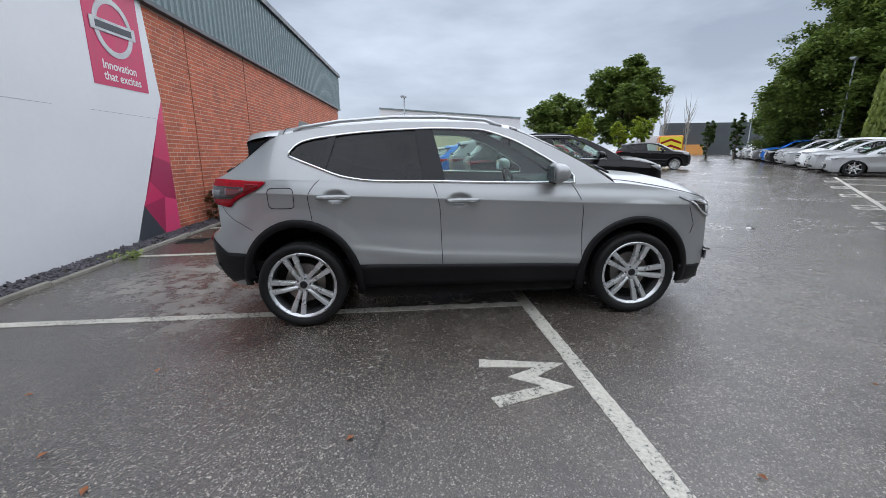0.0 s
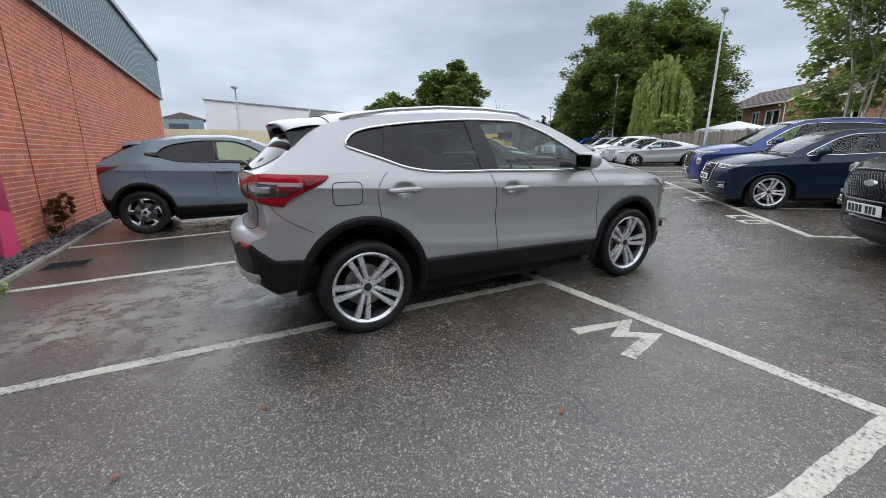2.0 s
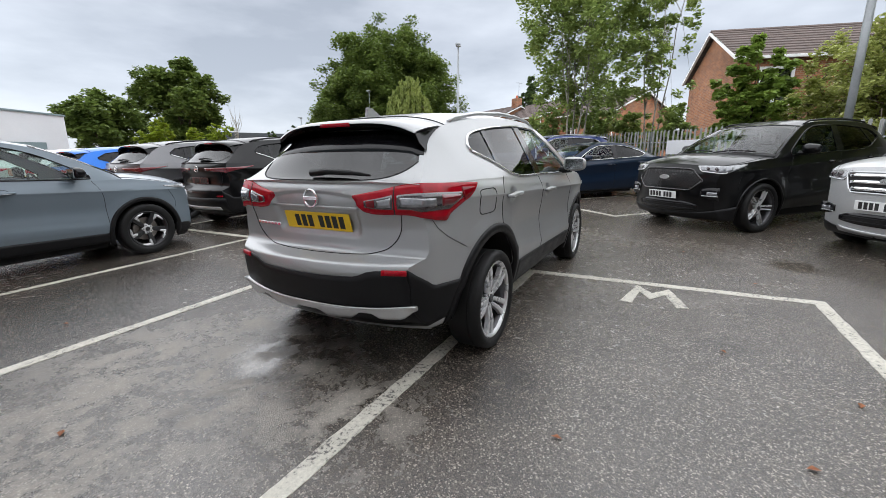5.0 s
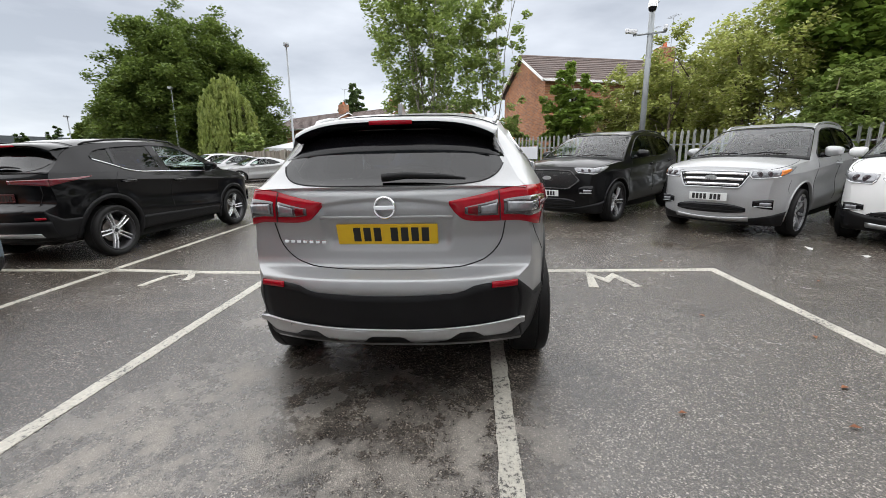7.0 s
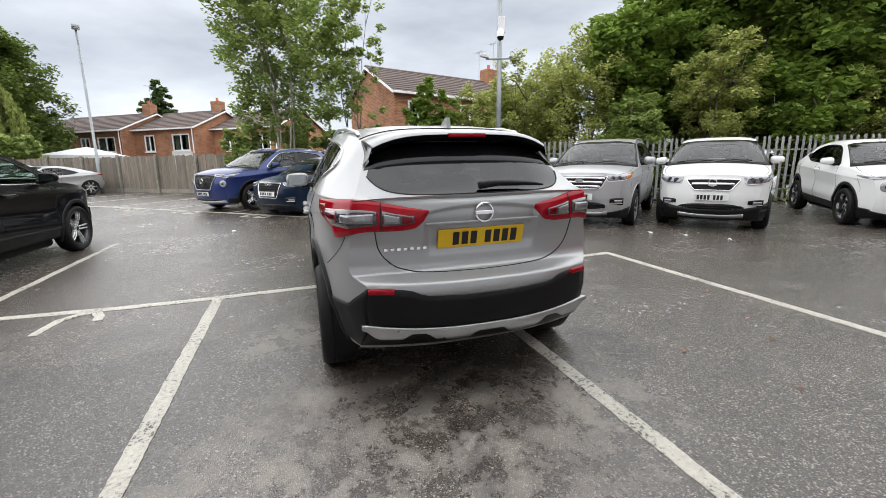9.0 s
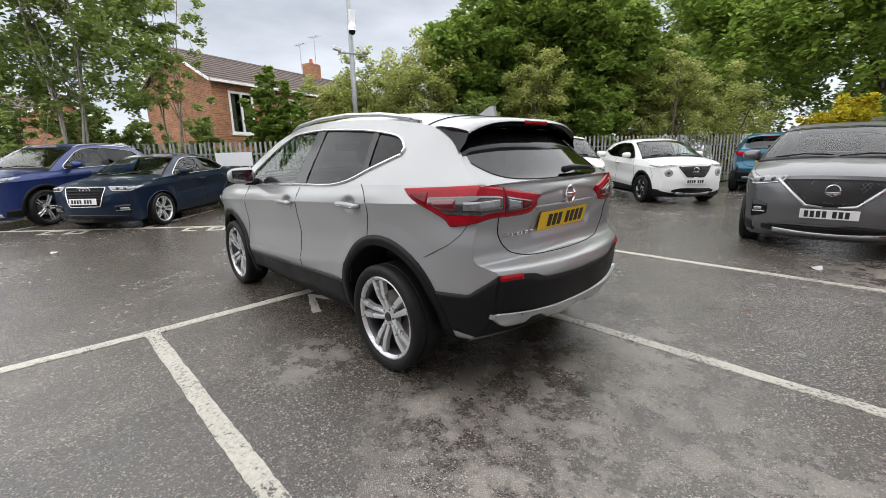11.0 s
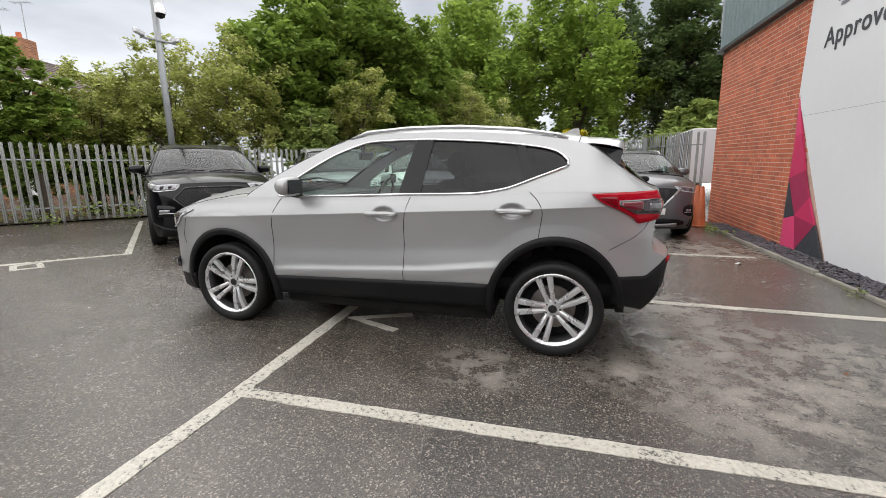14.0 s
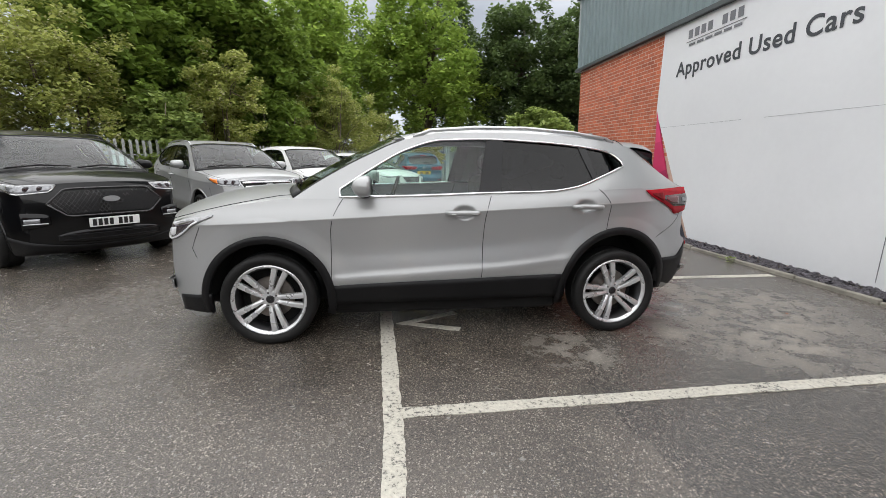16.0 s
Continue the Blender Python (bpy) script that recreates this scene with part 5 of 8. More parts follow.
    if sh.c["apron"]:
        rows = [[sh.roof(sh.tail + (low_x(wide_s * s / nx) - sh.tail) * t / 4, wide_s * s / nx) for s in range(-nx, nx + 1)] for t in range(5)]
        piece("screen_apron", grid_mesh("screen_apron", rows, P, flip=True), car)
        # the top of the tailgate turns in under the apron
        rims = [sh.roof(sh.tail, s / nx) for s in range(-nx, nx + 1)]
        lip = sh.c["rear"][-1][0]
        rows = [[sh.rear_face(p.y, lip) for p in rims], [sh.rear_face(p.y, lip).lerp(p, 0.5) + Vector((-0.004, 0, 0.002)) for p in rims], rims]
        piece("tailgate_lip", grid_mesh("tailgate_lip", rows, P, flip=True), car)
        line_on("screen_seal", [sh.roof(low_x(wide_s * s / nx), wide_s * s / nx, 0.001) for s in range(-nx, nx + 1)], 0.004, SEAM, car, sides=5)
    for sg in (-1, 1):
        rows = [[sh.roof(sh.tail + (rg - sh.tail) * t / ng, sg * v) for v in (wide_s, 0.97, 1.0)] for t in range(ng + 1)]
        piece("rear_pillar", grid_mesh("rear_pillar", rows, P, flip=sg > 0), car)
    overlay("screen_border", lambda u, v, o: sh.roof(v, u, o), -0.98, 0.98, sh.c["screen"] - 0.01, sh.c["screen"] + 0.05, GLOSS_BLACK, car, 0.004, 16, 1, 0.004)
    overlay("cowl_panel", lambda u, v, o: sh.roof(v, u, o), -0.98, 0.98, sh.cowl - 0.055, sh.cowl - 0.004, TRIM, car, 0.008, 16, 1, 0.01)
    for y0, y1 in ((-0.62, -0.05), (0.0, 0.55)):
        line_on("wiper", [sh.roof(sh.cowl - 0.03, y0 / 0.8, 0.03), sh.roof(sh.cowl - 0.075, (y0 + y1) / 1.6, 0.03), sh.roof(sh.cowl - 0.06, y1 / 0.8, 0.025)], 0.01, TRIM, car)
    # bonnet and end faces
    xe = sh.fx(sh.shoulder(2.0))
    xs = [sh.cowl + (xe - sh.cowl) * i / (2 * nx) for i in range(2 * nx + 1)]
    rows = [[sh.bonnet(x, s / nx) for s in range(-nx, nx + 1)] for x in xs]
    piece("bonnet", grid_mesh("bonnet", rows, P, flip=True), car)
    for sg in (-1, 1):
        line_on("bonnet_gap", [sh.bonnet(x, sg * sh_s, 0.001) for x, sh_s in zip([sh.cowl + (xe - sh.cowl) * i / 10 for i in range(11)], [0.86, 0.885, 0.91, 0.93, 0.945, 0.955, 0.962, 0.965, 0.96, 0.94, 0.9])], 0.0032, SEAM, car, sides=5)
    zs = [sh.c["front"][0][0] + (sh.shoulder(xe) - sh.c["front"][0][0]) * i / nz for i in range(nz + 1)]
    rows = []
    for i, z in enumerate(zs):
        w = sh.w(sh.fx(z), z)
        lift = 0.03 * (i / nz) ** 3
        row = []
        for s in range(-nx, nx + 1):
            p = sh.front_face(s / nx * w, z)
            row.append(p)
        rows.append(row)
    piece("front_bumper", grid_mesh("front_bumper", rows, P, flip=False), car)
    fine = 2.4 if sh.c["recess"] else 1
    nr, ny = int(nz * fine), int(nx * fine)
    zs = [sh.c["rear"][0][0] + (sh.c["rear"][-1][0] - sh.c["rear"][0][0]) * i / nr for i in range(nr + 1)]
    rows = [[sh.rear_face(s / ny * sh.w(sh.rx(z), z), z) for s in range(-ny, ny + 1)] for z in zs]
    piece("tailgate", grid_mesh("tailgate", rows, P, flip=True), car)
    if sh.tail > -1.7:
        rows = [[Vector((x, t / nx * sh.w(x, sh.shoulder(x)), sh.shoulder(x) + 0.02 * (1 - (t / nx) ** 2))) for t in range(-nx, nx + 1)] for x in [-2.04 + (sh.tail + 2.06) * i / 8 for i in range(9)]]
        piece("boot_lid", grid_mesh("boot_lid", rows, P, flip=True), car)
    # underbody and cabin
    bm = box_bm(-A + r, A - r, -0.74, 0.74, 0.165, 0.44, 0.03)
    box_bm(-1.86, -A + r - 0.01, -0.49, 0.49, 0.24, 0.86, 0.03, bm)
    box_bm(A - r + 0.01, 1.9, -0.49, 0.49, 0.2, 0.75, 0.03, bm)
    part("underbody", bm, UNDER, car)
    if inside:
        seat_set(car, sh)
    if fuel:
        c = (-1.42, 1.012)
        ring = [sh.side(fuel, c[0] + 0.097 * math.copysign(abs(math.cos(a)) ** 0.35, math.cos(a)), c[1] + 0.076 * math.copysign(abs(math.sin(a)) ** 0.35, math.sin(a)), 0.0006) for a in (2 * math.pi * k / 40 for k in range(41))]
        line_on("fuel_flap", ring, 0.003, SEAM, car, sides=5)
    if front:
        front(car, sh)
    if rear:
        rear(car, sh)
    # stretch everything but the wheels to this model's size
    if (sx, sy, sz) != (1, 1, 1):
        for o in car.children_recursive:
            seen = o.data.get("sized")
            if not seen:
                o.data.transform(Matrix.Diagonal((sx, sy, sz, 1))) if o.matrix_basis == Matrix() else None
                o.data["sized"] = 1
            if o.matrix_basis != Matrix():
                b = o.matrix_basis.copy()
                b.translation = Vector((b.translation.x * sx, b.translation.y * sy, b.translation.z * sz))
                o.matrix_basis = b
    add_wheels(car, sh, style, R, sx, sy)
    return car


def lamp_pair(car, sh, name, end, inner, top_in, bot_in, top_out, bot_out, tip, mat, off=0.008):
    """A lamp on either corner: on the end face from inner to the corner, then round along the side to tip=(x, z)."""
    face = sh.front_face if end > 0 else sh.rear_face
    ex = sh.fx if end > 0 else sh.rx
    for sg in (-1, 1):
        zc = (top_out + bot_out) / 2
        yc = sh.w(ex(zc), zc)
        lerp = lambda a, b, t: a + (b - a) * t
        f = lambda u, v, o: face(sg * u * (sh.w(ex(v), v) / yc if u > yc * 0.9 else 1.0), v, o)
        p = overlay(name, f, inner, yc - 0.004, lambda u: lerp(bot_in, bot_out, (u - inner) / (yc - inner)), lambda u: lerp(top_in, top_out, (u - inner) / (yc - inner)), mat, car, off, 12, 5)
        x0 = ex(zc)
        tx, tz = tip
        def sd(u, v, o):
            t = (u - x0) / (tx - x0)
            x = u + (ex(v) - x0) * (1 - t) ** 2
            return sh.any_side(sg, x, v, o)
        hi = (lambda u: lerp(top_out, tz, ((u - x0) / (tx - x0)) ** 1.4))
        lo = lambda u: lerp(bot_out, tz - 0.01, ((u - x0) / (tx - x0)) ** 0.8)
        overlay(name, sd, x0, tx, lo, hi, mat, car, off, 12, 5)
    return yc


def spoiler(car, sh, P):
    """Body-coloured roof spoiler, black beneath and at its cheeks, with the high brake lamp in its edge."""
    n, x0 = 16, sh.c["wing"]

    def at(x, t, zo, half):
        back = max(0, -x)
        base = sh.edge(x0) + sh.crown(x0) * (1 - t**4) - 0.10 * back - 0.012 * t**4 * min(1, back * 5)
        return Vector((x0 + x - 0.06 * (1 - t * t) * min(1, back * 4), t * half, base + zo))

    wide = sh.edge_y(x0)
    top = ((0.04, 0.004, 0.0), (-0.04, 0.012, 0.0), (-0.12, 0.015, -0.006), (-0.19, 0.012, -0.016), (-0.228, 0.003, -0.026), (-0.233, -0.008, -0.028))
    piece("roof_spoiler", grid_mesh("roof_spoiler", [[at(x, s / n, zo, wide + h) for s in range(-n, n + 1)] for x, zo, h in top], P, flip=True), car)
    low = ((-0.233, -0.0085, -0.028), (-0.22, -0.03, -0.03), (-0.17, -0.05, -0.035), (-0.10, -0.045, -0.04), (-0.04, -0.035, -0.04))
    under = piece("spoiler_underside", grid_mesh("spoiler_underside", [[at(x, s / n, zo, wide + h) for s in range(-n, n + 1)] for x, zo, h in low], GLOSS_BLACK, flip=True), car)
    for sg in (-1, 1):
        rows = []
        for k in range(9):
            u = k / 8
            a = at(-0.233 * u, sg, -0.006, wide - 0.028 * u + 0.002)
            b = sh.roof(x0 - 0.02 - 0.19 * u, sg, 0.006)
            b.y += sg * 0.004
            rows.append([a, a.lerp(b, 0.5) + Vector((0, -sg * 0.012 * u, 0)), b])
        piece("spoiler_cheek", grid_mesh("spoiler_cheek", rows, GLOSS_BLACK, flip=sg < 0), under)
    line_on("spoiler_gap", [sh.roof(x0 + 0.06, s / n, 0.002) for s in range(-n, n + 1)], 0.003, SEAM, car, sides=5)
    overlay("high_brake_lamp", lambda u, v, o: at(-0.233, u / wide, 0, wide) + Vector((-o, 0, v)), -0.115, 0.115, -0.024, -0.002, RED_LENS, car, 0.006, 8, 2, 0.012)


# ---- the silver crossover in the middle of the car park ----
def hero_front(car, sh):
    wrap = front_wrap(sh, 1.66)
    u0 = 0.46 / sh.w(sh.fx(0.76), 0.76)
    hi = curve((u0, 0.845), (1.0, 0.892), (2.0, 0.952))
    lo = curve((u0, 0.825), (0.75, 0.765), (1.0, 0.762), (1.25, 0.80), (1.5, 0.872), (2.0, 0.94))
    for sg in (-1, 1):
        side = lambda u, v, o, sg=sg: wrap(sg * u, v, o)
        hl = overlay("headlamp", side, u0, 2.0, lo, hi, HEAD_LENS, car, 0.008, 30, 4, 0.02)
        overlay("lamp_bowl", side, 0.72, 1.55, lambda u: lo(u) + 0.02, lambda u: hi(u) - 0.014, SMOKE_LENS, hl, 0.0105, 14, 3, 0.004)
        overlay("projector_lens", side, 0.95, 1.12, lambda u: lo(u) + 0.032, lambda u: hi(u) - 0.04, WHITE_LENS, hl, 0.0135, 8, 3, 0.004)
        line_on("running_lamp", [side(0.7 + 0.085 * k, lo(0.7 + 0.085 * k) + 0.009, 0.013) for k in range(12)], 0.007, WHITE_LENS, hl)
    overlay("grille", sh.front_face, -0.42, 0.42, 0.60, 0.80, GLOSS_BLACK, car, 0.006, 12, 4)
    overlay("lower_intake", sh.front_face, -0.5, 0.5, 0.28, 0.46, TRIM, car, 0.006, 12, 4)
    badge(car, sh.front_face, 0, 0.72, 0.06)
    plate(car, sh.front_face, 0.52, PLATE_W, off=0.008)
    for sg in (-1, 1):
        overlay("fog_lamp", sh.front_face, sg * 0.62, sg * 0.74, 0.40, 0.47, CLEAR_LENS, car, 0.01, 5, 3)
        overlay("fog_trim", sh.front_face, sg * 0.56, sg * 0.78, 0.48, 0.495, CHROME, car, 0.012, 6, 2)
    overlay("skid_plate", sh.front_face, -0.6, 0.6, 0.19, 0.25, SATIN, car, 0.012, 12, 2)
    for sg in (-1, 1):
        pts = [sh.side(sg, x, z, 0.001) for x, z in ((1.72, 0.93), (1.76, 0.86), (1.80, 0.78), (1.83, 0.71), (1.80, 0.64))]
        line_on("bumper_gap", pts, 0.0018, SEAM, car, sides=5)


def hero_rear(car, sh):
    bt = curve((-0.8, 0.702), (-0.52, 0.69), (-0.40, 0.652), (0, 0.64), (0.40, 0.652), (0.52, 0.69), (0.8, 0.702))
    overlay("bumper_cladding", lambda u, v, o: sh.rear_face(u * sh.w(sh.rx(v), v), v, o), -1.0, 1.0, 0.335, lambda u: bt(u * 0.74), TRIM, car, 0.008, 30, 8)
    sk = curve((-0.69, 0.47), (-0.61, 0.412), (-0.50, 0.408), (-0.44, 0.438), (-0.38, 0.438), (-0.29, 0.388), (-0.13, 0.378), (-0.08, 0.42), (0.08, 0.42), (0.13, 0.378), (0.29, 0.388), (0.38, 0.438), (0.44, 0.438), (0.50, 0.408), (0.61, 0.412), (0.69, 0.47))
    overlay("skid_plate", lambda u, v, o: sh.rear_face(u, v, o + 0.02 * min(1.0, max(0.0, (0.46 - v) / 0.05))), -0.70, 0.70, sk, lambda y: 0.458 + 0.038 * (abs(y) / 0.69) ** 2.5, SATIN, car, 0.022, 60, 5, 0.03)
    line_on("skid_edge", [sh.rear_face(y, 0.458 + 0.038 * (abs(y) / 0.69) ** 2.5, 0.024) for y in [-0.69 + 0.046 * i for i in range(31)]], 0.006, SATIN, car)
    for sg in (-1, 1):
        overlay("reflector", lambda u, v, o: sh.rear_face(sg * u, v, o), 0.53, 0.66, 0.672, 0.70, RED_LENS, car, 0.016, 6, 2)
        # tail lamp: one lens wrapped round the corner; s runs 0..1 on the tailgate and 1..2 along the side
        def wrap(u, v, o, sg=sg):
            w = sh.w(sh.rx(v), v)
            a = min(1.0, max(0.0, (u - 0.75) / 0.5)) * math.pi / 2
            if u <= 1:
                p = sh.rear_face(sg * (0.32 + (w - 0.32) * u), v)
            else:
                p = sh.any_side(sg, sh.rx(v) + (-1.53 - sh.rx(v)) * (u - 1), v)
            return p + Vector((-o * math.cos(a), sg * o * math.sin(a), 0))

        top_l = curve((0, 1.092), (0.42, 1.122), (0.8, 1.152), (1.0, 1.158), (1.3, 1.152), (2.0, 1.136))
        bot_l = curve((0, 1.075), (0.08, 1.035), (0.2, 1.0), (0.4, 0.99), (0.8, 0.99), (1.0, 0.975), (1.15, 0.957), (1.30, 0.947), (1.34, 0.972), (1.5, 1.012), (1.87, 1.088), (2.0, 1.13))
        lamp = overlay("tail_lamp", wrap, 0.0, 2.0, bot_l, top_l, RED_LENS, car, 0.016, 56, 6, 0.03)
        overlay("lamp_inlay", wrap, 0.20, 0.62, lambda u: bot_l(u) + 0.03, lambda u: top_l(u) - 0.042, SMOKE_LENS, lamp, 0.0205, 12, 3, 0.004)
        overlay("red_reflector", wrap, 0.24, 0.36, lambda u: bot_l(u) + 0.034, lambda u: top_l(u) - 0.047, DEEP_RED_LENS, lamp, 0.0235, 8, 3, 0.004)
        overlay("reversing_lamp", wrap, 0.40, 0.60, lambda u: bot_l(u) + 0.040, lambda u: top_l(u) - 0.056, CLEAR_LENS, lamp, 0.0235, 8, 3, 0.004)
        overlay("lamp_inlay", wrap, 0.69, 1.60, lambda u: max(bot_l(u) + 0.032, 1.01), lambda u: top_l(u) - 0.05, SMOKE_LENS, lamp, 0.0205, 32, 4, 0.004)
        overlay("indicator_lamp", wrap, 0.74, 1.16, 1.035, lambda u: 1.10 - 0.02 * u, CLEAR_LENS, lamp, 0.0235, 14, 3, 0.004)
        overlay("red_reflector", wrap, 1.62, 1.88, lambda u: bot_l(u) + 0.014, lambda u: top_l(u) - 0.024, DEEP_RED_LENS, lamp, 0.0205, 12, 3, 0.004)
        overlay("red_reflector", wrap, 1.24, 1.56, lambda u: max(bot_l(u) + 0.036, 1.03), lambda u: top_l(u) - 0.062, DARK_RED_LENS, lamp, 0.0235, 10, 3, 0.004)
        overlay("lamp_gap", wrap, 0.635, 0.65, lambda u: bot_l(u) + 0.001, lambda u: top_l(u) - 0.001, SEAM, lamp, 0.019, 2, 4, 0.004)
        pts = [sh.side(sg, x, z, 0.001) for x, z in ((-1.66, 0.77), (-1.74, 0.815), (-1.81, 0.855), (-1.87, 0.91), (-1.9, 0.96))]
        line_on("bumper_gap", pts, 0.0018, SEAM, car, sides=5)
        bend = curve((0.0, 0.748), (0.2, 0.75), (0.36, 0.757), (0.48, 0.784), (0.545, 0.832), (0.585, 0.9), (0.6, 1.0))
        pts = [sh.rear_face(sg * y, bend(y), 0.001) for y in (0.6 * math.sin(math.pi / 2 * k / 28) for k in range(29))]
        line_on("tailgate_gap", pts, 0.0032, SEAM, car, sides=5)
    overlay("grab_lip", sh.rear_face, -0.335, 0.335, 1.008, 1.022, PAINTS["silver"], car, 0.018, 12, 2, 0.02)
    badge(car, sh.rear_face, 0, 1.065, 0.05)
    plate(car, sh.rear_face, 0.925, PLATE_Y, off=0.012)
    overlay("screen_border", lambda u, v, o: sh.roof(v, u, o), -0.98, 0.98, -1.73, -1.60, GLOSS_BLACK, car, 0.004, 16, 3, 0.004)
    for k in range(7):
        part("model_letter_bar", box_bm(-0.004, 0.004, -0.012, 0.012, -0.009, 0.009, 0.002), CHROME, car, m=Matrix.Translation(sh.rear_face(0.335 + 0.035 * k, 0.885, 0.004)))
    spoiler(car, sh, PAINTS["silver"])
    line_on("rear_wiper", [sh.roof(-1.925, 0.02, 0.03), sh.roof(-1.915, -0.15, 0.035), sh.roof(-1.92, -0.42, 0.03), sh.roof(-1.925, -0.58, 0.022)], [0.022, 0.018, 0.014, 0.006], TRIM, car)
    fin = slab_bm([(-0.09, 0), (0.09, 0), (0.075, 0.004), (-0.03, 0.06), (-0.075, 0.065)], -0.012, 0.012)
    part("aerial_fin", fin, PAINTS["silver"], car, m=Matrix.Translation((-1.38, 0, sh.edge(-1.38) + sh.crown(-1.38) - 0.004)) @ pose(0, 0, 0, 90, 0, 180) @ pose(0, 0, 0, 0, 180, 0))



def front_wrap(sh, back):
    """A surface round the whole nose: u from -2 to -1 along one flank from x = back, -1 to 1 across the front, 1 to 2 along the other."""

    def f(u, v, o):
        a = min(1.0, max(0.0, (abs(u) - 0.75) / 0.5)) * math.pi / 2
        sg = 1 if u > 0 else -1
        if abs(u) <= 1:
            p = sh.front_face(u * sh.w(sh.fx(v), v), v)
        else:
            p = sh.any_side(sg, sh.fx(v) + (back - sh.fx(v)) * (abs(u) - 1), v)
        return p + Vector((o * math.cos(a), sg * o * math.sin(a), 0))

    return f


def make_front(lamp, grille, slats=0, slat_mat=None, surround=None, v_trim=None, emblem="ring", plate_z=0.55, lower=(0.5, 0.27, 0.42), fog=None, skid=None, second_lamp=None, chin=0.0, hexagon=False, corner=None):
    """A front with wrapped headlamps, a grille of bars or mesh, an emblem, a plate and a lower intake."""

    def f(car, sh):
        inner, ti, bi, to, bo, tip = lamp
        wrap = front_wrap(sh, tip[0])
        wl = sh.w(sh.fx(bo), bo)
        u0 = inner / wl
        at_u = lambda k: u0 + (1 - u0) * k
        hi = curve((u0, ti), (1.0, to + 0.012), (2.0, tip[1]))
        lo = curve((u0, ti - 0.014), (at_u(0.22), bi), (1.0, bo), (1.45, (bo + tip[1]) / 2 - 0.012), (2.0, tip[1] - 0.012))
        for sg in (-1, 1):
            side = lambda u, v, o, sg=sg: wrap(sg * u, v, o)
            hl = overlay("headlamp", side, u0, 2.0, lo, hi, HEAD_LENS, car, 0.008, 26, 4, 0.02)
            overlay("lamp_bowl", side, at_u(0.12), 1.3, lambda u: lo(u) + 0.014, lambda u: hi(u) - 0.012, CLEAR_LENS, hl, 0.0105, 14, 3, 0.004)
            for k in (0.42, 0.74):
                c = side(at_u(k), (lo(at_u(k)) + hi(at_u(k))) / 2, 0.012)
                rad = 0.36 * (hi(at_u(k)) - lo(at_u(k)))
                part("projector_lens", lathe_bm([(0.001, 0.006), (rad * 0.7, 0.004), (rad, 0.0)], 14), SMOKE_LENS, hl, m=Matrix.Translation(c) @ pose(0, 0, 0, 0, 0, -90), smooth=True)
            line_on("running_lamp", [side(at_u(0.1) + (1.15 - at_u(0.1)) * k / 8, lo(at_u(0.1) + (1.15 - at_u(0.1)) * k / 8) + 0.008, 0.013) for k in range(9)], 0.006, WHITE_LENS, hl)
            if corner:
                overlay("indicator_lamp", side, 1.12, 1.6, lambda u: lo(u) + 0.014, lambda u: hi(u) - 0.012, corner, hl, 0.012, 8, 3, 0.004)
        wt, wb, z0, z1 = grille
        if hexagon:
            zm = (z0 + z1) / 2
            g_lo = lambda y: z0 + (zm - z0) * max(0.0, (abs(y) - wb) / (wt - wb)) * 0.98
            g_hi = lambda y: z1 - (z1 - zm) * max(0.0, (abs(y) - wb) / (wt - wb)) * 0.98
        else:
            g_lo = lambda y: z0 + (z1 - z0) * max(0, (abs(y) - wb) / max(wt - wb, 1e-3)) * 0.96
            g_hi = lambda y: z1
        overlay("grille", sh.front_face, -wt, wt, g_lo, g_hi, UNDER, car, 0.006, 24, 6)
        if slats:
            for k in range(slats):
                z = z0 + (z1 - z0) * (k + 0.6) / slats
                w = wb + (wt - wb) * (z - z0) / (z1 - z0) - 0.03
                h = 0.016 if slats < 4 else 0.008
                overlay("grille_bar", sh.front_face, -w, w, z - h, z + h, slat_mat, car, 0.016, 14, 2)
        else:
            # a lattice of crossing wires
            bm = bmesh.new()
            for lean in (-1, 1):
                for k in range(-18, 19):
                    run = []
                    for i in range(13):
                        z = z0 + (z1 - z0) * i / 12
                        y = k * 0.042 + lean * (z - z0) * 0.8
                        if abs(y) < wt and g_lo(y) + 0.01 < z < g_hi(y) - 0.01:
                            run.append(sh.front_face(y, z, 0.011))
                        else:
                            if len(run) > 1:
                                tube_bm(run, 0.0045, 4, bm)
                            run = []
                    if len(run) > 1:
                        tube_bm(run, 0.0045, 4, bm)
            part("grille_mesh", bm, MESH_TRIM, car)
        if surround:
            ys = [-wt + 2 * wt * i / 24 for i in range(25)]
            ring = [sh.front_face(y, g_lo(y), 0.012) for y in ys] + [sh.front_face(y, g_hi(y), 0.012) for y in reversed(ys)]
            line_on("grille_surround", ring + ring[:1], 0.010, surround, car)
        if v_trim:
            for sg in (-1, 1):
                line_on("grille_trim", [sh.front_face(sg * y, z, 0.014) for y, z in ((wt * 1.02, z1 + 0.01), ((wt + wb) / 2, (z0 + z1) / 2), (wb, z0 + 0.01), (wb * 0.3, z0 - 0.005))], [0.02, 0.02, 0.018, 0.012], v_trim, car)
        if emblem == "ring":
            badge(car, sh.front_face, 0, (z0 + z1) / 2 + 0.03, 0.062, 0.014)
        elif emblem == "oval":
            o = sh.front_face(0, (z0 + z1) / 2 + 0.02, 0.020)
            bm = bmesh.new()
            n = 24
            r0 = [bm.verts.new(o + Vector((-0.01, 0.085 * math.cos(6.2832 * k / n), 0.034 * math.sin(6.2832 * k / n)))) for k in range(n)]
            r1 = [bm.verts.new(o + Vector((0.012, 0.078 * math.cos(6.2832 * k / n), 0.029 * math.sin(6.2832 * k / n)))) for k in range(n)]
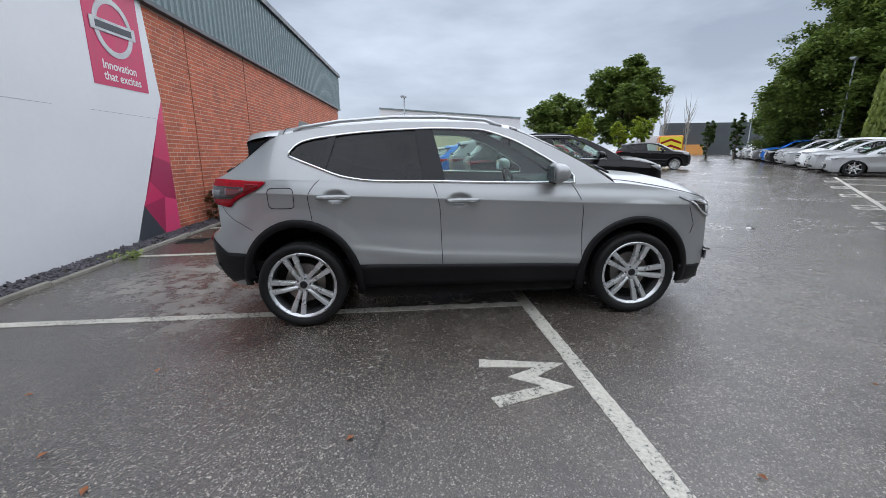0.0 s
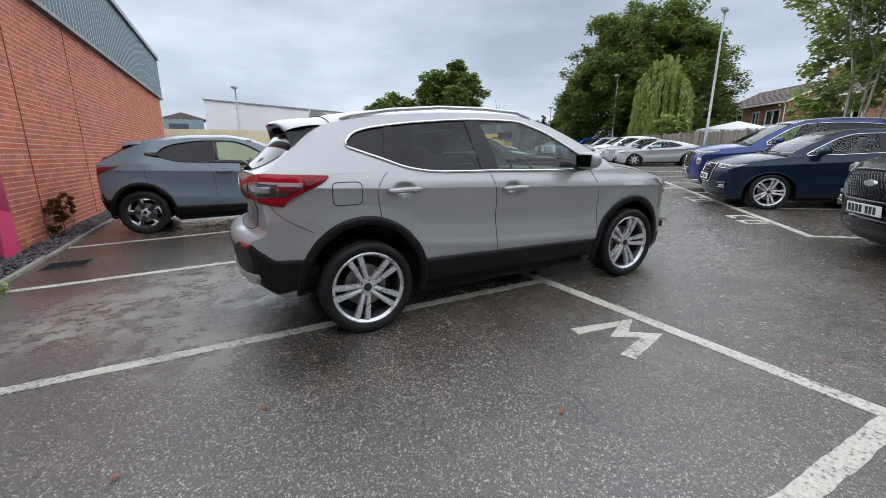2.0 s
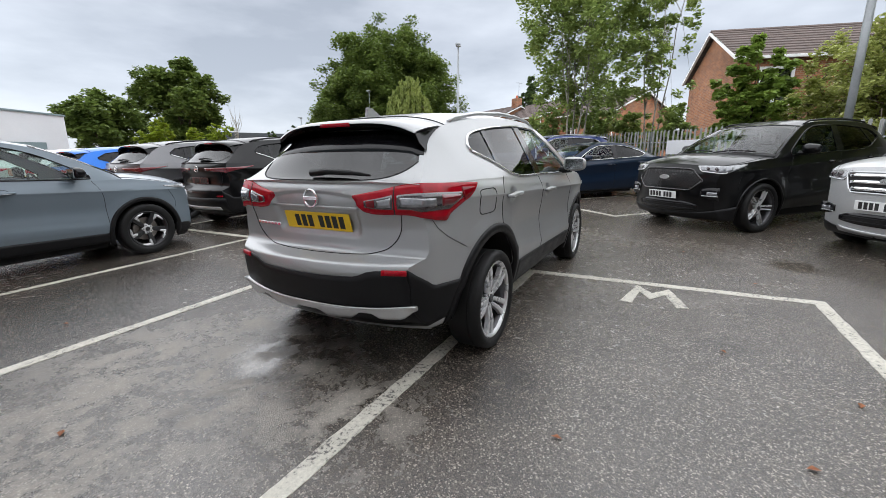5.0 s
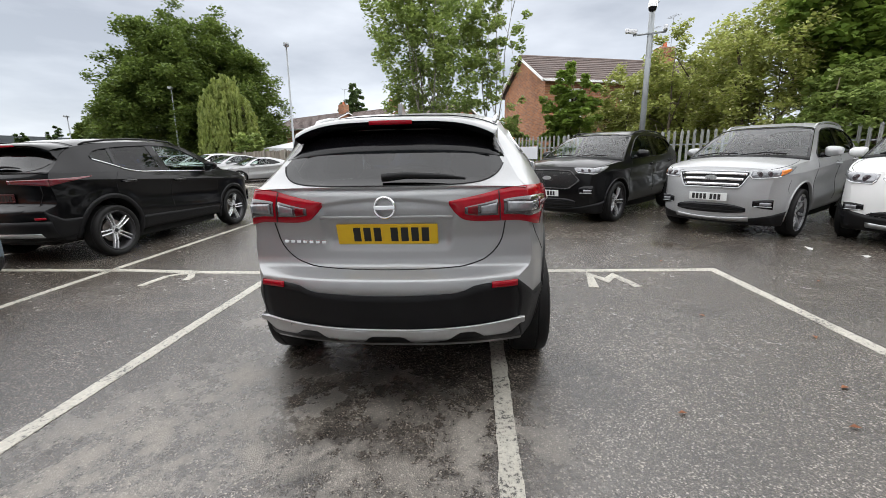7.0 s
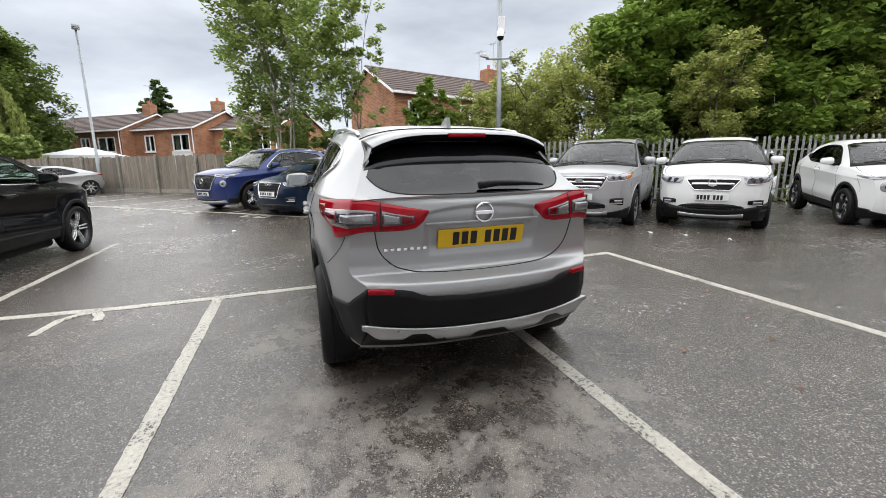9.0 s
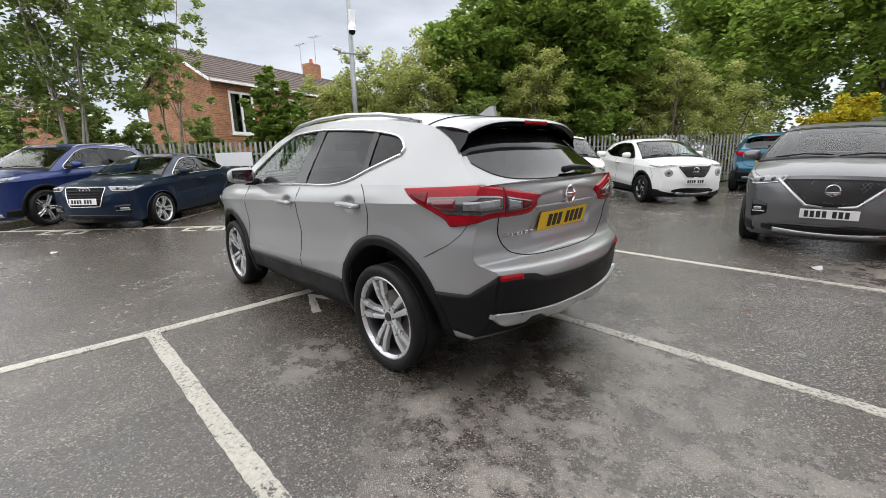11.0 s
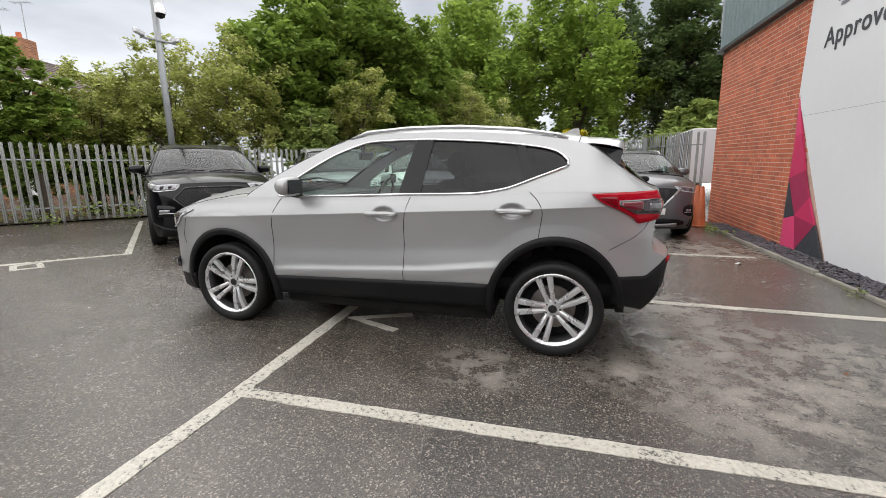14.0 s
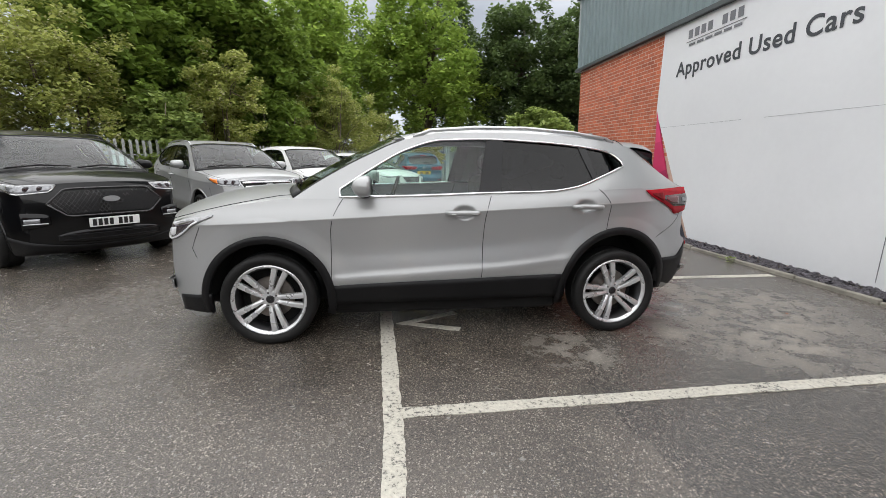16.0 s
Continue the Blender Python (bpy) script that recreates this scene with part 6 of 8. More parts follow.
            for k in range(n):
                bm.faces.new((r0[k], r0[(k + 1) % n], r1[(k + 1) % n], r1[k]))
            bm.faces.new(r1)
            part("badge", bm, SATIN, car, "chrome oval badge")
        elif emblem == "rings":
            for k in range(4):
                c = sh.front_face(-0.09 + 0.06 * k, z1 - 0.05, 0.016)
                line_on("badge", [c + Vector((0.001 * (k % 2), 0.036 * math.cos(6.2832 * i / 20), 0.036 * math.sin(6.2832 * i / 20))) for i in range(21)], 0.005, CHROME, car)
        if chin:
            nose = front_wrap(sh, sh.AX + sh.c["arch"] - 0.02)
            overlay("bumper_cladding", nose, -2.0, 2.0, sh.c["front"][0][0] + 0.002, lambda u: chin + 0.07 * min(1.0, abs(u)) ** 3 + 0.06 * max(0.0, abs(u) - 1), TRIM, car, 0.007, 44, 4, 0.02)
        w, l0, l1 = lower
        overlay("lower_intake", sh.front_face, -w, w, lambda y: l0 + 0.03 * (abs(y) / w) ** 3, lambda y: l1 - 0.05 * (abs(y) / w) ** 4, GLOSS_BLACK, car, 0.009, 16, 3)
        for k in (0.3, 0.65):
            overlay("intake_bar", sh.front_face, -w * 0.92, w * 0.92, l0 + (l1 - l0) * k - 0.004, l0 + (l1 - l0) * k + 0.004, TRIM, car, 0.014, 14, 1)
        plate(car, sh.front_face, plate_z, PLATE_W)
        for sg in (-1, 1):
            line_on("bumper_gap", [sh.side(sg, x, z, 0.001) for x, z in ((tip[0] + 0.05, tip[1] - 0.06), (1.75, 0.74), (1.765, 0.68), (sh.AX + sh.c["arch"] - 0.01, 0.62))], 0.0022, SEAM, car, sides=5)
            if fog:
                y0, y1, f0, f1 = fog
                bowl = overlay("fog_recess", lambda u, v, o: sh.front_face(sg * u, v, o), y0, y1, lambda u: f0 + 0.25 * (f1 - f0) * ((y1 - u) / (y1 - y0)) ** 2, lambda u: f1 - 0.2 * (f1 - f0) * ((y1 - u) / (y1 - y0)) ** 2, GLOSS_BLACK, car, 0.008, 8, 3)
                overlay("fog_lamp", lambda u, v, o: sh.front_face(sg * u, v, o), y0 + 0.35 * (y1 - y0), y1 - 0.02, (f0 + f1) / 2 - 0.022, (f0 + f1) / 2 + 0.022, CLEAR_LENS, bowl, 0.014, 6, 2)
                overlay("fog_trim", lambda u, v, o: sh.front_face(sg * u, v, o), y0 + 0.02, y1 - 0.01, (f0 + f1) / 2 - 0.038, (f0 + f1) / 2 - 0.028, SATIN, bowl, 0.015, 6, 1)
            if second_lamp:
                y0, y1, f0, f1 = second_lamp
                c = sh.front_face(sg * (y0 + y1) / 2, (f0 + f1) / 2, 0.004)
                lean = -90 + sg * 24
                sl = part("round_headlamp", lathe_bm([(0.001, 0.016), ((y1 - y0) * 0.35, 0.014), ((y1 - y0) * 0.5, 0.004), ((y1 - y0) * 0.52, -0.03)], 24), HEAD_LENS, car, m=Matrix.Translation(c) @ pose(0, 0, 0, 0, 0, lean), smooth=True)
                part("projector_lens", lathe_bm([(0.001, 0.024), ((y1 - y0) * 0.16, 0.022), ((y1 - y0) * 0.2, 0.012)], 18), SMOKE_LENS, sl, smooth=True)
        if skid:
            overlay("skid_plate", sh.front_face, -skid, skid, lambda y: 0.215 + 0.02 * (abs(y) / skid) ** 2, lambda y: 0.275 + 0.03 * (abs(y) / skid) ** 2, SATIN, car, 0.016, 14, 2)

    return f


def make_rear(lamp, lens=RED_LENS, plate_mat=PLATE_Y, paint="black", clad=True, plate_z=0.86, wing=True):
    def f(car, sh):
        inner, ti, bi, to, bo, tip = lamp
        lamp_pair(car, sh, "tail_lamp", -1, inner, ti, bi, to, bo, tip, lens)
        plate(car, sh.rear_face, plate_z, plate_mat, off=0.012)
        if clad:
            overlay("bumper_cladding", sh.rear_face, -0.72, 0.72, 0.335, 0.58, TRIM, car, 0.008, 16, 4)
            overlay("skid_plate", sh.rear_face, -0.55, 0.55, 0.37, 0.43, SATIN, car, 0.02, 16, 2)
        badge(car, sh.rear_face, 0, 1.06, 0.05)
        for sg in (-1, 1):
            line_on("tailgate_gap", [sh.rear_face(sg * y, z, 0.001) for y, z in ((0.0, 0.70), (0.4, 0.705), (0.55, 0.76), (0.6, 0.9), (0.61, 1.0))], 0.004, SEAM, car, sides=5)
            overlay("reflector", lambda u, v, o: sh.rear_face(sg * u, v, o), 0.55, 0.66, 0.60, 0.625, RED_LENS, car, 0.014, 4, 2)
        if wing:
            spoiler(car, sh, PAINTS[paint])
            line_on("rear_wiper", [sh.roof(sh.tail + 0.06, 0.02, 0.03), sh.roof(sh.tail + 0.07, -0.2, 0.035), sh.roof(sh.tail + 0.06, -0.5, 0.025)], [0.02, 0.016, 0.007], TRIM, car)

    return f


HERO_SHELL = Shell(dish=((-1.02, 1.016), (-0.09, 0.97)), recess=(0.33, 0.83, 1.085, 0.022))
build_car("crossover_car", "silver metallic crossover car with twin-spoke alloys, parked across a bay line", "silver", on_ground(0.141, 0.241, -1.6), HERO_SHELL, lod=2.2, front=hero_front, rear=hero_rear, window_trim=CHROME, handle_z=(0.968, 1.014), fuel=-1)


# ---- the other cars ----
V_FRONT = lambda: make_front((0.40, 0.90, 0.83, 0.905, 0.82, (1.72, 0.935)), (0.50, 0.22, 0.58, 0.86), v_trim=SATIN, plate_z=0.50, lower=(0.62, 0.24, 0.38), fog=(0.58, 0.74, 0.42, 0.62), skid=0.5)
J12_REAR = lambda p, film: make_rear((0.24, 1.075, 1.03, 1.085, 1.0, (-1.52, 1.105)), DARK_RED_LENS, film, p)
PLATE_RED = plain("dark_red_cover_plate", (0.06, 0.008, 0.010), 0.3, var=0.2)
BIG = (1.01, 1.02, 1.02)
# a taller, blunter nose for the large cars
SUV = dict(
    shoulder=[(-2.1, 1.15), (-1.5, 1.15), (-0.94, 1.125), (-0.73, 1.104), (-0.28, 1.088), (0.55, 1.052), (1.12, 1.04), (1.4, 1.02), (1.7, 0.985), (1.9, 0.945), (2.05, 0.905)],
    edge=[(-1.95, 1.151), (-1.9, 1.185), (-1.78, 1.30), (-1.66, 1.41), (-1.5, 1.49), (-1.3, 1.52), (-1.1, 1.535), (-0.5, 1.556), (0.0, 1.547), (0.31, 1.495), (0.6, 1.365), (0.9, 1.19), (1.05, 1.09), (1.12, 1.0401)],
    front=[(0.18, 1.86, 0.16), (0.24, 1.94, 0.16), (0.30, 1.985, 0.165), (0.42, 2.01, 0.17), (0.56, 2.02, 0.18), (0.70, 2.015, 0.18), (0.82, 1.998, 0.17), (0.906, 1.965, 0.16), (1.2, 1.9, 0.16)],
)
build_car("crossover_car", "black crossover car with dark machined alloy wheels", "black", on_ground(3.05, 5.55, -5.2), Shell(), BIG, "ten", 0.355, 1.0, V_FRONT(), J12_REAR("black", PLATE_RED), rails=TRIM, sill_strip=CHROME, handle_z=(0.965, 1.005))
build_car("crossover_car", "dark graphite crossover car in a row of parked cars", "graphite", on_ground(2.95, 7.98, -3.5), Shell(), BIG, "ten", 0.355, 0.7, V_FRONT(), J12_REAR("graphite", PLATE_RED), rails=TRIM, sill_strip=CHROME)
build_car("crossover_car", "dark grey crossover car with chrome V grille, beside traffic cones", "graphite", on_ground(-2.82, -6.2, 92), Shell(), BIG, "ten", 0.355, 1.0, V_FRONT(), J12_REAR("graphite", PLATE_Y), sill_strip=CHROME)

JUKE = Shell(
    edge=[(-1.84, 1.151), (-1.74, 1.215), (-1.55, 1.33), (-1.38, 1.415), (-1.22, 1.47), (-0.9, 1.52), (-0.5, 1.55), (0.0, 1.55), (0.31, 1.495), (0.6, 1.38), (0.9, 1.22), (1.05, 1.13), (1.12, 1.0751)],
    edge_y=[(-1.84, 0.72), (-1.55, 0.62), (-1.1, 0.60), (-0.5, 0.61), (0.2, 0.61), (0.6, 0.68), (1.12, 0.80)],
    rear_glass=-1.38,
    wing=-1.28,
    sill=0.27,
    clad_top=0.405,
    win=(-1.03, 0.78),
    win_low=[(-1.03, 1.265), (-0.85, 1.195), (-0.7, 1.165), (-0.28, 1.14), (0.55, 1.10), (0.78, 1.095)],
    win_top=[(-1.03, 1.30), (-0.95, 1.375), (-0.73, 1.45), (-0.32, 1.492), (0.06, 1.482), (0.31, 1.41), (0.57, 1.265), (0.78, 1.125)],
    panes=[(-1.03, -0.32), (-0.20, 0.78)],
    rear=[(0.30, -1.70, 0.14), (0.36, -1.76, 0.15), (0.50, -1.82, 0.15), (0.66, -1.84, 0.15), (0.80, -1.83, 0.14), (1.02, -1.85, 0.13), (1.151, -1.84, 0.11)],
)
JUKE_FRONT = lambda: make_front((0.42, 0.915, 0.885, 0.915, 0.88, (1.62, 0.945)), (0.36, 0.20, 0.64, 0.86), v_trim=GLOSS_BLACK, plate_z=0.54, lower=(0.5, 0.27, 0.40), second_lamp=(0.50, 0.68, 0.68, 0.81), skid=0.4, chin=0.26)
build_car("small_crossover_car", "blue-grey small crossover car with black blade wheels beside the brick wall", "blue_grey", on_ground(-1.76, 5.62, -3.0), JUKE, (0.985, 0.98, 0.975), "blades", 0.345, 1.2, JUKE_FRONT(), make_rear((0.5, 1.09, 0.98, 1.11, 0.99, (-1.55, 1.12)), DARK_RED_LENS, PLATE_Y, "blue_grey"), rails=False, mirror_mat=GLOSS_BLACK, handle_z=(0.985, None))
build_car("small_crossover_car", "white small crossover car with round lamps by the steel fence", "white", on_ground(1.15, -9.9, 136), JUKE, (0.975, 0.97, 0.98), "blades", 0.335, 0.9, JUKE_FRONT(), make_rear((0.5, 1.09, 0.98, 1.11, 0.99, (-1.55, 1.12)), RED_LENS, PLATE_Y, "white"), rails=False, handle_z=(0.985, None))

build_car("large_suv", "deep blue large SUV with chrome V grille, in the angled bays", "blue", on_ground(10.6, 1.78, 131), Shell(**SUV), (1.06, 1.03, 1.07), "ten", 0.37, 0.9, make_front((0.40, 0.93, 0.875, 0.93, 0.87, (1.68, 0.97)), (0.46, 0.30, 0.56, 0.90), surround=SATIN, plate_z=0.46, lower=(0.62, 0.22, 0.34), skid=0.66, second_lamp=(0.56, 0.74, 0.66, 0.78)), J12_REAR("blue", PLATE_Y), window_trim=CHROME)

SALOON = Shell(
    shoulder=[(-2.1, 1.13), (-1.6, 1.145), (-0.8, 1.13), (-0.28, 1.115), (0.55, 1.08), (1.12, 1.06), (1.4, 1.02), (1.7, 0.965), (1.9, 0.91), (2.05, 0.86)],
    apron=0.0,
    edge=[(-1.66, 1.1441), (-1.45, 1.235), (-1.1, 1.40), (-0.7, 1.52), (-0.3, 1.565), (0.0, 1.56), (0.31, 1.50), (0.6, 1.375), (0.9, 1.21), (1.05, 1.11), (1.12, 1.0601)],
    edge_y=[(-1.66, 0.68), (-1.1, 0.62), (-0.5, 0.60), (0.2, 0.60), (0.6, 0.68), (1.12, 0.80)],
    bulge=[(-1.66, -0.12), (-0.9, -0.06), (-0.5, 0.0), (0.1, 0.0), (0.4, 0.09), (1.12, 0.16)],
    crown=[(-1.66, 0.01), (-0.5, 0.03), (0.3, 0.03), (1.12, 0.03)],
    rear_glass=-0.85,
    win=(-1.2, 0.82),
    win_low=[(-1.2, 1.235), (-1.0, 1.17), (-0.7, 1.15), (-0.28, 1.135), (0.55, 1.10), (0.82, 1.095)],
    win_top=[(-1.2, 1.255), (-1.0, 1.345), (-0.7, 1.44), (-0.32, 1.49), (0.06, 1.485), (0.31, 1.42), (0.59, 1.27), (0.82, 1.12)],
    panes=[(-1.2, -0.33), (-0.2, 0.82)],
    rear=[(0.24, -1.94, 0.12), (0.36, -2.02, 0.12), (0.62, -2.06, 0.11), (0.8, -2.05, 0.09), (1.0, -2.06, 0.08), (1.13, -2.07, 0.08)],
    sill=0.24,
)
build_car("saloon_car", "navy blue saloon car with chrome-framed grille, in the angled bays", "navy", on_ground(8.50, 0.22, 133), SALOON, (1.0, 0.99, 0.90), "twin", 0.325, 1.0, make_front((0.42, 0.905, 0.82, 0.90, 0.83, (1.72, 0.935)), (0.38, 0.30, 0.52, 0.88), slats=7, slat_mat=TRIM, surround=CHROME, emblem="rings", plate_z=0.62, lower=(0.66, 0.24, 0.36), fog=(0.5, 0.74, 0.38, 0.56)), make_rear((0.4, 1.08, 0.97, 1.07, 0.97, (-1.75, 1.05)), RED_LENS, PLATE_Y, "navy", False, 0.8, False), rails=False, cladding=False, window_trim=CHROME)
build_car("large_suv", "black SUV with a hexagon mesh grille before the steel fence", "black", on_ground(5.66, -3.24, 137), Shell(**SUV), (1.075, 1.06, 1.06), "ten", 0.37, 1.1, make_front((0.44, 0.925, 0.85, 0.935, 0.845, (1.66, 0.975)), (0.55, 0.40, 0.60, 0.875), emblem="oval", plate_z=0.52, lower=(0.50, 0.30, 0.45), fog=(0.54, 0.76, 0.48, 0.66), hexagon=True, surround=MESH_TRIM, chin=0.27), J12_REAR("black", PLATE_Y), rails=TRIM, cladding=False)
build_car("crossover_car", "silver crossover car with chrome grille bars beside the steel fence", "kuga_silver", on_ground(3.95, -5.55, 128), Shell(**SUV), (1.02, 1.01, 1.06), "seven", 0.35, 1.0, make_front((0.43, 0.905, 0.80, 0.925, 0.83, (1.64, 0.975)), (0.48, 0.38, 0.68, 0.88), slats=3, slat_mat=CHROME, emblem="oval", surround=SATIN, plate_z=0.555, lower=(0.47, 0.34, 0.47), fog=(0.54, 0.76, 0.42, 0.55), skid=0.5, chin=0.26, corner=AMBER), make_rear((0.3, 1.08, 0.98, 1.1, 0.97, (-1.6, 1.1)), RED_LENS, PLATE_Y, "kuga_silver"), rails=SATIN, cladding=False)
build_car("small_crossover_car", "white small crossover car with winged grille before the steel fence", "white", on_ground(2.55, -7.25, 127), Shell(), (0.96, 0.99, 1.04), "seven", 0.335, 1.0, make_front((0.43, 0.875, 0.76, 0.905, 0.79, (1.62, 0.965)), (0.40, 0.27, 0.67, 0.83), slats=1, slat_mat=CHROME, surround=CHROME, emblem="ring", plate_z=0.56, lower=(0.50, 0.37, 0.46), fog=(0.54, 0.76, 0.43, 0.54), skid=0.5, chin=0.37), make_rear((0.3, 1.08, 0.98, 1.1, 0.97, (-1.6, 1.1)), RED_LENS, PLATE_Y, "white"), rails=False)
build_car("people_carrier", "teal people carrier parked beyond the white car", "teal", on_ground(-1.0, -14.2, 274), Shell(), (0.95, 0.97, 1.06), "seven", 0.32, 0.6, make_front((0.43, 0.90, 0.79, 0.91, 0.81, (1.70, 0.94)), (0.36, 0.3, 0.63, 0.8), slats=2, slat_mat=TRIM), make_rear((0.3, 1.08, 0.98, 1.1, 0.97, (-1.6, 1.1)), RED_LENS, PLATE_Y, "teal"), rails=False)

COUPE = Shell(
    shoulder=[(-2.1, 1.14), (-1.6, 1.17), (-0.8, 1.12), (-0.28, 1.08), (0.55, 1.05), (1.05, 1.03), (1.4, 1.0), (1.7, 0.95), (1.9, 0.89), (2.05, 0.84)],
    apron=0.0,
    edge=[(-1.85, 1.152), (-1.5, 1.25), (-1.0, 1.40), (-0.5, 1.5), (-0.1, 1.53), (0.2, 1.49), (0.5, 1.36), (0.8, 1.19), (1.0, 1.06), (1.05, 1.0301)],
    edge_y=[(-1.85, 0.66), (-1.0, 0.58), (-0.3, 0.56), (0.4, 0.62), (1.05, 0.8)],
    bulge=[(-1.85, -0.1), (-0.9, -0.05), (-0.4, 0.0), (0.1, 0.0), (0.4, 0.09), (1.05, 0.16)],
    screen=0.22, rear_glass=-0.7, win=(-0.95, 0.72),
    win_low=[(-0.95, 1.19), (-0.6, 1.125), (0.0, 1.09), (0.72, 1.065)],
    win_top=[(-0.95, 1.21), (-0.7, 1.33), (-0.3, 1.44), (0.1, 1.45), (0.4, 1.32), (0.72, 1.10)],
    panes=[(-0.95, -0.45), (-0.36, 0.72)],
    hood=[(1.05, 0.055), (1.5, 0.08), (1.85, 0.065), (2.05, 0.03)],
    sill=0.22,
)
build_car("sports_coupe", "silver low sports coupe with black wheels by the wooden fence", "kuga_silver", on_ground(18.9, 11.2, 138), COUPE, (0.97, 1.0, 0.83), "seven_dark", 0.335, 0.8, make_front((0.5, 0.86, 0.78, 0.87, 0.78, (1.6, 0.95)), (0.4, 0.34, 0.36, 0.56), slats=0, emblem="ring", lower=(0.5, 0.22, 0.3)), make_rear((0.5, 1.1, 1.0, 1.1, 1.0, (-1.7, 1.05)), RED_LENS, PLATE_Y, "kuga_silver", False, 0.7, False), rails=False, cladding=False)

# farther rows: two plain types, repeated in other paints
HATCH = build_car("hatchback_car", "white hatchback car in a row of parked cars", "white", on_ground(3.0, 12.85, -3), Shell(), (0.95, 0.97, 0.97), "seven", 0.32, 0.5, make_front((0.40, 0.90, 0.83, 0.905, 0.82, (1.72, 0.935)), (0.44, 0.3, 0.6, 0.82), slats=2, slat_mat=SATIN, emblem=""), make_rear((0.3, 1.08, 0.98, 1.1, 0.97, (-1.6, 1.1)), RED_LENS, PLATE_Y, "white"), rails=False, inside=False, group="parked cars in rows")
SAL2 = build_car("saloon_car", "silver saloon car in a far row of parked cars", "kuga_silver", on_ground(20.4, 13.4, 146), SALOON, (1.0, 0.99, 0.91), "seven", 0.32, 0.5, make_front((0.43, 0.90, 0.79, 0.90, 0.81, (1.70, 0.94)), (0.36, 0.3, 0.63, 0.8), slats=3, slat_mat=SATIN), make_rear((0.4, 1.08, 0.97, 1.07, 0.97, (-1.75, 1.05)), RED_LENS, PLATE_Y, "kuga_silver", False, 0.8, False), rails=False, cladding=False, inside=False, group="parked cars in rows")


def again(ob, m, paint, label):
    """Another parked car of the same type in another paint."""
    c = copy_thing(ob, m)
    c["label"] = label
    old = PAINTS["white"] if ob is HATCH else PAINTS["kuga_silver"]
    for o in c.children_recursive:
        for sl in o.material_slots:
            if sl.material == old:
                sl.link = "OBJECT"
                sl.material = PAINTS[paint]
    return c


again(HATCH, on_ground(2.7, 10.4, -3), "bright_blue", "bright blue hatchback car in a row of parked cars")
again(HATCH, on_ground(3.0, 15.3, -4), "kuga_silver", "silver hatchback car in a row of parked cars")
again(HATCH, on_ground(3.1, 17.7, -4), "white", "white hatchback car in a row of parked cars")
again(HATCH, on_ground(3.1, 20.1, -4), "red", "dark red hatchback car in a row of parked cars")
again(HATCH, on_ground(14.4, 20.5, -31), "black", "black crossover car standing across the aisle")
again(HATCH, on_ground(10.5, 24.5, -50), "red", "dark red hatchback car far across the car park")
ROW2 = [("H", "white"), ("S", "kuga_silver"), ("H", "kuga_silver"), ("S", "black"), ("H", "bright_blue"), ("S", "graphite"), ("H", "white"), ("S", "kuga_silver"), ("H", "graphite"), ("H", "white"), ("S", "navy"), ("H", "kuga_silver")]
for k, (kind, col) in enumerate(ROW2):
    x, y = 21.9 + 1.5 * k, 15.6 + 2.25 * k
    word = col.replace("kuga_", "").replace("_", " ")
    if kind == "H":
        again(HATCH, on_ground(x, y, 146), col, word + " hatchback car in a far row of parked cars")
    else:
        again(SAL2, on_ground(x, y, 146), col, word + " saloon car in a far row of parked cars")


# ---- boundary fences ----
BOUND = [(30.0, 22.5), (20.9, 9.6), (16.4, 3.9), (9.6, -2.95), (5.2, -9.05), (2.2, -13.6), (-0.6, -18.5)]
WOOD_END = (15.2, 2.68)


def along(points, step):
    """Points every step metres along a line, with the heading in degrees."""
    out, left = [], 0.0
    for a, b in zip(points, points[1:]):
        a, b = Vector(a), Vector(b)
        d = b - a
        s = left
        while s < d.length:
            p = a + d.normalized() * s
            out.append((p.x, p.y, math.degrees(math.atan2(d.y, d.x))))
            s += step
        left = s - d.length
    return out


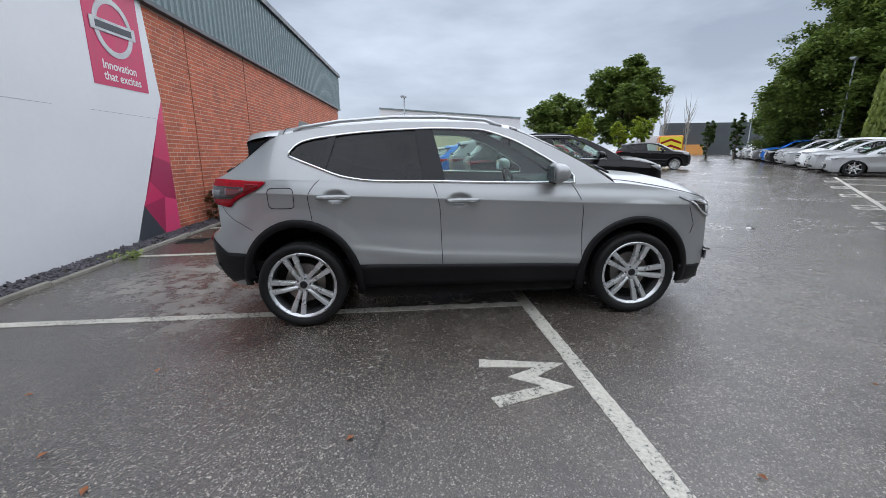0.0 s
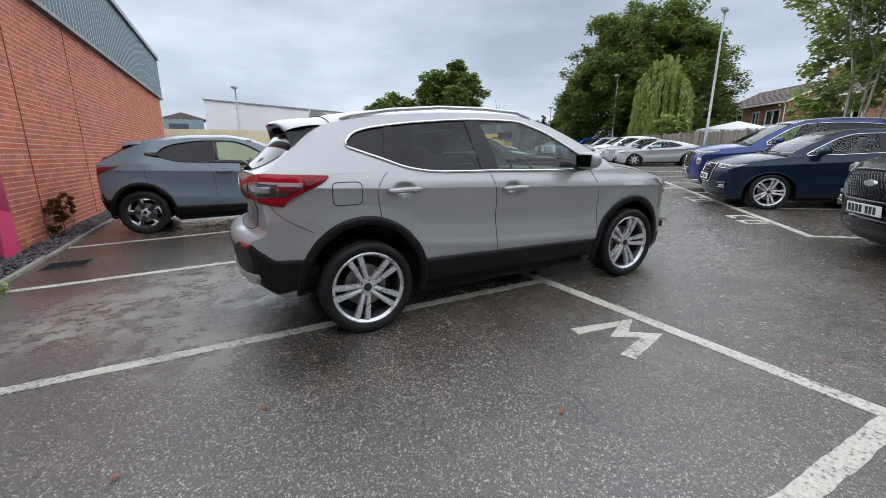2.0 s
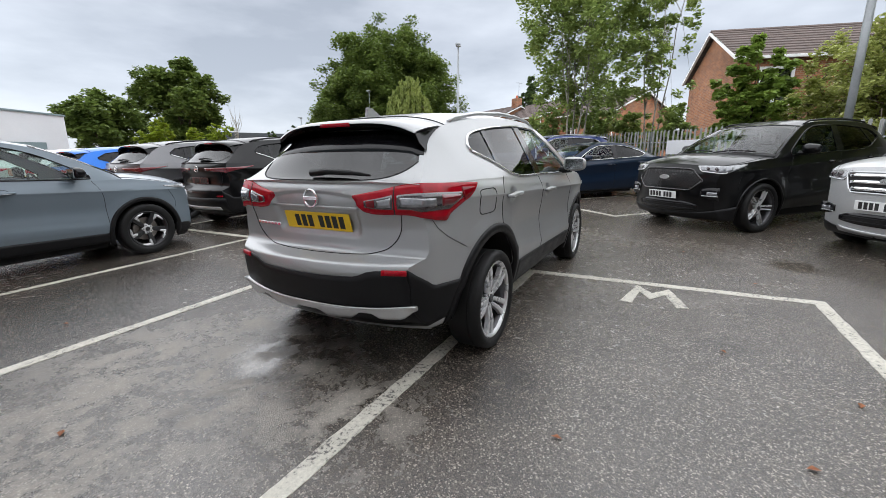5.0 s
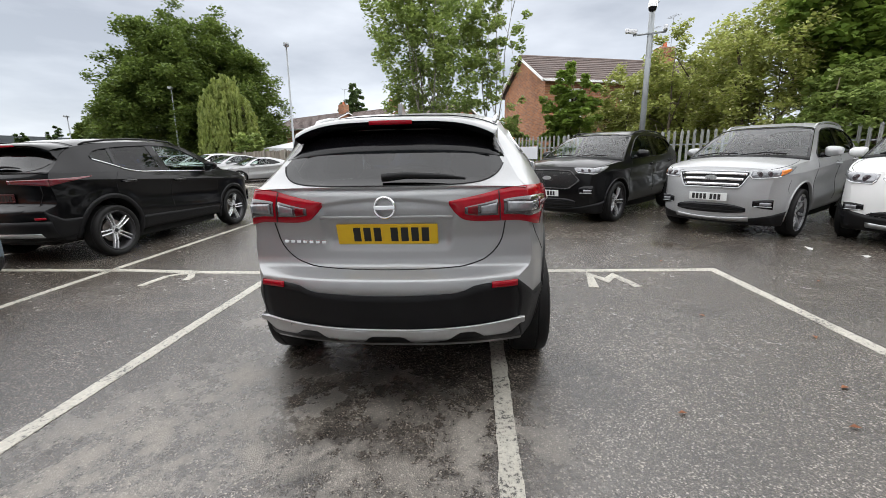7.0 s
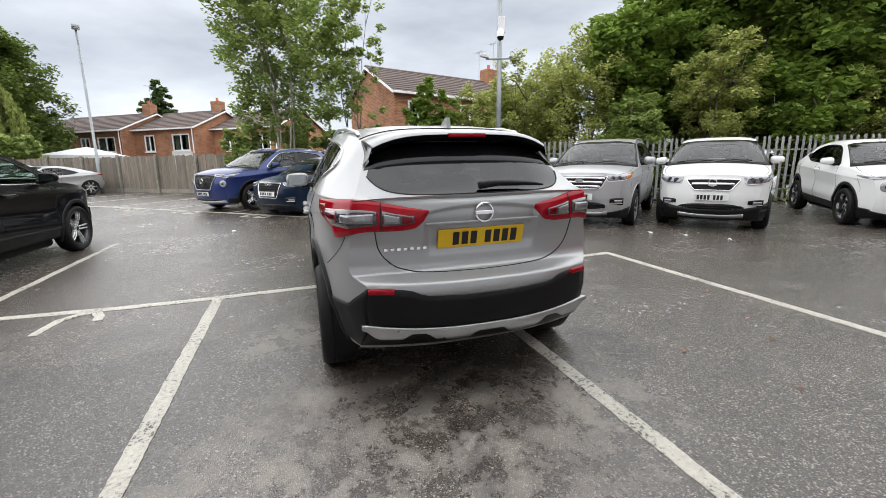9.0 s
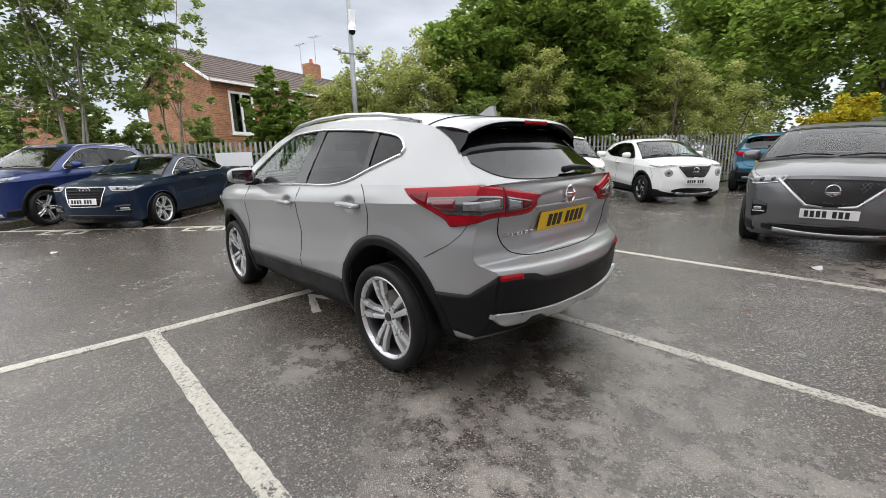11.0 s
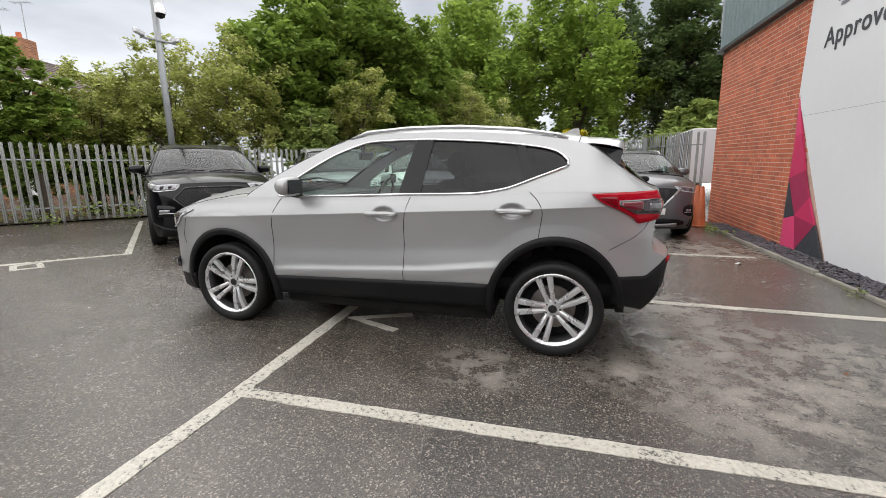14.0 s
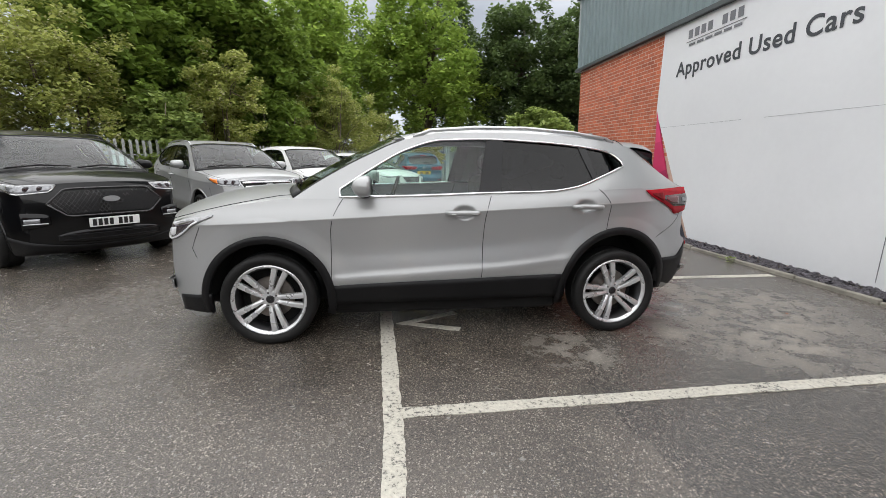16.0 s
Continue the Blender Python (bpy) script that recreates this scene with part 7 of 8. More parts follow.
def palisade(points, height, label, lean=0.0):
    """Steel palisade: W-section pales with split tips, two rails and posts."""
    x0, y0 = points[0]
    base = Matrix.Translation((x0, y0, ground_z(x0, y0)))
    fence = holder("palisade_fence", base, label, "fence")
    inv = base.inverted()
    w = 0.034
    prof = [(-w, 0.012), (-w * 0.5, 0.0), (0, 0.012), (w * 0.5, 0.0), (w, 0.012)]
    verts, faces = [], []
    for z, k in ((0.06, 1.0), (height - 0.11, 1.0)):
        verts += [(x * k, y, z) for x, y in prof]
        verts += [(x * k, y + 0.004, z) for x, y in prof]
    for x, z in ((-w, height - 0.02), (-w * 0.5, height - 0.05), (0, height), (w * 0.5, height - 0.05), (w, height - 0.02)):
        verts.append((x * 0.9, 0.006, z))
    for i in range(4):
        faces += [(i, i + 1, 11 + i, 10 + i), (6 + i, 5 + i, 15 + i, 16 + i), (10 + i, 11 + i, 21 + i, 20 + i), (16 + i, 15 + i, 20 + i, 21 + i)]
    pale = mesh_from("pale", verts, faces, GALV)
    rnd = random.Random(3)
    for x, y, a in along(points, 0.152):
        piece("pale", pale, fence, inv @ upright(x, y, a + 180, rnd.uniform(-0.012, 0.012)) @ pose(0, 0.02, 0, 0, rnd.uniform(-0.8, 0.8) + lean, 0))
    post = bmesh.new()
    box_bm(-0.025, 0.025, -0.05, 0.05, -0.1, height - 0.05, 0, post)
    me = part("tmp", post, GALV_POLE).data
    bpy.data.objects.remove(bpy.data.objects["tmp"])
    for x, y, a in along(points, 2.74):
        piece("post", me, fence, inv @ upright(x, y, a + 180) @ pose(0, -0.07, 0))
    for zz in (0.35, height - 0.38):
        for a, b in zip(points, points[1:]):
            d = (Vector(b) - Vector(a)).normalized()
            n = Vector((-d.y, d.x)) * -0.0
            pts = [Vector((p[0] + n.x, p[1] + n.y, ground_z(*p) + zz)) - base.translation for p in (a, b)]
            part("rail", tube_bm(pts, 0.022, 4), GALV_POLE, fence)
    return fence


PAL_A = [WOOD_END] + BOUND[3:]
palisade(PAL_A, 1.78, "galvanised steel palisade fence behind the parked cars")
palisade([(-5.35, -9.1), (-4.75, -9.35), (-4.05, -13.5), (-3.0, -21.0)], 2.25, "grey steel palisade fence running back from the brick hall")


def wood_fence():
    pts = BOUND[:3] + [WOOD_END]
    x0, y0 = pts[0]
    base = Matrix.Translation((x0, y0, ground_z(x0, y0)))
    fence = holder("wooden_fence", base, "weathered grey close-boarded wooden fence with concrete gravel boards", "fence")
    inv = base.inverted()
    rnd = random.Random(8)
    boards = []
    for k in range(4):
        bm = box_bm(-0.072, 0.072, -0.009, 0.009, 0.16, 1.62 + 0.02 * k, 0.003)
        boards.append(part("tmp", bm, OLD_WOOD).data)
        bpy.data.objects.remove(bpy.data.objects["tmp"])
    for i, (x, y, a) in enumerate(along(pts, 0.15)):
        piece("board", boards[rnd.randrange(4)], fence, inv @ upright(x, y, a) @ pose(0, rnd.uniform(-0.008, 0.008), rnd.uniform(-0.02, 0.02), 0, rnd.uniform(-0.8, 0.8), 0))
    for x, y, a in along(pts, 2.4):
        part("post", box_bm(-0.05, 0.05, -0.12, -0.02, -0.1, 1.74, 0.006), CONCRETE, fence, m=inv @ upright(x, y, a))
        part("gravel_board", box_bm(0.05, 2.35, -0.03, 0.02, 0.0, 0.16), CONCRETE, fence, m=inv @ upright(x, y, a))


wood_fence()


# ---- soil strip beyond the fences ----
def verge():
    outer = [Vector(p) for p in BOUND]
    v, f = [], []
    for i, p in enumerate(outer):
        d = (outer[min(i + 1, len(outer) - 1)] - outer[max(i - 1, 0)]).normalized()
        n = Vector((-d.y, d.x))
        for k in (0.15, 6, 40):
            q = p + n * k
            v.append((q.x, q.y, ground_z(p.x, p.y) + 0.03 + 0.02 * (k > 1)))
    for i in range(len(outer) - 1):
        for j in range(2):
            f.append((i * 3 + j, i * 3 + j + 1, (i + 1) * 3 + j + 1, (i + 1) * 3 + j))
    tagged(piece("verge", mesh_from("verge", v, f, SOIL)), "soil and leaf litter beyond the boundary fence", "ground", kind="structure")


verge()


# ---- trees and shrubs ----
LEAF = {
    "maple": leaf_material("sycamore_leaves", (0.099, 0.161, 0.029), (0.246, 0.343, 0.064), 0.45),
    "oak": leaf_material("broadleaf_crown", (0.062, 0.099, 0.025), (0.160, 0.214, 0.045), 0.45),
    "pale": leaf_material("pale_shrub_leaves", (0.165, 0.205, 0.042), (0.480, 0.510, 0.160)),
    "willow": leaf_material("willow_leaves", (0.130, 0.180, 0.036), (0.290, 0.330, 0.090), 0.45),
    "birch": leaf_material("birch_leaves", (0.135, 0.201, 0.052), (0.344, 0.417, 0.122), 0.45),
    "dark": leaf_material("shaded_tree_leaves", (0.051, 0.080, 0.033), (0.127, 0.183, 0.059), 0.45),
    "yellow": leaf_material("yellow_shrub_leaves", (0.344, 0.260, 0.021), (0.600, 0.529, 0.037)),
    "lime": leaf_material("lime_young_leaves", (0.136, 0.208, 0.016), (0.336, 0.400, 0.040)),
    "chestnut": leaf_material("fresh_chestnut_leaves", (0.165, 0.255, 0.050), (0.370, 0.490, 0.100), 0.5),
    "cream": leaf_material("creamy_flower_heads", (0.34, 0.33, 0.15), (0.66, 0.64, 0.40), 0.3),
    "dead": leaf_material("dead_brown_leaves", (0.090, 0.045, 0.018), (0.234, 0.117, 0.045)),
}


def leaf_mesh(name, centres, per, spread, size, rng, mat, droop=0.0, flat=0.5):
    """Many folded leaves scattered round clump centres."""
    c = np.repeat(np.asarray(centres, float), per, axis=0)
    n = len(c)
    p = c + np.clip(rng.normal(0, 1, (n, 3)), -1.7, 1.7) * np.asarray(spread)
    a = rng.uniform(0, 2 * np.pi, n)
    tilt = rng.normal(0, flat, (n, 2))
    s = size * rng.uniform(0.6, 1.3, n)
    u = np.stack([np.cos(a), np.sin(a), tilt[:, 0] - droop], 1)
    u /= np.linalg.norm(u, axis=1)[:, None]
    w = np.stack([-np.sin(a), np.cos(a), tilt[:, 1]], 1)
    w -= u * (w * u).sum(1)[:, None]
    w /= np.linalg.norm(w, axis=1)[:, None]
    nrm = np.cross(u, w)
    s3 = s[:, None]
    tip, base = p + u * s3 * 0.55, p - u * s3 * 0.5
    l, r = p + w * s3 * 0.36 + nrm * s3 * 0.12, p - w * s3 * 0.36 + nrm * s3 * 0.12
    verts = np.stack([base, r, tip, l], 1).reshape(-1, 3)
    me = bpy.data.meshes.new(name)
    me.vertices.add(4 * n)
    me.vertices.foreach_set("co", verts.ravel())
    me.loops.add(6 * n)
    k = np.arange(n)[:, None] * 4
    me.loops.foreach_set("vertex_index", (k + np.array([0, 1, 2, 0, 2, 3])).ravel())
    me.polygons.add(2 * n)
    me.polygons.foreach_set("loop_start", np.arange(0, 6 * n, 3))
    me.materials.append(mat)
    me.update()
    me.validate()
    return me


def crown_centres(rng, n, centre, radii, lumps=9, hollow=0.45, dome=False):
    """Clump centres on a lumpy, uneven crown with gaps."""
    centre, radii = np.array(centre, float), np.array(radii, float)
    d = rng.normal(0, 1, (lumps, 3))
    d /= np.linalg.norm(d, axis=1)[:, None]
    d[:, 2] = np.linspace(0.0 if dome else -0.8, 1.0, lumps)
    d[:, :2] *= np.sqrt(np.clip(1.03 - d[:, 2:] ** 2, 0.02, 1)) / np.linalg.norm(d[:, :2], axis=1)[:, None]
    share = rng.uniform(0.36, 0.52, (lumps, 1)) * (9 / lumps) ** 0.3
    sub = centre + d * radii * (rng.uniform(0.92, 1.08, (lumps, 1)) - share)
    sr = radii * share
    pick = rng.integers(0, lumps, n)
    q = rng.normal(0, 1, (n, 3))
    q /= np.linalg.norm(q, axis=1)[:, None]
    rad = hollow + (1 - hollow) * rng.random((n, 1)) ** 0.6
    out = sub[pick] + q * sr[pick] * rad
    core = rng.random(n) < 0.16
    out[core] = centre + q[core] * radii * rng.uniform(0.15, 0.68, (n, 1))[core]
    return out


def tree(name, label, x, y, height, radius, kind, seed, clumps=240, per=45, leaf=0.3, trunk=0.25, low=0.25, bark=BARK, stems=1, category="tree", squash=1.0, dome=False):
    rng = np.random.default_rng(seed)
    t = holder(name, upright(x, y), label, category)
    h0 = height * low
    ch = (height - h0) / 2
    cen = crown_centres(rng, int(clumps * 1.35), (0, 0, h0 + ch), (radius, radius * squash, ch), max(7, clumps // 22))
    if dome:
        cen = crown_centres(rng, int(clumps * 1.35), (0, 0, height * 0.16), (radius, radius * squash, height * 0.84), max(7, clumps // 18), dome=True)
        cen = cen[cen[:, 2] > 0.3]
    for k in range(stems):
        bm = bmesh.new()
        a = 2 * math.pi * k / max(stems, 1) + seed
        lean = 0.0 if stems == 1 else radius * 0.45
        top_p = Vector((math.cos(a) * lean, math.sin(a) * lean, height * 0.8))
        pts = [Vector((math.cos(a) * 0.12 * (stems > 1), math.sin(a) * 0.12 * (stems > 1), -0.1))]
        for i in range(1, 7):
            s = i / 6
            pts.append(pts[0].lerp(top_p, s) + Vector((rng.normal(0, 0.05), rng.normal(0, 0.05), 0)) * height * 0.12)
        tr = trunk if stems == 1 else trunk / stems**0.5
        tube_bm(pts, [tr * (1.25 if i == 0 else 1 - 0.85 * i / 6) for i in range(7)], 8, bm)
        for j in range(9 if stems == 1 else 5):
            i = 2 + j % 4
            q = cen[rng.integers(0, len(cen))]
            s = pts[i]
            mid = s.lerp(Vector(q), 0.5) + Vector((0, 0, 0.06 * height))
            tube_bm([s, mid, Vector(q)], [tr * 0.42, tr * 0.24, tr * 0.06], 5, bm)
        part("trunk" if stems == 1 else "stem", bm, bark, t, smooth=True)
    sp = min(radius * 0.062, 0.34)
    piece("crown", leaf_mesh("crown", cen, per, (sp, sp, sp * 0.8), leaf, rng, LEAF[kind]), t)
    if kind == "pale":
        # creamy flower heads on the outer twigs
        out = cen[np.linalg.norm((cen - cen.mean(0)) / cen.std(0), axis=1) > 1.45]
        tagged(piece("blossom", leaf_mesh("blossom", out, 16, (sp * 0.9, sp * 0.9, sp * 0.7), leaf * 0.62, rng, LEAF["cream"]), t), "creamy white flower heads", kind="stuff")
    return t


def willow(x, y, height, radius, seed):
    rng = np.random.default_rng(seed)
    t = holder("willow_tree", upright(x, y), "weeping willow with long hanging pale green strands", "tree")
    bm = tube_bm([(0, 0, -0.1), (0.1, 0, height * 0.35), (0.0, 0.1, height * 0.7)], [0.35, 0.28, 0.1], 8)
    pts = []
    for k in range(120):
        a, r = rng.uniform(0, 6.283), radius * rng.random() ** 0.5
        zt = height * (1 - 0.35 * (r / radius) ** 2) * rng.uniform(0.85, 1.0)
        zb = max(0.6, zt - rng.uniform(2.2, 5.6))
        for z in np.arange(zb, zt, 0.22):
            pts.append((math.cos(a) * r * (1 + 0.04 * (zt - z)), math.sin(a) * r * (1 + 0.04 * (zt - z)), z))
        if k % 12 == 0:
            tube_bm([(0, 0, height * 0.5), (math.cos(a) * r * 0.6, math.sin(a) * r * 0.6, zt), (math.cos(a) * r, math.sin(a) * r, zt * 0.9)], [0.12, 0.06, 0.02], 5, bm)
    part("trunk", bm, BARK, t)
    piece("crown", leaf_mesh("crown", pts, 12, (0.07, 0.07, 0.12), 0.26, rng, LEAF["willow"], droop=6.0, flat=0.3), t)


# far trees to the north and north-east
tree("broadleaf_tree", "large dark green broadleaf tree with a domed crown", 33.2, 23.2, 13.6, 7.6, "oak", 1, 1000, 115, 0.27, 0.6, 0.02, dome=True)
tree("broadleaf_tree", "lower green broadleaf tree beside the large one", 35, 33.0, 6.6, 2.6, "oak", 2, 150, 55, 0.4, 0.3, 0.04)
tree("broadleaf_tree", "dark green broadleaf tree beyond the row of cars", 46, 27.0, 9.0, 4.5, "oak", 3, 200, 50, 0.5, 0.4, 0.05)
tree("conifer_tree", "small dark pointed conifer by the car park edge", 33, 36.5, 4.6, 0.8, "dark", 14, 40, 40, 0.3, 0.1, 0.03)
tree("conifer_tree", "small dark pointed conifer by the car park edge", 30, 36.5, 4.3, 0.7, "dark", 15, 40, 40, 0.3, 0.1, 0.03)
tree("broadleaf_tree", "tall rounded broadleaf tree standing beyond the car park", 24, 42, 10.6, 4.3, "oak", 4, 300, 55, 0.42, 0.4, 0.12)
tree("broadleaf_tree", "rounded green tree beyond the white building", 15.6, 39.5, 6.6, 3.4, "oak", 5, 200, 45, 0.38, 0.3, 0.1)
tree("young_tree", "young lime-green tree with a thin trunk", 13.5, 28.5, 4.0, 1.35, "lime", 8, 60, 40, 0.2, 0.07, 0.25)
tree("young_tree", "young lime-green tree with a thin trunk", 19.5, 30.5, 4.0, 1.3, "lime", 9, 50, 36, 0.2, 0.07, 0.25)
tree("young_tree", "young lime-green tree with a thin trunk", 18.0, 31.0, 3.6, 1.1, "lime", 10, 46, 36, 0.2, 0.07, 0.25)
willow(27.8, 17.6, 7.3, 2.0, 11)
tree("shrub", "pale green shrub below the willow", 25.6, 14.8, 3.2, 1.7, "birch", 12, 70, 40, 0.24, 0.1, 0.05, category="shrub")
tree("conifer_tree", "dark narrow conifer behind the houses", 57, 15.1, 11.8, 2.3, "dark", 13, 150, 40, 0.45, 0.2, 0.05)
for k, (x, y, h) in enumerate(((37, 58, 8.5), (40, 60, 9.0), (44, 60, 7.8), (34, 60, 7.5))):
    rng = np.random.default_rng(60 + k)
    bm = tube_bm([(0, 0, 0), (0.1, 0, h * 0.5), (0, 0.1, h)], [0.12, 0.08, 0.015], 6)
    for j in range(26):
        z0 = h * rng.uniform(0.25, 0.85)
        a = rng.uniform(0, 6.28)
        ln = rng.uniform(0.8, 2.2)
        tube_bm([(0, 0, z0), (math.cos(a) * 0.35 * ln, math.sin(a) * 0.35 * ln, z0 + 0.7 * ln), (math.cos(a) * 0.5 * ln, math.sin(a) * 0.5 * ln, z0 + 1.5 * ln)], [0.04, 0.025, 0.008], 4, bm)
    b = part("bare_tree", bm, BARK_PALE, m=upright(x, y))
    tagged(b, "bare upright tree with thin grey twigs", "tree", "bare trees")

# airy multi-stemmed trees behind the fence corner
tree("silver_birch", "airy multi-stemmed tree with fluttering mid-green leaves", 12.5, 1.3, 10.4, 2.35, "birch", 21, 300, 50, 0.15, 0.08, 0.03, BARK_PALE, stems=4)
tree("silver_birch", "airy multi-stemmed tree with pale grey trunks", 12.6, -1.2, 9.4, 1.5, "birch", 22, 130, 40, 0.14, 0.055, 0.08, BARK_PALE, stems=3)
tree("shrub", "bushy broad-leaved shrub behind the steel fence", 10.7, -3.7, 4.2, 1.15, "maple", 23, 110, 60, 0.15, 0.06, 0.1, category="shrub")
tree("shrub", "low green shrub by the house wall", 13.2, -2.6, 1.9, 0.9, "birch", 24, 30, 50, 0.13, 0.05, 0.05, category="shrub")
for k, (x, y, h, r) in enumerate(((14.0, 2.6, 3.0, 1.2), (14.9, 0.9, 3.4, 1.3), (13.9, -0.4, 2.8, 1.1), (12.0, -1.9, 2.6, 0.9))):
    tree("shrub", "leafy green undergrowth below the airy trees", x, y, h, r, "birch", 100 + k, 70, 55, 0.14, 0.05, 0.02, category="shrub", stems=3)
for k, (x, y, h, r) in enumerate(((10.6, -5.2, 1.9, 0.8), (11.9, -6.6, 2.3, 1.1), (9.7, -6.4, 1.8, 0.8), (8.3, -7.7, 1.8, 0.8), (12.9, -4.9, 2.2, 1.0), (13.2, -7.2, 2.4, 1.2))):
    tree("shrub", "low leafy undergrowth at the foot of the steel fence", x, y, h, r, "maple", 110 + k, 60, 55, 0.13, 0.04, 0.0, category="shrub", stems=3)
# overgrown belt behind the palisade
BELT = [
    (9.6, -6.3, 4.9, 1.8, "pale", 0.11), (8.6, -8.3, 5.8, 2.2, "pale", 0.11), (10.6, -8.4, 5.2, 2.3, "pale", 0.13), (7.6, -10.6, 7.2, 2.6, "maple", 0.22), (9.0, -12.6, 8.8, 3.0, "maple", 0.22),
    (6.0, -13.4, 8.6, 2.9, "maple", 0.22), (4.6, -16.6, 7.4, 2.6, "maple", 0.22), (8.4, -15.6, 9.4, 3.2, "oak", 0.2), (2.6, -15.4, 5.2, 2.0, "pale", 0.11), (1.2, -18.0, 4.6, 2.3, "pale", 0.11), (6.4, -8.6, 3.4, 1.3, "birch", 0.13), (4.2, -12.4, 3.6, 1.5, "maple", 0.16), (5.6, -11.0, 5.2, 1.6, "pale", 0.11),
    (11.6, -5.6, 4.1, 1.6, "pale", 0.11), (13.5, -8.2, 4.8, 1.9, "pale", 0.12),
]
WORDS = {"pale": "pale-leaved shrub with creamy flowering tips", "maple": "dense sycamore tree with broad fresh green leaves", "birch": "mid-green leafy shrub", "oak": "tall dark green broadleaf tree"}
for k, (x, y, h, r, kind, lf) in enumerate(BELT):
    small = kind == "pale" or h < 5.8
    tree("shrub" if small else "sycamore_tree", WORDS[kind] + " behind the steel fence", x, y, h, r, kind, 30 + k, 150 if small else 330, 62, lf, 0.1 if small else 0.2, 0.02 if small else 0.1, category="shrub" if small else "tree", stems=3 if small else 1)
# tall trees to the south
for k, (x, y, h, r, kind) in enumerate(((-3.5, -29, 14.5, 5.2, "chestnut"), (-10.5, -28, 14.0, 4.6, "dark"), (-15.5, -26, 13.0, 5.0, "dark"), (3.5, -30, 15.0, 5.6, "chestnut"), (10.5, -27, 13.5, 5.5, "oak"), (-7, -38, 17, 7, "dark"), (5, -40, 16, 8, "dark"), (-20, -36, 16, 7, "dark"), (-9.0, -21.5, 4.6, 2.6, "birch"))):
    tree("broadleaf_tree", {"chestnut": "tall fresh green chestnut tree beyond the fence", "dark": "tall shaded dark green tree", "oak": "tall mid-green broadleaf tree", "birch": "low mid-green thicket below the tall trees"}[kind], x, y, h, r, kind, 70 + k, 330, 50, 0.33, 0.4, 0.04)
tree("shrub", "bright yellow-leaved shrub beyond the parked cars", -2.4, -20.0, 3.4, 1.7, "yellow", 90, 90, 50, 0.16, 0.06, 0.05, category="shrub")
tree("shrub", "fresh green climber on the wall end", -4.2, -18.0, 3.2, 1.3, "maple", 91, 60, 50, 0.16, 0.06, 0.05, category="shrub")
tree("shrub", "dead brown weeds against the brick wall", -4.22, 5.25, 0.75, 0.3, "dead", 92, 26, 40, 0.06, 0.012, 0.02, category="weeds", stems=3)
# weeds under the fence and by the kerb
rng = np.random.default_rng(5)
pts = []
for x, y, a in along(PAL_A, 0.12):
    n = Vector((math.cos(radians(a - 90)), math.sin(radians(a - 90))))
    d = -rng.uniform(-0.25, 0.5)
    pts.append((x + n.x * d, y + n.y * d, ground_z(x, y) + rng.uniform(0.03, 0.35) ** 1.0))
tagged(piece("weeds", leaf_mesh("weeds", pts, 14, (0.12, 0.12, 0.10), 0.10, rng, LEAF["birch"])), "weeds and brambles along the foot of the fence", "weeds", kind="stuff")
pts = [tuple(WALL_M @ Vector((0.43 + 0.05 * rng.normal(), y, ground_z(-4.3, y) + 0.04))) for y in (2.05, 2.1, 2.0, 2.12, -1.0, -4.9, -5.5, -5.8, -5.2, -6.0)]
tagged(piece("kerb_weeds", leaf_mesh("kerb_weeds", pts, 26, (0.07, 0.10, 0.025), 0.06, rng, LEAF["birch"])), "small weeds growing by the edging", "weeds", kind="stuff")


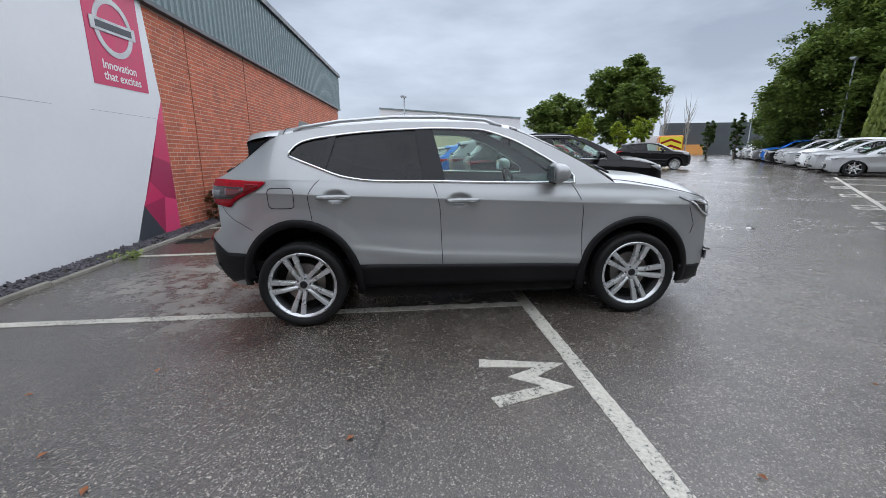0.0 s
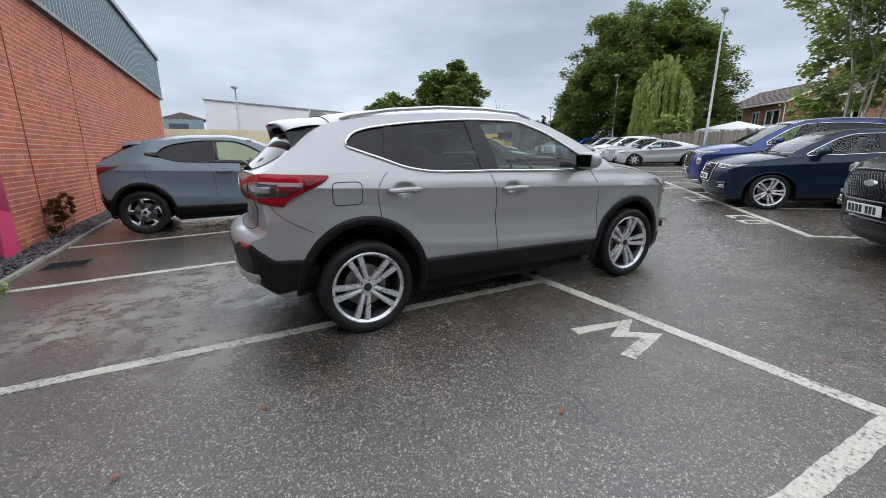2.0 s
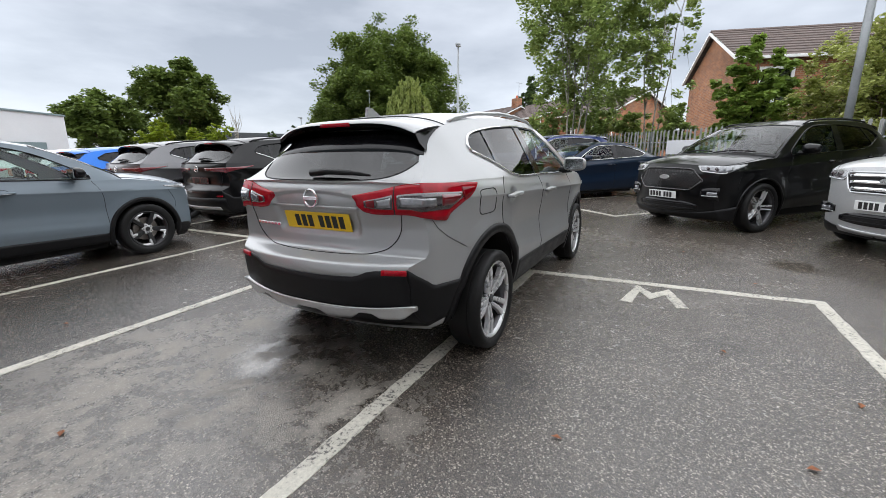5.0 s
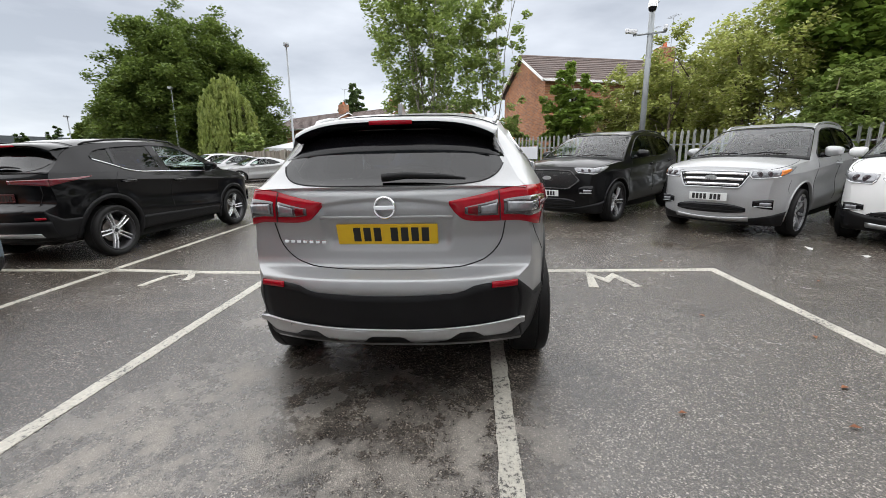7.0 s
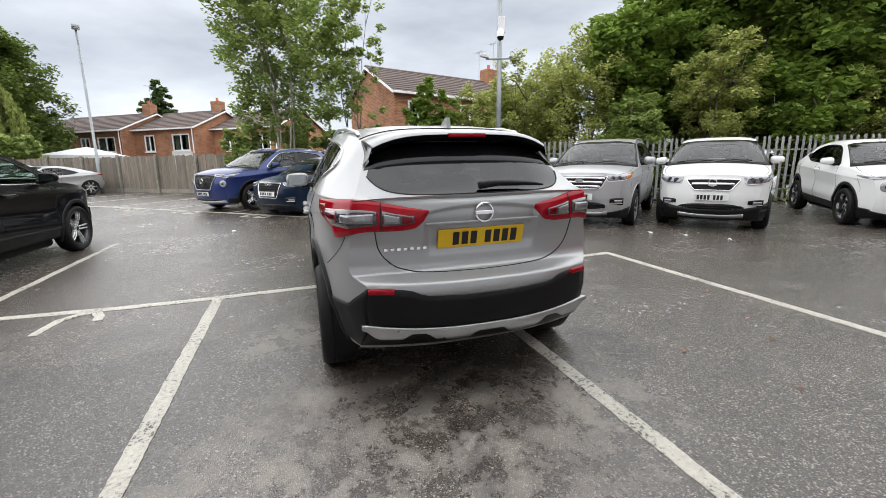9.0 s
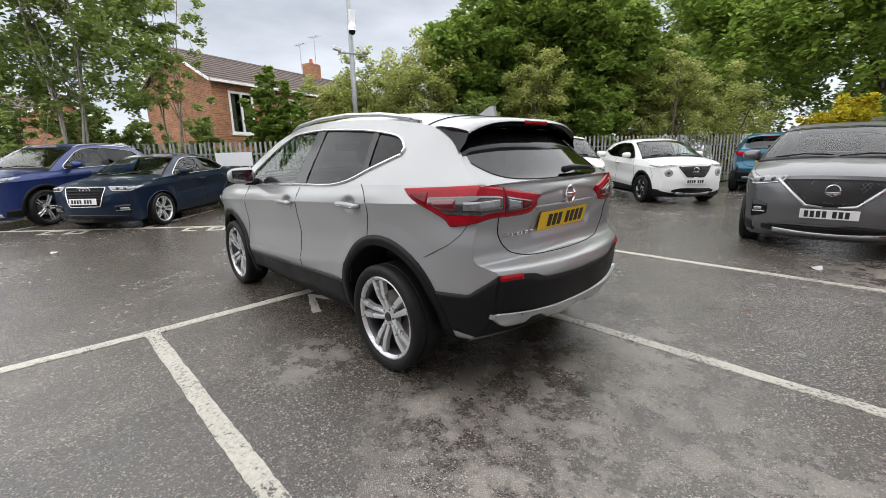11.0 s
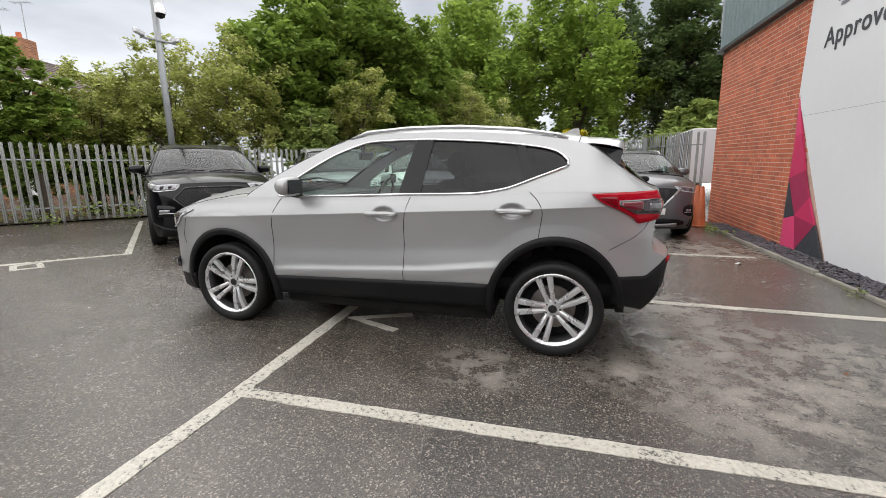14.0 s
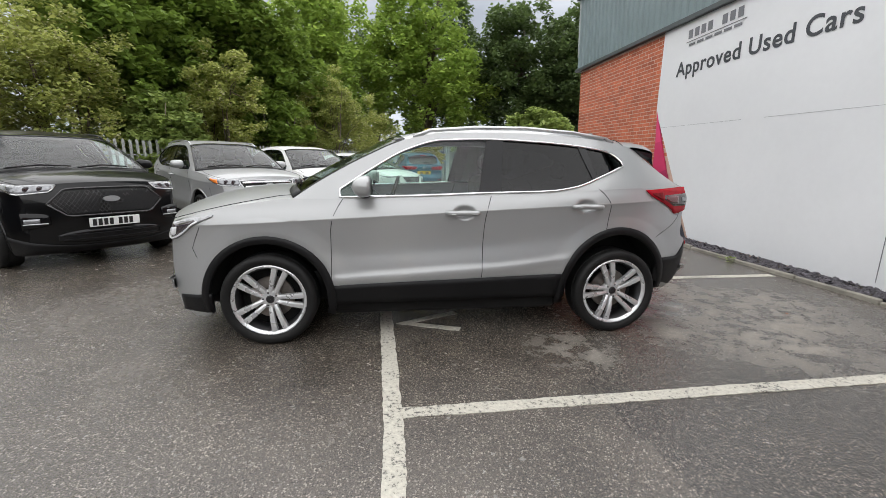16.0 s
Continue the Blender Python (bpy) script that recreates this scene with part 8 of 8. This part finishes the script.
# ---- houses ----
def house(label, m, width, depth, eaves, ridge, windows, gable_front=False, chimney=None, panel=None, aerials=()):
    """A two-storey brick house: front wall on x = 0 facing -x, ridge along y."""
    h = holder("brick_house", m, label, "house")
    bm = bmesh.new()
    t = 0.25
    hx = depth / 2

    def wall_with_holes(y0, y1, z0, z1, holes):
        ys = sorted({y0, y1, *[a for w in holes for a in w[:2]]})
        zs = sorted({z0, z1, *[a for w in holes for a in w[2:]]})
        for ya, yb in zip(ys, ys[1:]):
            for za, zb in zip(zs, zs[1:]):
                cy, cz = (ya + yb) / 2, (za + zb) / 2
                if not any(w[0] < cy < w[1] and w[2] < cz < w[3] for w in holes):
                    box_bm(0, t, ya, yb, za, zb, 0, bm)

    wall_with_holes(0, width, -0.5, eaves, windows)
    for y in (0, width - t):
        ring = [(0.251, -0.5), (depth, -0.5), (depth, eaves), (hx, ridge), (0.251, eaves)]
        lo = [bm.verts.new((x, y, z)) for x, z in ring]
        hi = [bm.verts.new((x, y + t, z)) for x, z in ring]
        bm.faces.new(lo)
        bm.faces.new(hi[::-1])
        for k in range(5):
            bm.faces.new((lo[k], lo[(k + 1) % 5], hi[(k + 1) % 5], hi[k]))
    box_bm(depth - t, depth, t, width - t, -0.5, eaves, 0, bm)
    part("wall", bm, HOUSE_BRICK, h)
    for nm, s in (("roof_slope", 1), ("roof_slope", -1)):
        bm = bmesh.new()
        x0 = -0.35 if s > 0 else depth + 0.35
        z0 = eaves - 0.12
        n = 11
        for i in range(n):
            a, b = i / n, (i + 1) / n
            xa, xb = x0 + (hx - x0) * a, x0 + (hx - x0) * b
            za, zb = z0 + (ridge + 0.08 - z0) * a, z0 + (ridge + 0.08 - z0) * b
            vs = [bm.verts.new(p) for p in ((xa, -0.25, za + 0.09), (xa, width + 0.25, za + 0.09), (xb, width + 0.25, zb + 0.05), (xb, -0.25, zb + 0.05), (xa, -0.25, za + 0.05 * (i > 0)), (xa, width + 0.25, za + 0.05 * (i > 0)))]
            bm.faces.new(vs[:4])
            bm.faces.new((vs[4], vs[5], vs[1], vs[0]))
        bmesh.ops.remove_doubles(bm, verts=bm.verts, dist=1e-4)
        part(nm, bm, ROOF_TILE, h)
    for y in (-0.27, width + 0.25):
        bm = tube_bm([(-0.36, y, eaves - 0.12), (hx, y, ridge + 0.05)], 0.07, 4)
        tube_bm([(depth + 0.36, y, eaves - 0.12), (hx, y, ridge + 0.05)], 0.07, 4, bm)
        part("bargeboard", bm, UPVC, h)
    part("gutter", box_bm(-0.42, -0.3, -0.25, width + 0.25, eaves - 0.16, eaves - 0.05, 0.01), UPVC, h)
    part("ridge_tiles", tube_bm([(hx, -0.25, ridge + 0.1), (hx, width + 0.25, ridge + 0.1)], 0.1, 6), ROOF_TILE, h)
    for y0, y1, z0, z1 in windows:
        bm = bmesh.new()
        f = 0.10
        for a in ((y0, y0 + f, z0, z1), (y1 - f, y1, z0, z1), (y0 + f, y1 - f, z0, z0 + f), (y0 + f, y1 - f, z1 - f, z1), ((y0 + y1) / 2 - f / 2, (y0 + y1) / 2 + f / 2, z0 + f, z1 - f)):
            box_bm(-0.02, 0.09, *a, 0, bm)
        w = part("window", bm, UPVC, h)
        part("pane", box_bm(0.03, 0.04, y0 + f, y1 - f, z0 + f, z1 - f), PANE, w)
        for ya in (y0 + f, y1 - f - 0.26 * (y1 - y0)):
            part("curtain", box_bm(0.16, 0.18, ya, ya + 0.26 * (y1 - y0), z0, z1), CREAM, w)
        part("sill", box_bm(-0.1, 0.02, y0 - 0.06, y1 + 0.06, z0 - 0.07, z0 - 0.002), UPVC, w)
    part("room", box_bm(1.6, 1.7, 0.3, width - 0.3, 0, eaves), ROOM, h)
    if panel:
        y0, y1, z0, z1 = panel
        part("white_panel", box_bm(-0.03, -0.003, y0, y1, z0, z1), UPVC, h)
    if chimney is not None:
        part("chimney", box_bm(hx - 0.35, hx + 0.35, chimney - 0.45, chimney + 0.45, ridge - 0.6, ridge + 0.9, 0.02), HOUSE_BRICK, h)
        part("chimney_pot", lathe_bm([(0.12, ridge + 0.9), (0.10, ridge + 1.2), (0.08, ridge + 1.2)], 12, axis="z"), BRICK_FAR, h, m=Matrix.Translation((hx, chimney, 0)))
    for y, tall in aerials:
        bm = tube_bm([(hx, y, ridge - 0.2), (hx, y, ridge + tall)], 0.02, 5)
        tube_bm([(hx - 0.4, y, ridge + tall), (hx + 0.4, y, ridge + tall)], 0.012, 4, bm)
        for k in range(6):
            tube_bm([(hx - 0.4 + 0.15 * k, y - 0.2, ridge + tall), (hx - 0.4 + 0.15 * k, y + 0.2, ridge + tall)], 0.008, 4, bm)
        part("aerial", bm, GALV_POLE, h)
    for y in (0.12,):
        part("downpipe", tube_bm([(-0.06, y, 0), (-0.06, y, eaves - 0.1)], 0.04, 8), UPVC, h)
    return h


# the near house behind the fence; its front runs roughly along -y
house("red-brick house with tiled roof behind the steel fence", Matrix.Translation((20.4, -14.9, 0.2)) @ pose(0, 0, 0, 0, 0, 14), 11.2, 5.8, 4.95, 6.5, [(9.2, 10.45, 2.65, 4.55), (5.7, 7.1, 2.65, 4.55), (9.3, 10.3, 0.4, 1.75), (5.8, 7.0, 0.4, 1.75), (1.5, 2.9, 2.65, 4.55)], chimney=2.6, aerials=((3.4, 1.9), (2.2, 2.6)))
# a stepped terrace parallel to the wooden fence
house("red-brick double house with white windows in a stepped terrace", Matrix.Translation((38.2, 14.0, 0.2)) @ pose(0, 0, 0, 0, 0, -37), 10.5, 6.6, 4.55, 6.05, [(0.7, 2.7, 2.75, 4.0), (3.6, 4.7, 2.75, 4.0), (6.3, 8.2, 2.75, 4.0), (9.0, 9.8, 2.75, 4.0), (0.8, 2.6, 0.3, 1.6), (6.4, 8.2, 0.3, 1.6)], chimney=0.5, aerials=((0.2, 2.4),))
house("red-brick terrace house with a white panel under its window", Matrix.Translation((35.3, 8.2, 0.2)) @ pose(0, 0, 0, 0, 0, -37), 6.4, 6.6, 4.6, 6.1, [(0.5, 2.3, 2.75, 4.1), (4.2, 5.3, 2.75, 4.1), (4.2, 5.4, 0.3, 1.5)], chimney=0.5, panel=(0.35, 2.45, 0.3, 2.67))
house("red-brick terrace house half hidden by the airy trees", Matrix.Translation((33.0, 1.9, 0.2)) @ pose(0, 0, 0, 0, 0, -37), 6.4, 6.6, 4.6, 6.1, [(0.7, 2.3, 2.75, 4.0), (4.2, 5.3, 2.75, 4.0), (0.8, 2.4, 0.3, 1.5)])


def gazebo():
    g = holder("garden_canopy", upright(32.0, 14.2), "pale pointed garden canopy behind the wooden fence", "canopy")
    bm = bmesh.new()
    apex = bm.verts.new((0, 0, 2.55))
    ring = [bm.verts.new((1.9 * sx, 1.9 * sy, 1.95)) for sx, sy in ((-1, -1), (1, -1), (1, 1), (-1, 1))]
    low = [bm.verts.new((v.co.x, v.co.y, 1.75)) for v in ring]
    for k in range(4):
        bm.faces.new((ring[k], ring[(k + 1) % 4], apex))
        bm.faces.new((low[k], low[(k + 1) % 4], ring[(k + 1) % 4], ring[k]))
    part("canopy", bm, OFFWHITE, g)
    for sx in (-1, 1):
        for sy in (-1, 1):
            part("leg", tube_bm([(1.85 * sx, 1.85 * sy, 0), (1.85 * sx, 1.85 * sy, 1.9)], 0.03, 6), UPVC, g)


gazebo()


# ---- white showroom shed and the rest of the distance ----
def white_building():
    b = holder("white_building", Matrix.Translation((-2.0, 29.0, -0.35)) @ pose(0, 0, 0, 0, 0, -3), "long low white clad building with a sloping parapet", "building")
    bm = bmesh.new()
    L, D = 10.5, 12.0
    ring = [(0, 0, 4.35), (L, 0, 3.75), (L, D, 3.75), (0, D, 4.35)]
    hi = [bm.verts.new(p) for p in ring]
    lo = [bm.verts.new((x, y, -0.3)) for x, y, z in ring]
    bm.faces.new(hi)
    for k in range(4):
        bm.faces.new((lo[k], lo[(k + 1) % 4], hi[(k + 1) % 4], hi[k]))
    part("wall", bm, OFFWHITE, b)
    part("parapet_cap", tube_bm([(-0.05, -0.05, 4.37), (L + 0.05, -0.05, 3.77)], 0.06, 4), CLAD, b)
    # no hole in the wall: a dark slab stands for the garage's unlit inside
    part("garage_opening", box_bm(7.6, 9.4, -0.06, -0.004, -0.3, 1.95), ROOM, b)
    part("garage_lintel", box_bm(7.5, 9.5, -0.10, -0.061, 1.95, 2.3), CLAD, b)
    part("wall_lamp", lathe_bm([(0.001, -0.1), (0.09, -0.08), (0.1, -0.0)], 12, centre=(4.6, -0.004, 3.1)), GALV_POLE, b)
    part("alarm_box", box_bm(4.55, 4.95, -0.12, -0.004, 2.35, 2.5, 0.01), INK_GREY, b)
    w = holder("cream_wall", upright(-4.5, 26.0, 3), "long cream ribbed wall before the white building", "wall")
    prof = []
    for k in range(60):
        prof += [(k * 0.15, 0.0), (k * 0.15 + 0.11, 0.0), (k * 0.15 + 0.12, 0.02), (k * 0.15 + 0.14, 0.02)]
    v = [(x, -y, z) for x, y in prof for z in (0.0, 2.5)]
    piece("panels", mesh_from("panels", v, [(2 * i, 2 * i + 2, 2 * i + 3, 2 * i + 1) for i in range(len(prof) - 1)], CREAM), w)
    part("backing", box_bm(0, 9.0, 0.01, 0.2, -0.3, 2.52), CREAM, w)


white_building()


def far_block(name, label, x, y, yaw, w, d, h, mat, bands=0, roof=None):
    b = holder(name, Matrix.Translation((x, y, 0)) @ pose(0, 0, 0, 0, 0, yaw), label, "building")
    part("wall", box_bm(0, w, 0, d, -1.5, h, 0.03), mat, b)
    if roof:
        bm = slab_bm([(-0.4, h), (w + 0.4, h), (w * 0.5, h + roof)], 0, d + 0.4)
        bm.transform(Matrix.Rotation(radians(90), 4, "X") @ Matrix.Scale(-1, 4, (0, 0, 1)))
        part("roof", bm, ROOF_TILE, b)
    for k in range(bands):
        for j in range(int(w / 3)):
            part("window", box_bm(0.8 + 3 * j, 2.8 + 3 * j, -0.05, 0.05, h - 1.4 - 2.6 * k, h - 0.5 - 2.6 * k), INK, b)


far_block("office_block", "distant grey office block with dark windows", -6.6, 57, 0, 4.4, 6, 4.0, CLAD, 1, 0.8)
far_block("factory", "distant dark factory with an orange band", 44, 66, -28, 16, 10, 5.2, CLAD_DARK, 1)
far_block("factory", "distant low orange-trimmed shed", 42, 63, -28, 6, 4, 1.7, plain("orange_cladding", (0.55, 0.25, 0.06), 0.7, local=False), 0)
far_block("portable_cabin", "small off-white cabin beyond the parked cars", 22.5, 36.5, -28, 2.0, 2.0, 2.4, OFFWHITE, 0)


def chevron_van():
    v = holder("works_van", on_ground(24.0, 33.5, 60), "works van with yellow and red chevron back", "van")
    yel = plain("chevron_yellow", (0.75, 0.62, 0.02), 0.5)
    red = PAINTS["red"]
    part("body", box_bm(-2.2, 2.2, -0.95, 0.95, 0.35, 2.2, 0.12), plain("works_orange", (0.6, 0.22, 0.04), 0.4), v)
    part("rear_panel", box_bm(-2.215, -2.2, -0.85, 0.85, 0.55, 2.1), yel, v)
    for s in (-1, 1):
        for k in range(3):
            bm = slab_bm([(0, 0.75 + 0.5 * k), (s * 0.8, 0.45 + 0.5 * k), (s * 0.8, 0.62 + 0.5 * k), (0, 0.95 + 0.5 * k)], 0, 0.006)
            bm.transform(pose(-2.217, 0, 0) @ pose(0, 0, 0, 90, 0, 90) @ Matrix.Scale(-1, 4, (0, 0, 1)))
            part("chevron", bm, red, v)
    for x in (-1.3, 1.3):
        for y in (-0.86, 0.86):
            part("wheel", lathe_bm([(0.2, -0.1), (0.34, -0.1), (0.34, 0.1), (0.2, 0.1), (0.001, 0.06)], 20, centre=(x, y, 0.34)), RUBBER, v)


chevron_van()


# ---- poles and lamps ----
def lamp_post(x, y, height, yaw, label):
    p = holder("lamp_post", upright(x, y), label, "lamp post")
    part("pole", tube_bm([(0, 0, -0.1), (0, 0, 1.6), (0, 0, 1.62), (0, 0, height)], [0.085, 0.085, 0.06, 0.045], 10), GALV_POLE, p, smooth=True)
    d = Vector((math.cos(radians(yaw)), math.sin(radians(yaw)), 0))
    head = part("lamp_head", box_bm(-0.12, 0.42, -0.14, 0.14, height - 0.06, height + 0.07, 0.03), GALV_POLE, p, m=pose(0, 0, 0, 0, 0, yaw))
    part("lens", box_bm(0.0, 0.38, -0.11, 0.11, height - 0.075, height - 0.062), OFFWHITE, p, m=pose(0, 0, 0, 0, 0, yaw))


lamp_post(20.55, 9.75, 7.3, 200, "tall galvanised lamp post by the wooden fence")
lamp_post(27.2, 21.2, 6.3, 200, "tall galvanised lamp post beyond the parked row")
lamp_post(33.0, 35.0, 5.2, 200, "distant galvanised lamp post")
lamp_post(9.5, 34.0, 3.6, 250, "distant galvanised lamp post")
lamp_post(-0.2, 27.2, 5.0, 250, "galvanised lamp post near the white building")


def camera_pole():
    p = holder("camera_pole", upright(7.98, -4.9), "grey pole with dome and bullet security cameras", "camera pole")
    part("pole", tube_bm([(0, 0, -0.1), (0, 0, 6.6)], [0.075, 0.07], 12), GALV_POLE, p, smooth=True)
    part("dome_housing", lathe_bm([(0.001, 0.22), (0.08, 0.2), (0.11, 0.1), (0.11, 0.0)], 16, axis="z", centre=(-0.25, 0.1, 4.75)), UPVC, p)
    part("dome", lathe_bm([(0.10, 0.0), (0.085, -0.07), (0.001, -0.11)], 16, axis="z", centre=(-0.25, 0.1, 4.748)), GLOSS_BLACK, p, smooth=True)
    part("bracket", tube_bm([(0, 0, 4.95), (-0.25, 0.1, 4.97)], 0.03, 6), UPVC, p)
    part("junction_box", box_bm(-0.16, -0.075, -0.1, 0.1, 4.9, 5.35, 0.015), OFFWHITE, p)
    part("crossarm", tube_bm([(-0.2, -0.3, 4.2), (0.1, 0.4, 4.2)], 0.025, 6), GALV_POLE, p)
    for a, yy in ((160, -0.32), (110, 0.4)):
        part("bullet_camera", box_bm(-0.08, 0.26, -0.05, 0.05, 4.22, 4.33, 0.02), OFFWHITE, p, m=pose(-0.1 if yy < 0 else 0.05, yy, 0, 0, 0, a))


camera_pole()
# ---- bits by the hall's corner ----
CONE_O = plain("faded_orange_cone", (0.50, 0.13, 0.05), 0.6, var=0.2)


def cone(x, y, lean, tall=0.86):
    c = holder("traffic_cone", on_ground(x, y, 20) @ pose(0, 0, 0, lean, 0, 0), "faded orange traffic cone by the brick wall", "traffic cone", "traffic cones")
    part("base", box_bm(-0.19, 0.19, -0.19, 0.19, 0, 0.035, 0.01), CONE_O, c)
    part("cone", lathe_bm([(0.15, 0.035), (0.135, 0.06), (0.035, tall), (0.02, tall + 0.01)], 20, axis="z"), CONE_O, c, smooth=True)


cone(-4.42, -6.15, 0)
cone(-4.55, -6.75, 3)
BAG = plain("dirty_sand_bag", (0.22, 0.16, 0.10), 0.9, var=0.3, bump=0.4)
bm = bmesh.new()
bmesh.ops.create_icosphere(bm, subdivisions=3, radius=1.0)
for v in bm.verts:
    n = 1 + 0.12 * noise.noise(v.co * 2.2)
    v.co = (v.co.x * 0.17 * n, v.co.y * 0.24 * n, 0.20 + v.co.z * 0.22 * n)
tagged(part("rubble_sack", bm, BAG, m=on_ground(-4.05, -6.05), smooth=True), "slumped brown rubble sack by the cones", "sack")
van = holder("box_trailer", on_ground(-7.4, -15.0, 84), "white ribbed box trailer behind the steel fence", "trailer")
part("box", box_bm(-2.6, 2.6, -1.1, 1.1, 0.7, 2.55, 0.03), OFFWHITE, van)
for k in range(18):
    part("rib", box_bm(-2.5 + 0.29 * k, -2.46 + 0.29 * k, -1.13, -1.1, 0.75, 2.5), INK_GREY, van)
for x in (-1.4, -0.6):
    part("wheel", lathe_bm([(0.18, -0.1), (0.34, -0.1), (0.34, 0.1), (0.18, 0.1), (0.001, 0.05)], 20, centre=(x, -0.95, 0.34)), RUBBER, van)
    part("wheel", lathe_bm([(0.18, -0.1), (0.34, -0.1), (0.34, 0.1), (0.18, 0.1), (0.001, 0.05)], 20, centre=(x, 0.95, 0.34)), RUBBER, van)
part("drawbar", tube_bm([(2.6, 0, 0.6), (3.8, 0, 0.5), (3.8, 0, 0.0)], 0.05, 6), GALV_POLE, van)
# sign board on the fence
tagged(part("sign_board", box_bm(-0.55, 0.55, -0.015, 0.015, 1.05, 1.45, 0.005), OFFWHITE, m=upright(10.4, -2.1, 45) @ pose(0, 0.03, 0)), "blank white sign board fixed to the steel fence", "sign")

# fallen leaves and scraps on the tarmac
DEAD = plain("fallen_brown_leaf", (0.28, 0.10, 0.035), 0.7, var=0.3)
SCRAP = plain("paper_scrap", (0.6, 0.6, 0.58), 0.8)
rnd = random.Random(17)
for k, (x, y) in enumerate(((1.02, -2.45), (-1.75, -2.2), (-2.1, -1.95), (-0.7, -2.0), (-1.3, 0.6), (-2.0, -1.2), (-2.3, 2.7), (-1.1, -2.55), (0.2, -3.6), (2.2, -1.9), (-3.0, 1.0), (-2.6, -1.4))):
    a = rnd.uniform(0.014, 0.028)
    bm = bmesh.new()
    vs = [bm.verts.new(p) for p in ((-a, 0, 0.004), (0, -a * 0.6, 0.012), (a * 1.1, 0, 0.006), (0, a * 0.6, 0.014), (0, 0, 0.004))]
    for i in range(4):
        bm.faces.new((vs[i], vs[(i + 1) % 4], vs[4]))
    tagged(part("fallen_leaf", bm, DEAD, m=on_ground(x, y, rnd.uniform(0, 360), 0.002)), "small fallen brown leaf on wet tarmac", "leaf", "fallen leaves")
for k, (x, y, s) in enumerate(((1.6, -4.6, 0.06), (1.15, -4.9, 0.04), (-2.9, -3.35, 0.09), (5.2, 2.4, 0.07), (0.6, -5.2, 0.04), (-3.7, -2.3, 0.05))):
    bm = bmesh.new()
    vs = [bm.verts.new((s * math.cos(t) * (1 + 0.4 * math.sin(3 * t)), s * 0.6 * math.sin(t), 0.006 + 0.012 * math.sin(2 * t + k))) for t in (6.283 * i / 9 for i in range(9))]
    bm.faces.new(vs)
    tagged(part("litter", bm, SCRAP, m=on_ground(x, y, 40 * k, 0.004)), "scrap of pale litter on the tarmac", "litter", "litter")
# drain cover by the kerb
d = holder("drain_cover", on_ground(-3.75, 3.1, -3), "iron gully grate by the edging", "drain cover")
part("frame", box_bm(-0.22, 0.22, -0.17, 0.17, -0.02, 0.006), plain("rusty_iron", (0.05, 0.04, 0.035), 0.7, metal=0.4, var=0.3), d)
for k in range(6):
    part("bar", box_bm(-0.19, 0.19, -0.13 + 0.048 * k, -0.108 + 0.048 * k, 0.004, 0.014), UNDER, d)


# ---- bricks of the hall's front, laid in stretcher bond ----
def lay_bricks():
    bl, bh, gap = 0.215, 0.065, 0.010
    shear = SLOPE

    def brick_verts(y, z, ln, x):
        y1 = y + ln
        out = []
        for yy in (y + 0.001, y1 - 0.001):
            for zz in (z, z + bh):
                out += [(x - 0.012, yy, zz + shear * yy), (x, yy + (0.003 if yy == y + 0.001 else -0.003), zz + (0.003 if zz == z else -0.003) + shear * yy)]
        return out

    quads = [(1, 5, 7, 3), (0, 1, 3, 2), (5, 4, 6, 7), (0, 4, 5, 1), (3, 7, 6, 2)]
    near = {ln: mesh_from("brick", [(p[0], p[1], p[2]) for p in brick_verts(0, 0, ln, 0.0)], quads, BRICK) for ln in (bl, bl / 2 - 0.005)}
    v, f = [], []
    count = 0
    rnd = random.Random(2)
    course = 0
    z = -0.30
    while z < 4.1:
        y = W_S + (0 if course % 2 else -(bl + gap) / 2)
        while y < W_N:
            y0, ln = y, bl
            if y0 < W_S:
                y0, ln = W_S, bl / 2 - 0.005
            y += bl + gap
            if y0 + ln > W_N:
                continue
            mid = y0 + ln / 2
            zc = z + shear * mid
            if zc + bh > eave(mid) - 0.06:
                continue
            if -3.55 < y0 and y0 + ln < 3.9:
                continue
            x = rnd.uniform(-0.0015, 0.0015)
            if 4.35 < y0 < 6.6 and 0.15 < z < 1.95 and count < 300:
                piece("brick", near[ln], HALL, Matrix.Translation((x, y0, z + shear * y0)))
                count += 1
                continue
            b = len(v)
            v += brick_verts(y0, z, ln, x)
            f += [tuple(b + i for i in q) for q in quads]
        z += bh + gap
        course += 1
    ob = piece("brickwork", mesh_from("brickwork", v, f, BRICK_FAR), HALL)
    tagged(ob, "red brick courses", kind="stuff")


lay_bricks()
